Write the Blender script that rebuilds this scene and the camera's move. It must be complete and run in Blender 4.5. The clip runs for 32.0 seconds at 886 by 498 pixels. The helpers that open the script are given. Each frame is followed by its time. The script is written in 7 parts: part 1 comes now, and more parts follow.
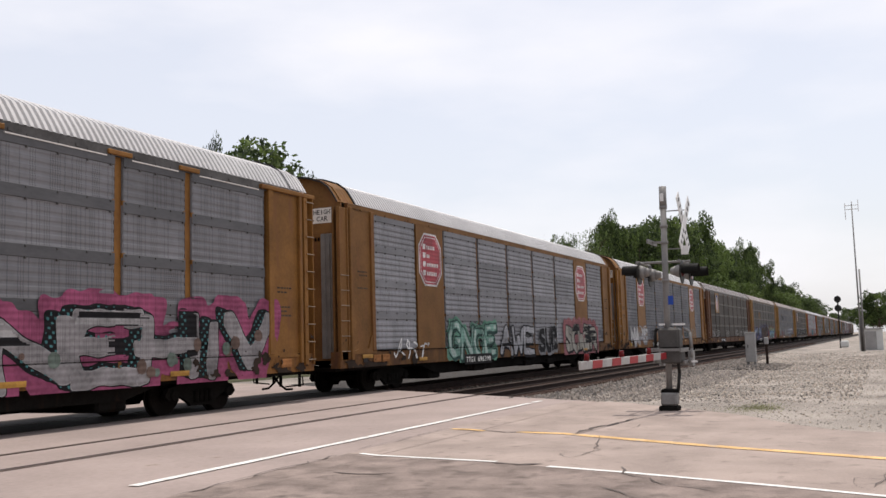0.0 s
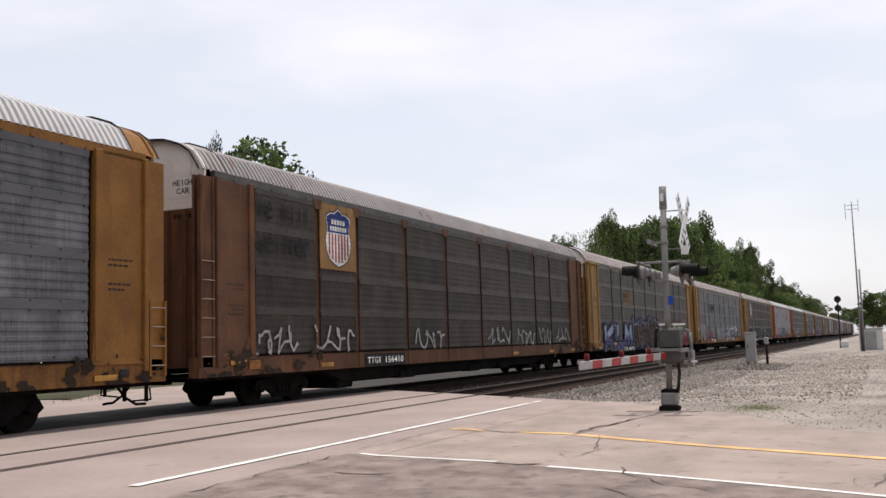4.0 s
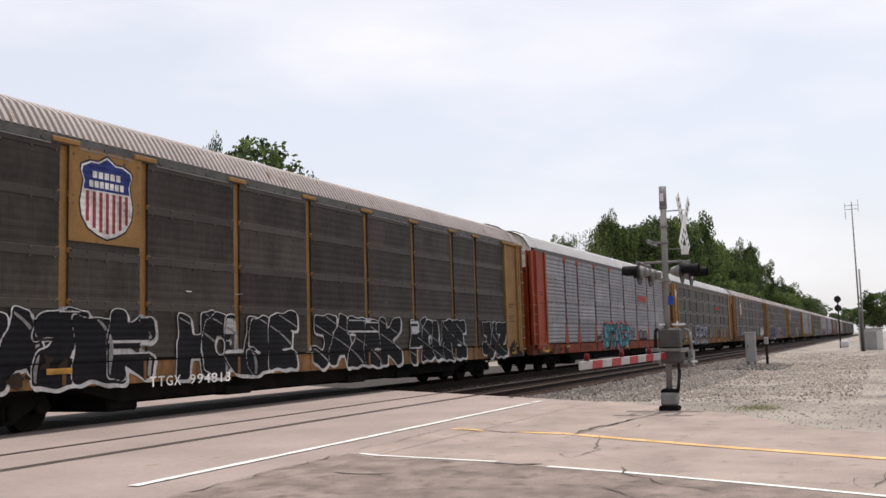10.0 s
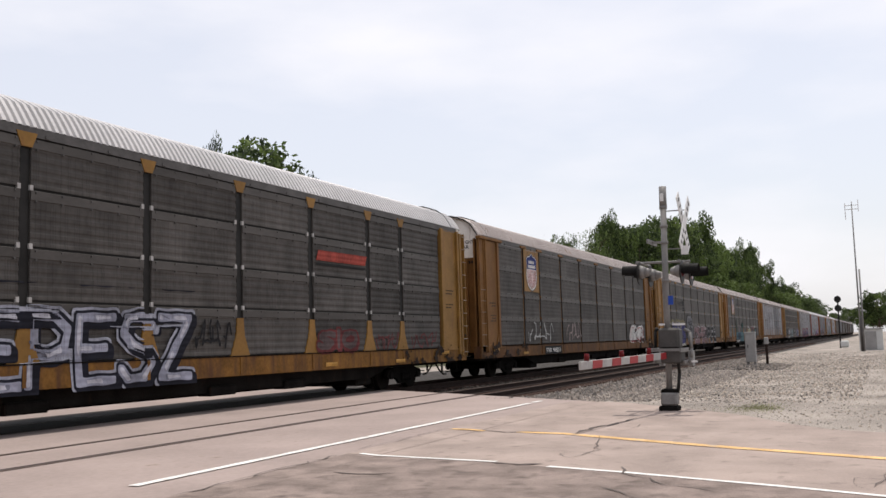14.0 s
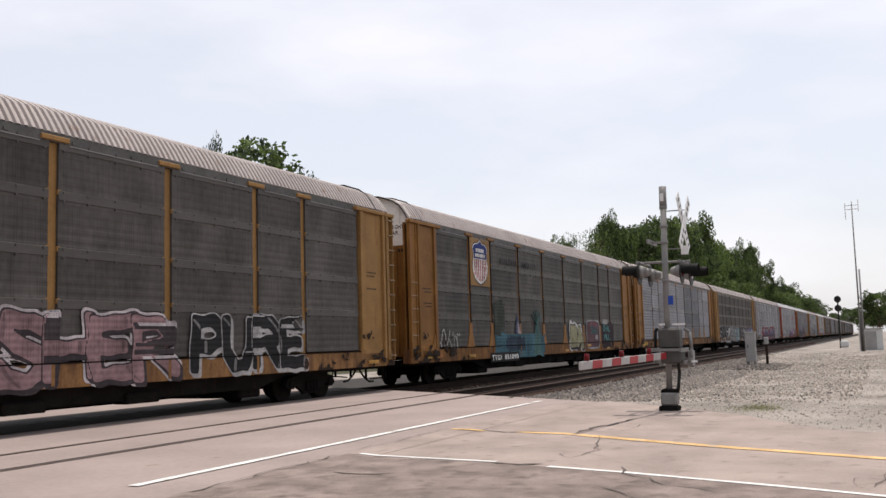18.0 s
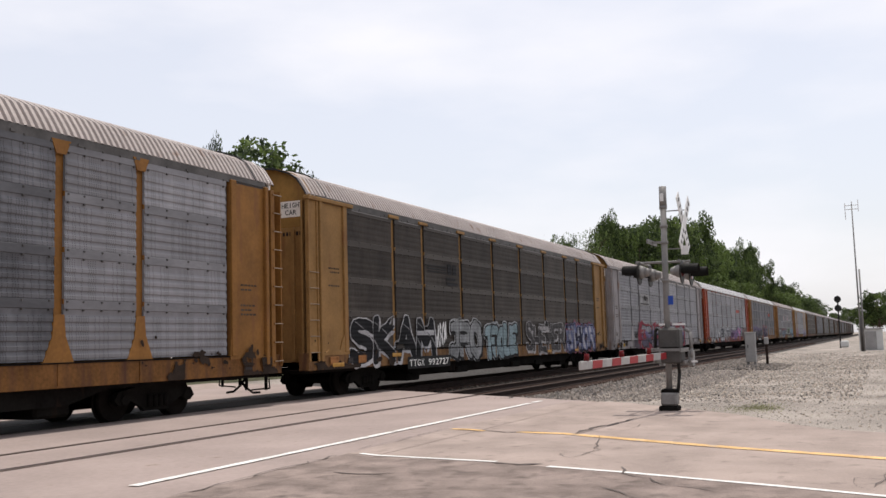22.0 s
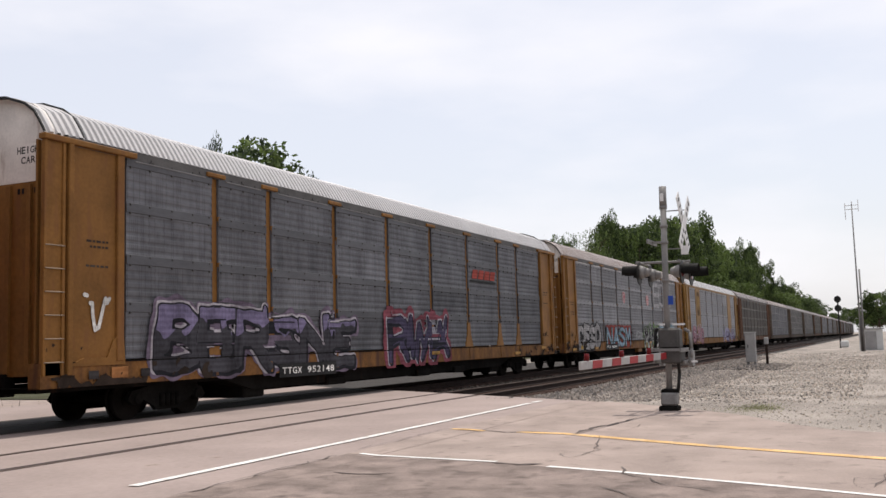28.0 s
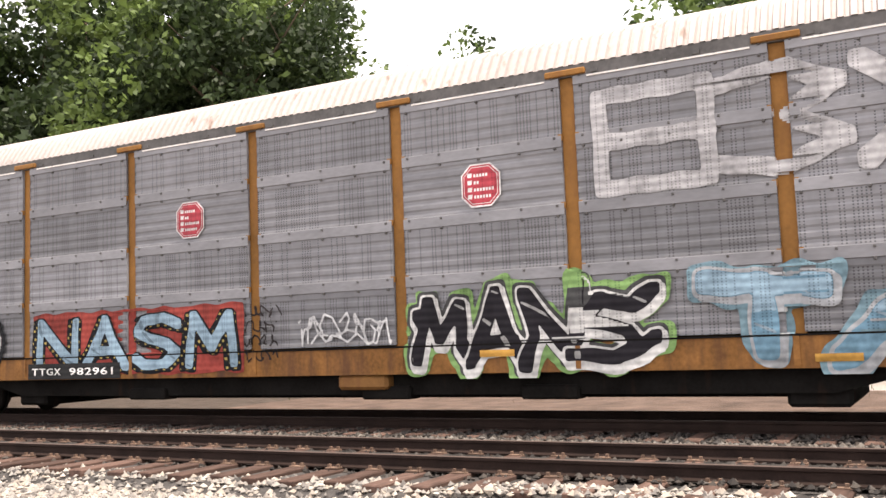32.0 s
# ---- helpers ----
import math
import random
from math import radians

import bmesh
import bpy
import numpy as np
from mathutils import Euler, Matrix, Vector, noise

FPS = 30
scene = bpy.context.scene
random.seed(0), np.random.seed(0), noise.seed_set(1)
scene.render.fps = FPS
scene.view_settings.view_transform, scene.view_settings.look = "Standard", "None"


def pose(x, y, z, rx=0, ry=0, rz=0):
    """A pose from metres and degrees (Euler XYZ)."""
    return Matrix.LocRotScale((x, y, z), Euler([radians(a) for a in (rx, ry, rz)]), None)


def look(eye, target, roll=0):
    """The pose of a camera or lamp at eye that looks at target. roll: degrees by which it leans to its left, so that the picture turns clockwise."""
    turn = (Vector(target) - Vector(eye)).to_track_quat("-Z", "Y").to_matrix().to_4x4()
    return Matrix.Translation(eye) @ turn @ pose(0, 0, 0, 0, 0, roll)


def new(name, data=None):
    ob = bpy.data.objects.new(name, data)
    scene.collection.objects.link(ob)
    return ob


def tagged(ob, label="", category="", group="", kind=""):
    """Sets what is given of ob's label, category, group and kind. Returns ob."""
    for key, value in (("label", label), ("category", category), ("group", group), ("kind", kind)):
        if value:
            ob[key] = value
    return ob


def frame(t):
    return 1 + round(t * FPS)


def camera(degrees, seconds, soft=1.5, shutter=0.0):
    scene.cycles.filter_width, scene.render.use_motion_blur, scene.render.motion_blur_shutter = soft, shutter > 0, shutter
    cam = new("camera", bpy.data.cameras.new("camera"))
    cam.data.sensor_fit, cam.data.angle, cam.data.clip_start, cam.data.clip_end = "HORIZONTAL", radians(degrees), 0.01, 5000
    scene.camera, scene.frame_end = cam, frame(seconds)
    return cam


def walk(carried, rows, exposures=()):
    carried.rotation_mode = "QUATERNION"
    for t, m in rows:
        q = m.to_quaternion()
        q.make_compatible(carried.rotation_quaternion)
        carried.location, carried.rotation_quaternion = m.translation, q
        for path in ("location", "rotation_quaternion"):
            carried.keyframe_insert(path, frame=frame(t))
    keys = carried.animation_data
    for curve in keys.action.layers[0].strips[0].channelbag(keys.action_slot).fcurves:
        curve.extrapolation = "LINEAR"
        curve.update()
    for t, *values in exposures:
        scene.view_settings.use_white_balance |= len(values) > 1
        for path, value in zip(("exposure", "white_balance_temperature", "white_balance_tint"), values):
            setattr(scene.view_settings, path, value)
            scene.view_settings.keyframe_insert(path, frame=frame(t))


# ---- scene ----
# The camera stands beside the road on a tripod, then swings to its left.
EYE = Vector((0.0, 0.0, 1.3))


def aim(yaw, pitch, roll):
    y, p = radians(yaw), radians(pitch)
    return look(EYE, EYE + Vector((math.cos(y) * math.cos(p), math.sin(y) * math.cos(p), math.sin(p))), roll)


cam = camera(49.96, 32.0, soft=1.5)
walk(cam, [
    (0.0, aim(24.50, 5.70, -1.70)), (15.0, aim(24.50, 5.70, -1.70)), (30.0, aim(24.50, 5.70, -1.70)),
    (30.2, aim(24.53, 5.70, -1.70)), (30.4, aim(25.39, 5.65, -1.74)), (30.5, aim(28.3, 5.60, -1.80)),
    (30.6, aim(32.95, 5.55, -1.87)), (30.7, aim(39.42, 5.52, -1.93)), (30.8, aim(47.6, 5.50, -1.90)),
    (30.9, aim(56.3, 5.47, -1.82)), (31.0, aim(64.58, 5.45, -1.74)), (31.1, aim(72.1, 5.40, -1.80)),
    (31.2, aim(79.3, 5.38, -1.88)), (31.3, aim(86.1, 5.38, -1.94)), (31.4, aim(92.5, 5.39, -1.99)),
    (31.5, aim(98.48, 5.40, -2.04)), (31.6, aim(103.4, 5.38, -2.05)), (31.8, aim(112.0, 5.32, -2.07)),
    (32.0, aim(118.36, 5.27, -2.09))],
    exposures=[(0.0, 0.0, 6500, 10), (30.4, 0.0, 6500, 10), (30.7, 0.0, 6560, 10), (31.0, 0.32, 6620, 10), (31.5, 1.31, 6750, 11), (32.0, 1.40, 6950, 12)])

# ---- light ----
SUN_EL, SUN_AZ = 73.0, -8.0          # degrees; azimuth from +x towards +y
sun_dir = Vector((math.cos(radians(SUN_EL)) * math.cos(radians(SUN_AZ)),
                  math.cos(radians(SUN_EL)) * math.sin(radians(SUN_AZ)), math.sin(radians(SUN_EL))))
sun = new("sun", bpy.data.lights.new("sun", "SUN"))
sun.data.energy, sun.data.angle, sun.data.color = 3.3, radians(0.6), (1.0, 0.94, 0.86)
sun.matrix_world = look(sun_dir * 100, (0, 0, 0))

world = bpy.data.worlds.new("world")
scene.world = world
world.use_nodes = True
wn, wl = world.node_tree.nodes, world.node_tree.links
wn.clear()
sky = wn.new("ShaderNodeTexSky")
sky.sky_type, sky.sun_disc = "NISHITA", False
sky.sun_elevation, sky.sun_rotation = radians(SUN_EL), radians(90 - SUN_AZ)
sky.air_density, sky.dust_density, sky.ozone_density = 1.0, 2.5, 1.0
w_co = wn.new("ShaderNodeTexCoord")
w_map = wn.new("ShaderNodeMapping")
w_map.inputs["Scale"].default_value = (1.0, 1.0, 3.2)
w_noise = wn.new("ShaderNodeTexNoise")
w_noise.inputs["Scale"].default_value, w_noise.inputs["Detail"].default_value = 2.6, 6
w_ramp = wn.new("ShaderNodeMapRange")
w_ramp.inputs["From Min"].default_value, w_ramp.inputs["From Max"].default_value = 0.40, 0.72
w_ramp.inputs["To Min"].default_value, w_ramp.inputs["To Max"].default_value = 0.6, 0.95
w_mix = wn.new("ShaderNodeMix")
w_mix.data_type = "RGBA"
w_mix.inputs["B"].default_value = (7.12, 7.0, 7.28, 1)
w_bg = wn.new("ShaderNodeBackground")
w_bg.inputs["Strength"].default_value = 0.145
w_out = wn.new("ShaderNodeOutputWorld")
wl.new(w_co.outputs["Generated"], w_map.inputs["Vector"])
wl.new(w_map.outputs["Vector"], w_noise.inputs["Vector"])
wl.new(w_noise.outputs["Fac"], w_ramp.inputs["Value"])
wl.new(w_ramp.outputs["Result"], w_mix.inputs["Factor"])
wl.new(sky.outputs["Color"], w_mix.inputs["A"])
wl.new(w_mix.outputs["Result"], w_bg.inputs["Color"])
wl.new(w_bg.outputs["Background"], w_out.inputs["Surface"])

# ---- materials ----
def material(name, color, rough=0.6, metal=0.0, dark=0.75, scale=3.0, fine=40.0, bump=0.15, stretch=(1, 1, 1), rust=0.0, rust_color=(0.16, 0.07, 0.03), tone=0.0, spec=0.12, bump_distance=0.004):
    """A painted or natural surface: two scales of mottling, fine relief, optional rust streaks, tone by object."""
    m = bpy.data.materials.new(name)
    m.use_nodes = True
    n, l = m.node_tree.nodes, m.node_tree.links
    b = n["Principled BSDF"]
    b.inputs["Roughness"].default_value, b.inputs["Metallic"].default_value = rough, metal
    b.inputs["Specular IOR Level"].default_value = spec
    co = n.new("ShaderNodeTexCoord")
    mp = n.new("ShaderNodeMapping")
    mp.inputs["Scale"].default_value = stretch
    l.new(co.outputs["Object"], mp.inputs["Vector"])
    info = n.new("ShaderNodeObjectInfo")
    off = n.new("ShaderNodeVectorMath")
    off.operation = "MULTIPLY_ADD"
    l.new(info.outputs["Random"], off.inputs[0])
    off.inputs[1].default_value = (37, 17, 29)
    l.new(mp.outputs["Vector"], off.inputs[2])
    n1 = n.new("ShaderNodeTexNoise")
    n1.inputs["Scale"].default_value, n1.inputs["Detail"].default_value = scale, 5
    n2 = n.new("ShaderNodeTexNoise")
    n2.inputs["Scale"].default_value, n2.inputs["Detail"].default_value = fine, 4
    for x in (n1, n2):
        l.new(off.outputs["Vector"], x.inputs["Vector"])
    add = n.new("ShaderNodeMath")
    add.operation = "MULTIPLY_ADD"
    l.new(n2.outputs["Fac"], add.inputs[0])
    add.inputs[1].default_value = 0.5
    l.new(n1.outputs["Fac"], add.inputs[2])
    mr = n.new("ShaderNodeMapRange")
    mr.inputs["From Min"].default_value, mr.inputs["From Max"].default_value = 0.5, 1.0
    mr.inputs["To Min"].default_value, mr.inputs["To Max"].default_value = dark, 2 - dark
    l.new(add.outputs["Value"], mr.inputs["Value"])
    val = mr.outputs["Result"]
    if tone:
        tr = n.new("ShaderNodeMapRange")
        tr.inputs["To Min"].default_value, tr.inputs["To Max"].default_value = 1 - tone, 1 + tone
        l.new(info.outputs["Random"], tr.inputs["Value"])
        tm = n.new("ShaderNodeMath")
        tm.operation = "MULTIPLY"
        l.new(val, tm.inputs[0])
        l.new(tr.outputs["Result"], tm.inputs[1])
        val = tm.outputs["Value"]
    sc = n.new("ShaderNodeVectorMath")
    sc.operation = "SCALE"
    sc.inputs[0].default_value = color
    l.new(val, sc.inputs["Scale"])
    col = sc.outputs["Vector"]
    if rust:
        n3 = n.new("ShaderNodeTexNoise")
        n3.inputs["Scale"].default_value, n3.inputs["Detail"].default_value = 1.3, 8
        m3 = n.new("ShaderNodeMapping")
        m3.inputs["Scale"].default_value = (3.0, 3.0, 0.6)
        l.new(co.outputs["Object"], m3.inputs["Vector"])
        l.new(m3.outputs["Vector"], n3.inputs["Vector"])
        r3 = n.new("ShaderNodeMapRange")
        r3.inputs["From Min"].default_value, r3.inputs["From Max"].default_value = 0.66 - 0.22 * rust, 0.80 - 0.1 * rust
        l.new(n3.outputs["Fac"], r3.inputs["Value"])
        mx = n.new("ShaderNodeMix")
        mx.data_type = "RGBA"
        mx.inputs["B"].default_value = (*rust_color, 1)
        l.new(r3.outputs["Result"], mx.inputs["Factor"])
        l.new(col, mx.inputs["A"])
        col = mx.outputs["Result"]
    l.new(col, b.inputs["Base Color"])
    if bump:
        bp = n.new("ShaderNodeBump")
        bp.inputs["Strength"].default_value, bp.inputs["Distance"].default_value = bump, bump_distance
        l.new(n2.outputs["Fac"], bp.inputs["Height"])
        l.new(bp.outputs["Normal"], b.inputs["Normal"])
    return m


def punch(m, holes, low, high):
    """Rows of punched holes in grouped columns, between two heights."""
    n, l = m.node_tree.nodes, m.node_tree.links
    b = n["Principled BSDF"]
    col = b.inputs["Base Color"].links[0].from_socket
    co = n.new("ShaderNodeTexCoord")
    sep = n.new("ShaderNodeSeparateXYZ")
    l.new(co.outputs["Object"], sep.inputs["Vector"])

    def math_node(op, a, v):
        k = n.new("ShaderNodeMath")
        k.operation = op
        if a is not None:
            l.new(a, k.inputs[0])
        if isinstance(v, (int, float)):
            k.inputs[1].default_value = v
        else:
            l.new(v, k.inputs[1])
        return k.outputs["Value"]

    def cell(a, period, width):
        f = math_node("FRACT", math_node("DIVIDE", a, period), 0)
        return math_node("LESS_THAN", f, width)
    info = n.new("ShaderNodeObjectInfo")
    start = math_node("FLOOR", math_node("MULTIPLY", info.outputs["Random"], 900.0), 0)
    place = math_node("ADD", math_node("DIVIDE", sep.outputs["X"], 0.054), start)
    dice = n.new("ShaderNodeTexWhiteNoise")
    dice.noise_dimensions = "1D"
    l.new(math_node("FLOOR", place, 0), dice.inputs["W"])
    column = math_node("MULTIPLY", math_node("LESS_THAN", math_node("FRACT", place, 0), 0.40), math_node("GREATER_THAN", dice.outputs["Value"], 0.50))
    dots = math_node("MULTIPLY", column, cell(sep.outputs["Z"], 0.040, 0.5))
    bands = math_node("MULTIPLY", dots, math_node("LESS_THAN", sep.outputs["Z"], high))
    bands = math_node("MULTIPLY", bands, math_node("GREATER_THAN", sep.outputs["Z"], low))
    fac = math_node("MULTIPLY", bands, holes)
    mx = n.new("ShaderNodeMix")
    mx.data_type = "RGBA"
    mx.inputs["B"].default_value = (0.012, 0.012, 0.013, 1)
    l.new(fac, mx.inputs["Factor"])
    l.new(col, mx.inputs["A"])
    l.new(mx.outputs["Result"], b.inputs["Base Color"])
    return m


def screen_material(name, color, rough=0.6, metal=0.12, holes=0.8):
    """Galvanised screen sheet: rows of punched holes in grouped columns, dull streaks, each sheet its own tone."""
    m = material(name, color, rough, metal, dark=0.84 if color[0] > 0.15 else 0.66, scale=0.8, fine=6.0, bump=0.08, stretch=(1.6, 1, 1.0), tone=0.18, spec=0.08)
    SCREEN_COLORS[name] = color
    return punch(m, holes, -1.0, 0.80)


SCREEN_COLORS, BANDS = {}, {}


def band_material(screen, k):
    """The smooth unpunched sheet of a screen's rails."""
    key = (screen.name, k)
    if key not in BANDS:
        BANDS[key] = material("smooth_" + screen.name, tuple(k * v for v in SCREEN_COLORS[screen.name]), 0.5, 0.15, dark=0.8, scale=0.9, fine=7.0, bump=0.06, stretch=(1, 1, 3.0), tone=0.12, spec=0.12)
    return BANDS[key]


TAN = material("tan_paint", (0.20, 0.094, 0.026), 0.55, rust=0.55, dark=0.72, scale=1.2, fine=14, tone=0.08)
SILLS = {name: material(name + "_sill", color, 0.65, rust=0.95, rust_color=(0.075, 0.036, 0.022), dark=0.6, scale=2.0, fine=16, tone=0.15) for name, color in (("tan_paint", (0.17, 0.078, 0.024)), ("faded_tan_paint", (0.19, 0.10, 0.04)), ("brown_tan_paint", (0.13, 0.062, 0.022)), ("yellow_paint", (0.19, 0.092, 0.022)), ("orange_paint", (0.18, 0.034, 0.014)))}
TAN_PALE = material("faded_tan_paint", (0.24, 0.135, 0.05), 0.6, rust=0.35, dark=0.78, scale=1.2, fine=14, tone=0.06)
TAN_BROWN = material("brown_tan_paint", (0.16, 0.078, 0.026), 0.6, rust=0.6, dark=0.7, scale=1.2, fine=14, tone=0.08)
YELLOW_TAN = material("yellow_paint", (0.215, 0.116, 0.032), 0.5, rust=0.4, dark=0.75, scale=1.2, fine=14)
ORANGE = material("orange_paint", (0.22, 0.036, 0.012), 0.5, rust=0.35, dark=0.72, scale=1.2, fine=14, tone=0.06)
PALE_GREY = material("pale_grey_paint", (0.24, 0.22, 0.22), 0.55, rust=0.35, dark=0.8, scale=1.2, fine=14)
RUST_BROWN = material("rusty_brown_paint", (0.10, 0.05, 0.03), 0.7, rust=0.6, dark=0.7, scale=1.2, fine=14)
WHITE_PAINT = material("white_paint", (0.68, 0.64, 0.60), 0.5, rust=0.3, dark=0.85, scale=1.5, fine=20)
SCREEN_LIGHT = screen_material("light_screen", (0.232, 0.229, 0.241), holes=0.55)
SCREEN_DULL = screen_material("dull_pale_screen", (0.178, 0.176, 0.184), holes=0.62)
SCREEN_MID = screen_material("mid_screen", (0.120, 0.120, 0.129), holes=0.55)
SCREEN_DARK = screen_material("dark_screen", (0.075, 0.069, 0.064), holes=0.45)
SCREEN_BROWN = screen_material("brownish_screen", (0.052, 0.044, 0.038), holes=0.45)
# far cars: grime, with distance haze put into the dull colours
FAR_FRAME = material("road_grimed_paint", (0.095, 0.072, 0.055), 0.7, rust=0.4, dark=0.7, scale=1.2, fine=14, tone=0.25)
SCREEN_HAZY = screen_material("grimed_screen", (0.105, 0.100, 0.098))
ROOF_PALE = material("pale_roof_sheet", (0.37, 0.325, 0.305), 0.55, 0.15, dark=0.85, scale=0.6, fine=10, bump=0.05, rust=0.15)
ROOF_WHITE = material("white_roof_sheet", (0.50, 0.485, 0.48), 0.4, 0.15, dark=0.9, scale=0.6, fine=10, bump=0.05)
ROOF_GREY = material("grey_roof_sheet", (0.30, 0.275, 0.265), 0.55, 0.2, dark=0.82, scale=0.6, fine=10, bump=0.05, rust=0.2)
EAVE_GREY = material("eave_rail_steel", (0.10, 0.095, 0.092), 0.6, 0.3, dark=0.7, scale=2, fine=20)
BLACK_STEEL = material("black_underframe", (0.010, 0.0092, 0.0085), 0.95, dark=0.6, scale=2, fine=20, rust=0.3, rust_color=(0.024, 0.014, 0.010), spec=0.02)
WHEEL_STEEL = material("wheel_steel", (0.011, 0.009, 0.008), 0.9, 0.0, dark=0.6, scale=3, fine=30, spec=0.03)
RAIL_SIDE = material("rusty_rail_steel", (0.022, 0.0135, 0.011), 0.8, 0.1, dark=0.65, scale=3, fine=40)
PLATE_RUST = material("rusty_tie_plate", (0.125, 0.082, 0.060), 0.85, 0.0, dark=0.6, scale=4, fine=40)
BANK = material("broken_edge_asphalt", (0.135, 0.112, 0.100), 0.95, dark=0.35, scale=5.0, fine=38, bump=1.0, bump_distance=0.03)
DIRT = material("packed_dirt", (0.060, 0.046, 0.037), 0.95, dark=0.6, scale=2.5, fine=30, bump=1.0, bump_distance=0.03)
EARTH = material("reddish_earth", (0.095, 0.066, 0.052), 0.95, dark=0.55, scale=1.5, fine=24, bump=1.0, bump_distance=0.03)
RAIL_TOP = material("worn_rail_head", (0.075, 0.054, 0.046), 0.65, 0.15, dark=0.85, scale=1, fine=50, stretch=(0.05, 1, 1))
TIE_WOOD = material("weathered_tie_wood", (0.078, 0.048, 0.038), 0.9, dark=0.55, scale=3, fine=26, stretch=(6, 1, 6), bump=0.6, tone=0.35)
# near-black, so the train's cast shadow is put into the slab colour
SHADOWED_CONCRETE = material("oil_stained_concrete", (0.032, 0.027, 0.025), 0.9, dark=0.7, scale=0.8, fine=16, bump=0.3)
CONCRETE = material("crossing_concrete", (0.30, 0.243, 0.222), 0.85, dark=0.84, scale=0.5, fine=16, bump=0.3, rust=0.12, rust_color=(0.20, 0.15, 0.12))
ASPHALT = material("worn_asphalt", (0.305, 0.247, 0.218), 0.9, dark=0.78, scale=1.1, fine=52, bump=0.9, rust=0.36, rust_color=(0.185, 0.150, 0.132))
OLD_ASPHALT = material("coarse_old_asphalt", (0.225, 0.180, 0.160), 0.95, dark=0.62, scale=2.2, fine=70, bump=1.0, bump_distance=0.012, rust=0.62, rust_color=(0.115, 0.092, 0.082))
GRAVEL = material("gravel_ground", (0.285, 0.252, 0.224), 0.95, dark=0.55, scale=0.35, fine=48, bump=1.0, bump_distance=0.03)
BALLAST = material("ballast_stone", (0.052, 0.047, 0.044), 0.9, dark=0.6, scale=4, fine=22, bump=1.0, bump_distance=0.03)
DARK_FILL = material("oily_fill", (0.028, 0.025, 0.023), 0.9, dark=0.55, scale=4, fine=30, bump=1.0, bump_distance=0.02)
LINE_WHITE = material("white_road_paint", (0.66, 0.645, 0.62), 0.7, dark=0.85, scale=3, fine=30, rust=0.3, rust_color=(0.4, 0.36, 0.33))
LINE_YELLOW = material("yellow_road_paint", (0.58, 0.37, 0.17), 0.8, dark=0.7, scale=3, fine=20, rust=0.6, rust_color=(0.34, 0.29, 0.25))
TAR_AND_SHADOW = material("tar_crack_filler", (0.115, 0.095, 0.086), 0.8, dark=0.7)
ALUMINIUM = material("weathered_aluminium", (0.21, 0.202, 0.196), 0.55, 0.3, dark=0.8, scale=3, fine=30, rust=0.12)
GREY_BOX = material("grey_cabinet_paint", (0.28, 0.272, 0.266), 0.55, 0.2, dark=0.85, scale=2, fine=20)
BLACK_PAINT = material("black_paint", (0.02, 0.019, 0.018), 0.5, dark=0.7)
GATE_WHITE = material("weathered_gate_white", (0.38, 0.365, 0.355), 0.6, dark=0.78, scale=3, fine=20)
DARK_METAL = material("dull_grey_casting", (0.075, 0.071, 0.068), 0.6, 0.3, dark=0.75, scale=4, fine=30)
WHITE_SIGN = material("white_sign_sheet", (0.66, 0.65, 0.64), 0.45, dark=0.9, scale=3, fine=20)
RED_SIGN = material("red_reflective", (0.30, 0.035, 0.04), 0.45, dark=0.85, scale=3, fine=20)
BLUE_SIGN = material("blue_sign_sheet", (0.03, 0.07, 0.32), 0.45, dark=0.85)
LENS_RED = material("red_lens", (0.11, 0.010, 0.012), 0.25, dark=0.8)
BARK = material("bark", (0.10, 0.075, 0.055), 0.95, dark=0.6, scale=4, fine=30, stretch=(1, 1, 0.3), bump=0.8)
POLE_WOOD = material("utility_pole_wood", (0.075, 0.058, 0.047), 0.9, dark=0.7, scale=3, fine=30, stretch=(1, 1, 0.1))
DRY_GRASS = material("dry_grass", (0.085, 0.072, 0.042), 0.9, dark=0.55, scale=2, fine=14)
WEED = material("pale_weed", (0.31, 0.32, 0.15), 0.9, dark=0.55, scale=2, fine=14)
GRASS = material("grass", (0.060, 0.075, 0.026), 0.9, dark=0.55, scale=2, fine=14)
FRESH_GRASS = material("fresh_weeds", (0.075, 0.115, 0.028), 0.8, dark=0.55, scale=2, fine=14)
VERGE = material("weedy_soil", (0.055, 0.056, 0.030), 0.95, dark=0.45, scale=1.2, fine=14, bump=1.0, bump_distance=0.04, rust=0.5, rust_color=(0.085, 0.068, 0.050))
SHED = material("shed_sheet", (0.50, 0.50, 0.49), 0.6, dark=0.9)


def leaf_material(name, color):
    m = material(name, color, 0.6, dark=0.55, scale=0.8, fine=5.0, bump=0, tone=0.12, spec=0.25)
    n, l = m.node_tree.nodes, m.node_tree.links
    b = n["Principled BSDF"]
    tr = n.new("ShaderNodeBsdfTranslucent")
    l.new(b.inputs["Base Color"].links[0].from_socket, tr.inputs["Color"])
    mix = n.new("ShaderNodeMixShader")
    mix.inputs["Fac"].default_value = 0.35
    l.new(b.outputs["BSDF"], mix.inputs[1])
    l.new(tr.outputs["BSDF"], mix.inputs[2])
    l.new(mix.outputs["Shader"], n["Material Output"].inputs["Surface"])
    return m


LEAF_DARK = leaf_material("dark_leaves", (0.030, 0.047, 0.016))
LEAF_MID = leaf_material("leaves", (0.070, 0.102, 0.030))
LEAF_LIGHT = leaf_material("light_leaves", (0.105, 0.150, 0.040))


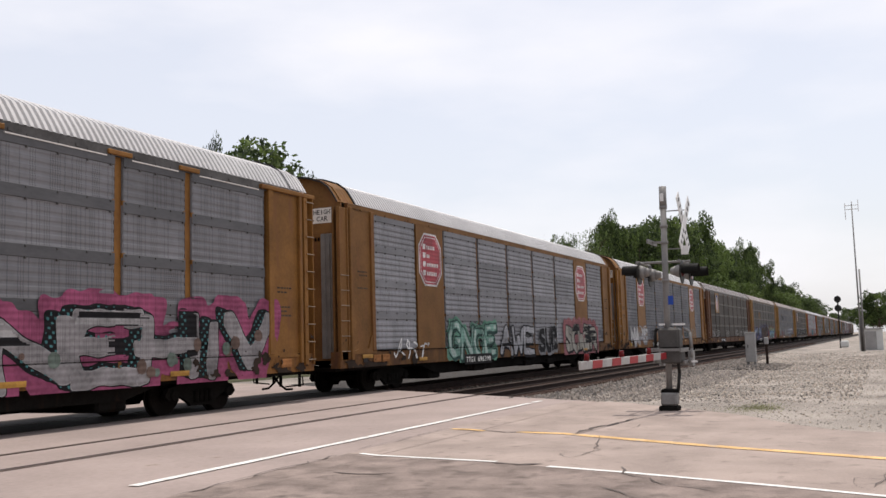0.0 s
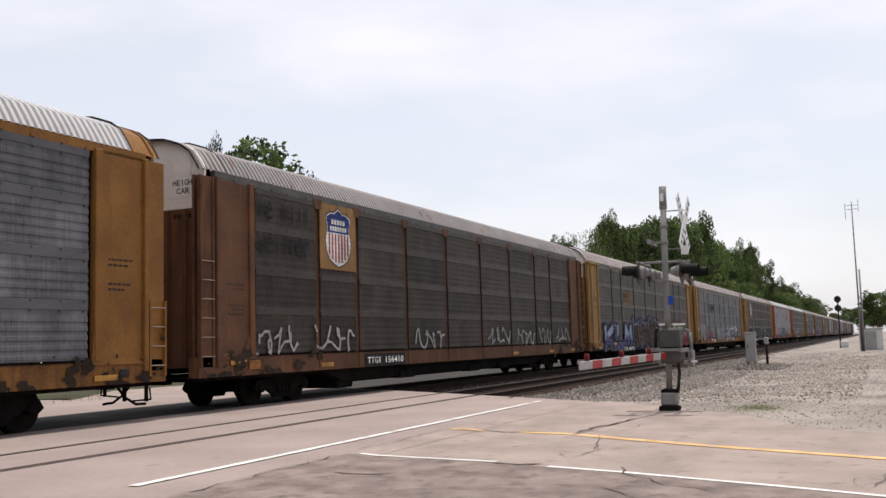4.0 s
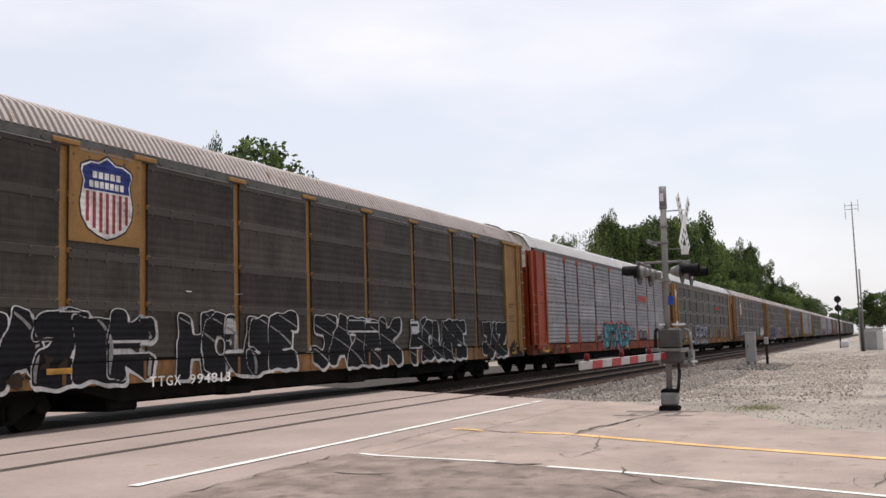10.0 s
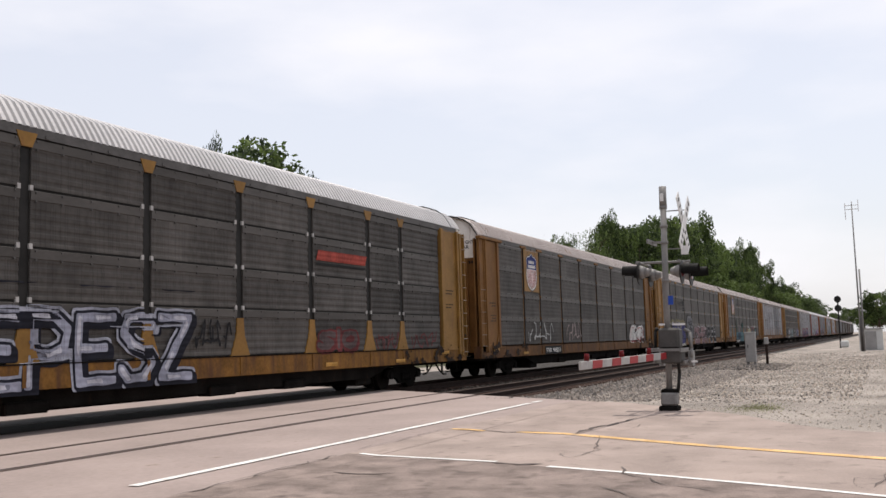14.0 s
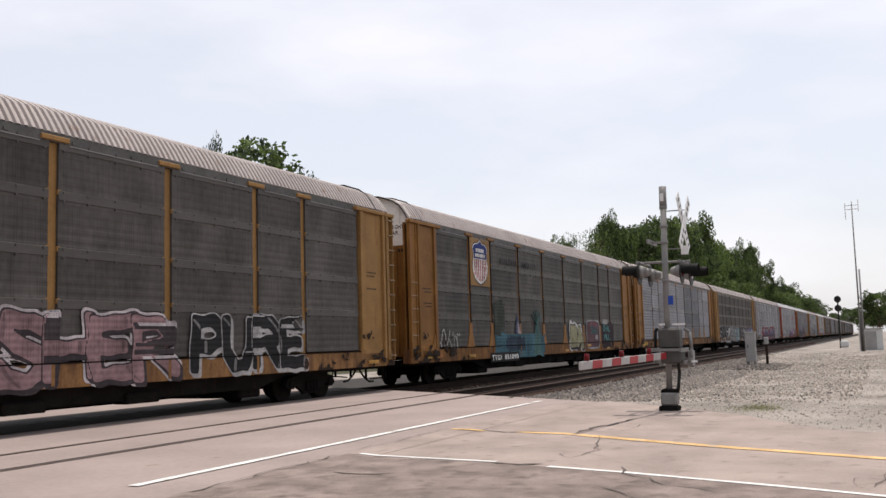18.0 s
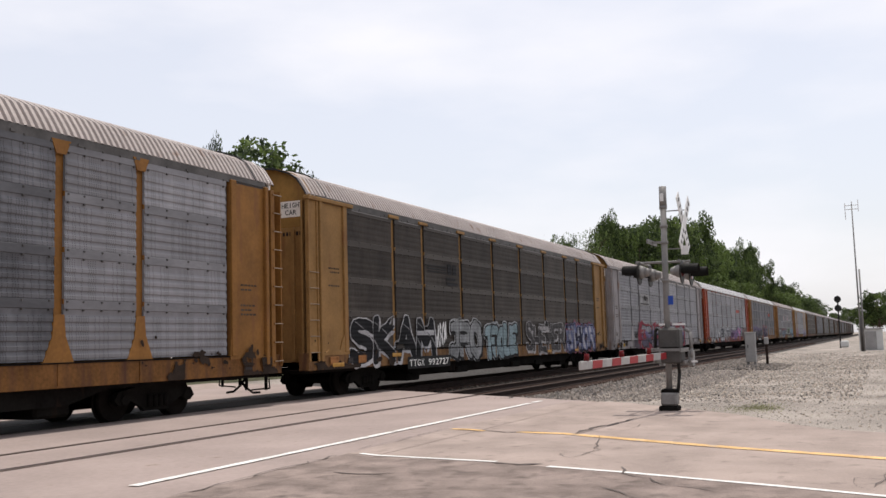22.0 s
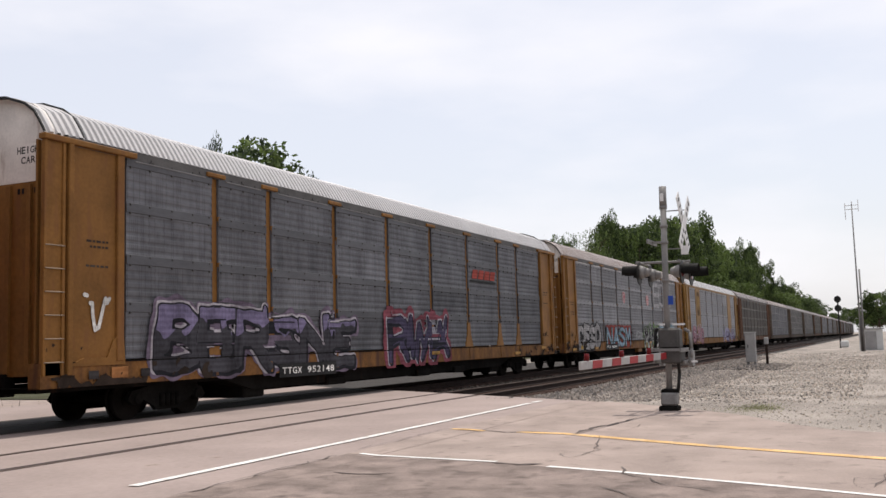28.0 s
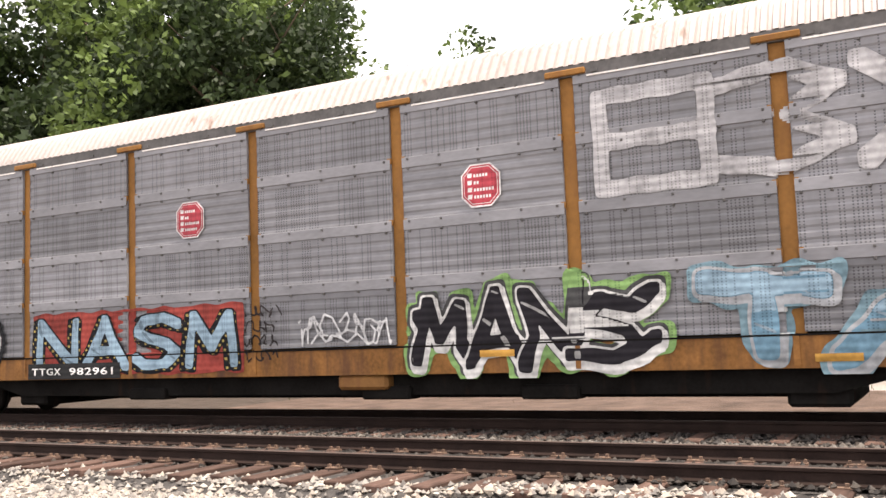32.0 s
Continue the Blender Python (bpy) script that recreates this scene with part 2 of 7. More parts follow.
# ---- small building kit ----
def box(bm, x0, x1, y0, y1, z0, z1, mat=0, bevel=0.0):
    v = [bm.verts.new(p) for p in ((x0, y0, z0), (x1, y0, z0), (x1, y1, z0), (x0, y1, z0), (x0, y0, z1), (x1, y0, z1), (x1, y1, z1), (x0, y1, z1))]
    fs = [bm.faces.new([v[i] for i in q]) for q in ((3, 2, 1, 0), (4, 5, 6, 7), (0, 1, 5, 4), (1, 2, 6, 5), (2, 3, 7, 6), (3, 0, 4, 7))]
    for f in fs:
        f.material_index = mat
    if bevel:
        made = bmesh.ops.bevel(bm, geom=list({e for f in fs for e in f.edges}), offset=bevel, segments=1, affect="EDGES", material=-1)
        return made["faces"]
    return fs


def prism(bm, outline, y0, y1, mat=0):
    """A plate with an outline in x and z, from y0 (front) to y1."""
    a = [bm.verts.new((x, y0, z)) for x, z in outline]
    b = [bm.verts.new((x, y1, z)) for x, z in outline]
    f = bm.faces.new(a)
    g = bm.faces.new(list(reversed(b)))
    fs = [f, g]
    k = len(a)
    for i in range(k):
        fs.append(bm.faces.new((a[(i + 1) % k], a[i], b[i], b[(i + 1) % k])))
    for h in fs:
        h.material_index = mat
    bmesh.ops.recalc_face_normals(bm, faces=fs)
    return fs


def rod(bm, a, b, r0, r1=None, n=10, mat=0, caps=True):
    """A round bar from a to b."""
    a, b = Vector(a), Vector(b)
    r1 = r0 if r1 is None else r1
    z = (b - a).normalized()
    x = z.orthogonal().normalized()
    y = z.cross(x)
    ra = [bm.verts.new(a + (x * math.cos(i * math.tau / n) + y * math.sin(i * math.tau / n)) * r0) for i in range(n)]
    rb = [bm.verts.new(b + (x * math.cos(i * math.tau / n) + y * math.sin(i * math.tau / n)) * r1) for i in range(n)]
    for i in range(n):
        f = bm.faces.new((ra[i], ra[(i + 1) % n], rb[(i + 1) % n], rb[i]))
        f.material_index, f.smooth = mat, n > 6
    if caps:
        bm.faces.new(list(reversed(ra))).material_index = mat
        bm.faces.new(rb).material_index = mat


def tube(bm, points, r, n=6, mat=0):
    for a, b in zip(points, points[1:]):
        rod(bm, a, b, r, r, n, mat)


def mesh_of(name, bm, *mats):
    me = bpy.data.meshes.new(name)
    bm.to_mesh(me)
    bm.free()
    for m in mats:
        me.materials.append(m)
    return me


def raw_mesh(name, verts, faces, *mats, smooth=False, index=None):
    me = bpy.data.meshes.new(name)
    me.from_pydata([tuple(v) for v in verts], [], [tuple(f) for f in faces])
    for m in mats:
        me.materials.append(m)
    if index is not None:
        me.polygons.foreach_set("material_index", index)
    if smooth:
        me.polygons.foreach_set("use_smooth", [True] * len(me.polygons))
    me.update()
    return me


def part(name, bm, mat, parent, label="", at=None):
    """One mesh object under a thing or a part. bm: a bmesh or a ready mesh."""
    me = bm if isinstance(bm, bpy.types.Mesh) else mesh_of(name, bm, *(mat if isinstance(mat, (list, tuple)) else [mat]))
    ob = new(name, me)
    ob.parent = parent
    if at is not None:
        ob.location = at
    if label:
        ob["label"] = label
    return ob


def thing(name, label, category, m=None, group="", kind=""):
    ob = new(name)
    ob.empty_display_size = 0.2
    if m is not None:
        ob.matrix_basis = m
    return tagged(ob, label, category, group, kind)


def solo(name, bm, mats, label, category="", group="", kind=""):
    me = bm if isinstance(bm, bpy.types.Mesh) else mesh_of(name, bm, *mats)
    return tagged(new(name, me), label, category, group, kind)


# ---- plan: the line runs along x, the train on the far track ----
TRAIN_Y, NEAR_Y, STRAIGHT, RADIUS = 14.32, 10.04, 520.0, 600.0
CAR_L, CAR_W = 29.066, 1.50


def on_line(s, d=0.0, z=0.0):
    """A pose on the line, s metres along it and d metres to its left, from the train's centre line."""
    if s <= STRAIGHT:
        return pose(s, TRAIN_Y + d, z)
    a = (s - STRAIGHT) / RADIUS
    return pose(STRAIGHT + (RADIUS - d) * math.sin(a), TRAIN_Y + RADIUS - (RADIUS - d) * math.cos(a), z, 0, 0, math.degrees(a))


def step(a, b, x):
    t = min(1.0, max(0.0, (x - a) / (b - a)))
    return t * t * (3 - 2 * t)


def ground_z(x, y):
    z = -0.05 - 0.27 * step(9, 4, x) * step(1.0, 5.5, y) * step(-120, -40, x)
    z -= 0.12 * step(20, 32, x) * step(12, 4, y)
    c = y - max(0.0, x - STRAIGHT) ** 2 / (2 * RADIUS) * (x < 1000)
    z -= 0.5 * step(21.0, 23.0, x) * step(7.6, 8.7, c) * step(24.5, 23.5, c) * step(1150, 950, x)
    z -= 0.6 * step(6.6, 8.2, x) * step(6.0, 7.2, y) * step(20.6, 19.4, y) * step(20.6, 19.0, x - 0.6 * max(0.0, y - 7.5))
    if x > 14 and y < 6:
        z += 0.035 * noise.noise((x * 0.5, y * 0.5, 3))
    return z


def spread(lo, hi, near_lo, near_hi, fine, coarse):
    """Grid lines that are close together between near_lo and near_hi and widen away from there."""
    out, v = [near_lo], near_lo
    while v < near_hi:
        v += fine
        out.append(v)
    w = coarse
    while v < hi:
        v += w
        w *= 1.35
        out.append(min(v, hi))
    v, w = near_lo, coarse
    while v > lo:
        v -= w
        w *= 1.35
        out.insert(0, max(v, lo))
    return out


gx, gy = spread(-2500, 2500, -30, 60, 1.5, 4), spread(-2500, 2500, -8, 12, 1.0, 3)
verts = [(x, y, ground_z(x, y)) for x in gx for y in gy]
k = len(gy)
faces = [(i * k + j, (i + 1) * k + j, (i + 1) * k + j + 1, i * k + j + 1) for i in range(len(gx) - 1) for j in range(k - 1)]
solo("ground", raw_mesh("ground", verts, faces, GRAVEL, smooth=True), [], "pale gravel and dirt ground beside the tracks", "ground", kind="structure")


def left_edge(y):
    return 6.25 + 0.03 * (y - 5.8)


def right_edge(y):
    return 20.0 + 0.66 * (y - 5.8)


# concrete crossing, one slab between each pair of flangeways
crossing = thing("crossing_pavement", "pinkish concrete level crossing slabs with rails let in", "pavement", kind="structure")
RAILS = [NEAR_Y - 0.7525, NEAR_Y + 0.7525, TRAIN_Y - 0.7525, TRAIN_Y + 0.7525]
strips = [(5.8, RAILS[0] - 0.065), (RAILS[0] + 0.135, RAILS[1] - 0.135), (RAILS[1] + 0.065, RAILS[2] - 0.065), (RAILS[2] + 0.135, RAILS[3] - 0.135), (RAILS[3] + 0.065, 16.4), (16.404, 21.0)]
for y0, y1 in strips:
    bm = bmesh.new()
    lo = [bm.verts.new((x, y, -0.5)) for x, y in ((left_edge(y0), y0), (right_edge(y0), y0), (right_edge(y1), y1), (left_edge(y1), y1))]
    hi = [bm.verts.new((v.co.x, v.co.y, -0.004 if y0 < 6 else 0.0)) for v in lo]
    bm.faces.new(hi)
    for i in range(4):
        bm.faces.new((lo[i], lo[(i + 1) % 4], hi[(i + 1) % 4], hi[i]))
    # the two strips under the train get the shadow as darker concrete
    part("slab", bm, SHADOWED_CONCRETE if RAILS[2] < y0 < 16 and y1 < 17 else CONCRETE, crossing)

bm = bmesh.new()
rim = [(left_edge(5.8), 5.795), (5.4, 3.0), (4.4, 0.0), (2.0, -8.0), (-6, -40), (6, -40), (11.0, -8.0), (12.6, -2.5), (14.0, 0.62), (14.9, 1.28), (16.6, 2.25), (17.95, 3.4), (19.6, 4.9), (right_edge(5.8), 5.795)]
top = [bm.verts.new((x, y, -0.012)) for x, y in rim]
low = [bm.verts.new((x, y, -0.4)) for x, y in rim]
bm.faces.new(list(reversed(top)))
for i in range(len(rim)):
    bm.faces.new((top[i], top[(i + 1) % len(rim)], low[(i + 1) % len(rim)], low[i]))
bmesh.ops.recalc_face_normals(bm, faces=bm.faces)
solo("road", bm, [ASPHALT], "worn patched asphalt road leading up to the crossing", "road", kind="structure")
bm = bmesh.new()
q = [bm.verts.new(p) for p in ((left_edge(21), 21.003, -0.01), (right_edge(21), 21.003, -0.01), (46, 60, -0.01), (24, 60, -0.01))]
bm.faces.new(q)
solo("road_beyond", bm, [ASPHALT], "asphalt road running on behind the tracks", "road", kind="structure")


def strip_line(name, pts, width, mat, label, seed=1, broken=0.0):
    """Paint along a polyline, in pieces with slightly ragged edges."""
    rnd = random.Random(seed)
    bm = bmesh.new()
    for (x0, y0), (x1, y1) in zip(pts, pts[1:]):
        d = Vector((x1 - x0, y1 - y0))
        n = max(1, int(d.length / 0.25))
        side = Vector((-d.y, d.x)).normalized() * width / 2
        row = []
        for i in range(n + 1):
            c = Vector((x0, y0)) + d * i / n
            a, b = side * rnd.uniform(0.86, 1.1), side * rnd.uniform(0.86, 1.1)
            z = 0.007 if c.y > 5.62 else -0.006
            row.append((bm.verts.new((*(c + a), z)), bm.verts.new((*(c - b), z))))
        for (a, b), (c2, d2) in zip(row, row[1:]):
            if rnd.random() >= broken:
                bm.faces.new((a, b, d2, c2))
    return solo(name, bm, [mat], label, "marking", kind="structure")


strip_line("stop_line", [(7.36, 6.77), (12.0, 6.79), (19.9, 6.83)], 0.13, LINE_WHITE, "white painted stop line across the road", 2, 0.03)
for run, seed in ((((10.26, 5.86), (9.92, 3.95)), 3), (((9.66, 3.27), (9.40, 2.42), (8.80, 0.84), (8.47, 0.05), (6.9, -5)), 33)):
    strip_line("edge_line", run, 0.088, LINE_WHITE, "worn white painted line on asphalt", seed, 0.05)
strip_line("centre_line", [(13.44, 6.06), (13.22, 4.9)], 0.13, LINE_YELLOW, "worn broken end of a yellow painted centre line", 14, 0.38)
strip_line("centre_line", [(13.22, 4.9), (13.06, 4.15), (12.27, 2.77), (11.68, 1.65), (10.94, 0.04), (9.2, -5)], 0.19, LINE_YELLOW, "faded yellow painted centre line", 4, 0.03)
# coarse old asphalt between the edge line and the concrete
bm = bmesh.new()
near = [(6.35, 5.86), (5.45, 3.0), (4.45, 0.0), (2.1, -8.0), (5.9, -8.0), (6.85, -5.0), (8.42, 0.05), (8.75, 0.84), (9.35, 2.42), (9.86, 3.95), (10.18, 5.86)]
bm.faces.new([bm.verts.new((x, y, -0.0095)) for x, y in near])
bmesh.ops.recalc_face_normals(bm, faces=bm.faces)
if bm.faces[:][0].normal.z < 0:
    bmesh.ops.reverse_faces(bm, faces=bm.faces)
solo("road_shoulder", bm, [OLD_ASPHALT], "coarse broken old asphalt beside the white line", "road", kind="structure")


def crack(pts, width, seed):
    rnd = random.Random(seed)
    path = [Vector(pts[0])]
    for a, b in zip(pts, pts[1:]):
        a, b = Vector(a), Vector(b)
        n = max(2, int((b - a).length / 0.18))
        for i in range(1, n + 1):
            path.append(a.lerp(b, i / n) + Vector((rnd.uniform(-1, 1), rnd.uniform(-1, 1))) * 0.05)
    bm = bmesh.new()
    row = []
    for i, p in enumerate(path):
        d = (path[min(i + 1, len(path) - 1)] - path[max(i - 1, 0)]).normalized()
        w = width * rnd.uniform(0.3, 1.2) * (0.25 if i in (0, len(path) - 1) else 1)
        z = 0.010 if p.y > 5.60 else -0.003
        row.append((bm.verts.new((p.x - d.y * w, p.y + d.x * w, z)), bm.verts.new((p.x + d.y * w, p.y - d.x * w, z))))
    for (a, b), (c2, d2) in zip(row, row[1:]):
        bm.faces.new((a, b, d2, c2))
    return solo("crack", bm, [TAR_AND_SHADOW], "dark line in the road: tar-filled cracks and the gate's shadow", "crack", "road cracks", "structure")


# ---- tracks ----
def sweep(name, profile, s_list, d, mats, index=None, closed=True):
    """A profile in (across, up) drawn along the line."""
    verts, faces, idx = [], [], []
    n = len(profile)
    for s in s_list:
        m = on_line(s, d)
        verts += [m @ Vector((0, a, b)) for a, b in profile]
    for i in range(len(s_list) - 1):
        for j in range(n if closed else n - 1):
            faces.append((i * n + j, (i + 1) * n + j, (i + 1) * n + (j + 1) % n, i * n + (j + 1) % n))
            idx.append(index[j] if index else 0)
    if closed:
        faces += [tuple(range(n)), tuple(range((len(s_list) - 1) * n, len(s_list) * n))[::-1]]
        idx += [0, 0]
    return raw_mesh(name, verts, faces, *mats, index=idx)


RAIL = [(-0.075, -0.165), (0.075, -0.165), (0.075, -0.15), (0.012, -0.125), (0.012, -0.045), (0.036, -0.035), (0.036, -0.004), (0.028, 0.0),
        (-0.028, 0.0), (-0.036, -0.004), (-0.036, -0.035), (-0.012, -0.045), (-0.012, -0.125), (-0.075, -0.15)]
far_s = [-260, -60, 0, 60, 200, 330, STRAIGHT] + [STRAIGHT + 20 * i for i in range(1, 22)]
TRACK_D = {"near": NEAR_Y - TRAIN_Y, "far": 0.0}
tie_bm = bmesh.new()
box(tie_bm, -0.115, 0.115, -1.75, 1.42, -0.34, -0.165, bevel=0.012)
TIE_MESH = mesh_of("tie", tie_bm, TIE_WOOD)
plate_bm = bmesh.new()
box(plate_bm, -0.09, 0.09, -0.17, 0.17, -0.165, -0.15)
for sx in (-0.06, 0.06):
    for sy in (-0.115, 0.115):
        box(plate_bm, sx - 0.016, sx + 0.016, sy - 0.02, sy + 0.02, -0.15, -0.115)
PLATE_MESH = mesh_of("tie_plate", plate_bm, PLATE_RUST)
for which in ("near", "far"):
    d = TRACK_D[which]
    track = thing("railway_track", "rusty steel rails on weathered wooden ties in ballast" + (", carrying the train" if which == "far" else ""), "track", group="tracks", kind="structure")
    for side in (-0.7525, 0.7525):
        part("rail", sweep("rail", RAIL, far_s, d + side, (RAIL_SIDE, RAIL_TOP), [0] * 6 + [1, 1, 1] + [0] * 5), None, track)
    rnd = random.Random(5)
    n = 0
    s = -24.0
    while s < 5.7:
        t = part("tie", TIE_MESH, None, track, at=(s, TRAIN_Y + d + rnd.uniform(-0.05, 0.05), rnd.uniform(-0.012, 0.006)))
        t.rotation_euler = (0, 0, rnd.uniform(-0.02, 0.02))
        if which == "near":
            for side in (-0.7525, 0.7525):
                part("tie_plate", PLATE_MESH, None, track, at=(s, TRAIN_Y + d + side, 0))
        s += rnd.uniform(0.5, 0.56)
    verts, faces = [], []
    s = 22.0
    while s < 150:
        b = len(verts)
        for x in (s - 0.115, s + 0.115):
            for y, z in ((-1.35, -0.34), (1.35, -0.34), (1.35, -0.165), (-1.35, -0.165)):
                verts.append((x, TRAIN_Y + d + y, z))
        faces += [(b, b + 1, b + 2, b + 3), (b + 7, b + 6, b + 5, b + 4)] + [(b + i, b + 4 + i, b + 4 + (i + 1) % 4, b + (i + 1) % 4) for i in range(4)]
        s += 0.53
    tagged(part("far_ties", raw_mesh("far_ties", verts, faces, TIE_WOOD), None, track), kind="stuff")

bed = thing("ballast_bed", "grey crushed stone ballast bed under the tracks", "ballast", kind="structure")
BED = [(-6.9, -0.5), (-5.95, -0.21), (2.0, -0.21), (3.2, -0.6)]
part("bed_left", sweep("bed_left", BED, [-260, -60, -30, -15, 0, 6.2], 0, (BALLAST,), closed=False), None, bed)
part("bed_right", sweep("bed_right", [(-6.3, -0.5), (-5.9, -0.23), (8.6, -0.21), (9.3, -0.6)], [21.6, 30, 60, 200, 330, STRAIGHT] + [STRAIGHT + 20 * i for i in range(1, 22)], 0, (BALLAST,), closed=False), None, bed)


def stones(name, n, region, height, lo, hi, seed, label, mat=None):
    """Loose broken stones, all in one mesh."""
    r = np.random.RandomState(seed)
    base = np.array([(1, 0, 0), (-1, 0, 0), (0, 1, 0), (0, -1, 0), (0, 0, 1), (0, 0, -1)], float)
    tri = np.array([(0, 2, 4), (2, 1, 4), (1, 3, 4), (3, 0, 4), (2, 0, 5), (1, 2, 5), (3, 1, 5), (0, 3, 5)])
    x0, x1, y0, y1 = region
    px, py = r.uniform(x0, x1, n), r.uniform(y0, y1, n)
    size = r.uniform(lo, hi, n)
    shape = base[None] * r.uniform(0.55, 1.1, (n, 6, 1)) + r.uniform(-0.25, 0.25, (n, 6, 3))
    a = r.uniform(0, math.tau, n)
    c, s = np.cos(a)[:, None], np.sin(a)[:, None]
    x = shape[..., 0] * c - shape[..., 1] * s
    y = shape[..., 0] * s + shape[..., 1] * c
    z = shape[..., 2] * 0.8
    hz = np.array([height(u, v) for u, v in zip(px, py)])
    v = np.stack([px[:, None] + x * size[:, None], py[:, None] + y * size[:, None], (hz + r.uniform(-0.2, 0.45, n) * size)[:, None] + z * size[:, None]], -1).reshape(-1, 3)
    f = (tri[None] + 6 * np.arange(n)[:, None, None]).reshape(-1, 3)
    me = raw_mesh(name, v.tolist(), f.tolist(), mat or STONE)
    return solo(name, me, [], label, "stones", kind="stuff")


def stone_material(name, color):
    m = material(name, color, 0.9, dark=0.8, scale=6, fine=60, bump=0.3)
    n, l = m.node_tree.nodes, m.node_tree.links
    b = n["Principled BSDF"]
    col = b.inputs["Base Color"].links[0].from_socket
    geo = n.new("ShaderNodeNewGeometry")
    ramp = n.new("ShaderNodeValToRGB")
    e = ramp.color_ramp.elements
    e[0].position, e[0].color = 0.0, (0.38, 0.36, 0.36, 1)
    e[1].position, e[1].color = 1.0, (1.5, 1.45, 1.38, 1)
    e.new(0.45).color = (0.95, 0.92, 0.9, 1)
    e.new(0.75).color = (1.1, 0.98, 0.88, 1)
    l.new(geo.outputs["Random Per Island"], ramp.inputs["Fac"])
    mx = n.new("ShaderNodeMix")
    mx.data_type, mx.blend_type = "RGBA", "MULTIPLY"
    mx.inputs["Factor"].default_value = 1.0
    l.new(col, mx.inputs["A"])
    l.new(ramp.outputs["Color"], mx.inputs["B"])
    l.new(mx.outputs["Result"], b.inputs["Base Color"])
    return m


STONE = stone_material("loose_stone", (0.27, 0.255, 0.235))
MID_STONE = stone_material("grey_track_stone", (0.115, 0.108, 0.101))
# oily stone, darkened further to carry the shadow under the train
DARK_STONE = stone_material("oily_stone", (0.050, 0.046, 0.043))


def bed_z(x, y):
    d = y - TRAIN_Y
    if x > 20:
        return max(-0.23, ground_z(x, y) + 0.01)
    if 8.2 < y < 9.25:
        return -0.228 + 0.048 * step(-5.2, -3.6, x)
    if d < -5.95:
        return max(-0.21 + (d + 5.95) * 0.30, ground_z(x, y))
    return -0.21


stones("ballast_stones", 15000, (-15, 6.1, 5.2, 8.78), bed_z, 0.03, 0.062, 1, "loose pale crushed stone beside the track")
stones("ballast_stones", 5000, (-18, 6.0, 9.0, 11.05), lambda x, y: bed_z(x, y) + 0.02, 0.03, 0.055, 2, "dark crushed stone between the near rails", DARK_STONE)
# the train's shadow band is put into the colour of these stones
stones("ballast_stones", 9500, (-18, 6.0, 12.25, 15.6), lambda x, y: bed_z(x, y) + 0.02, 0.03, 0.055, 12, "oily crushed stone under the train, darkened for its shadow", DARK_STONE)
stones("ballast_stones", 7000, (-20, 6.0, 11.0, 12.4), lambda x, y: bed_z(x, y) + 0.02, 0.03, 0.062, 22, "grey crushed stone between the two tracks", MID_STONE)
LOT_STONE = stone_material("lot_gravel", (0.36, 0.335, 0.305))
SPILL_STONE = stone_material("spilled_stone", (0.255, 0.238, 0.222))
GREY_STONE = stone_material("bank_stone", (0.19, 0.178, 0.168))
stones("ballast_stones", 12000, (20.4, 40, 4.6, 6.5), lambda x, y: ground_z(x, y) - 0.6 * (x < right_edge(y) + 0.3), 0.025, 0.055, 9, "grey crushed stone spilling over the lot", SPILL_STONE)
stones("ballast_stones", 16000, (20.9, 62, 6.3, 9.0), bed_z, 0.035, 0.075, 3, "grey crushed stone on the track bank", GREY_STONE)
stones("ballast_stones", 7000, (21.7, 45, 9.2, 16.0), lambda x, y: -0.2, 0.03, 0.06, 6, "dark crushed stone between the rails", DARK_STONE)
stones("ballast_stones", 5000, (40.0, 75, -1.0, 7.5), ground_z, 0.02, 0.05, 29, "grey stones strewn over the lot", LOT_STONE)
stones("ballast_stones", 7000, (20.0, 52, 0.5, 5.0), lambda x, y: ground_z(x, y) - 0.6 * (x < right_edge(y) + 1.4), 0.02, 0.045, 19, "grey stones strewn over the lot", LOT_STONE)
stones("stone_heap", 2200, (41.4, 47.5, 3.8, 6.6), lambda x, y: ground_z(x, y) + 0.16 * step(1.9, 0.4, math.hypot((x - 44.2) * 0.55, y - 5.1)), 0.04, 0.085, 7, "heap of dark grey stone round the cabinet", GREY_STONE)
stones("ballast_stones", 22000, (13.5, 62, -2.5, 7.5), lambda x, y: ground_z(x, y) - 0.5 * (y > 0.62 * x - 7.6 and x < 24), 0.010, 0.026, 4, "scattered gravel on the lot beside the crossing", LOT_STONE)


# ragged rim of asphalt lapping over the concrete
rnd = random.Random(77)
rim = []
x = 6.35
while x < 19.9:
    rim.append((x, 5.92 + 0.030 * (x - 7.2) * (x < 13.5) + 0.19 * (x >= 13.5) + 0.05 * noise.noise((x * 0.9, 4.2, 0)) + 0.04 * noise.noise((x * 3.7, 1.2, 0)) + rnd.uniform(0, 0.03)))
    x += rnd.uniform(0.06, 0.16)
lip_v = [(x, 5.60, -0.0085) for x, y in rim] + [(x, y, 0.0045) for x, y in rim]
k = len(rim)
rim_faces = [(i, i + 1, k + i + 1, k + i) for i in range(k - 1)]
solo("asphalt_rim", raw_mesh("asphalt_rim", lip_v, rim_faces, OLD_ASPHALT, ASPHALT, index=[0 if rim[i][0] < 10.2 else 1 for i in range(k - 1)]), [], "broken rim of asphalt lapping onto the concrete", "road", kind="structure")

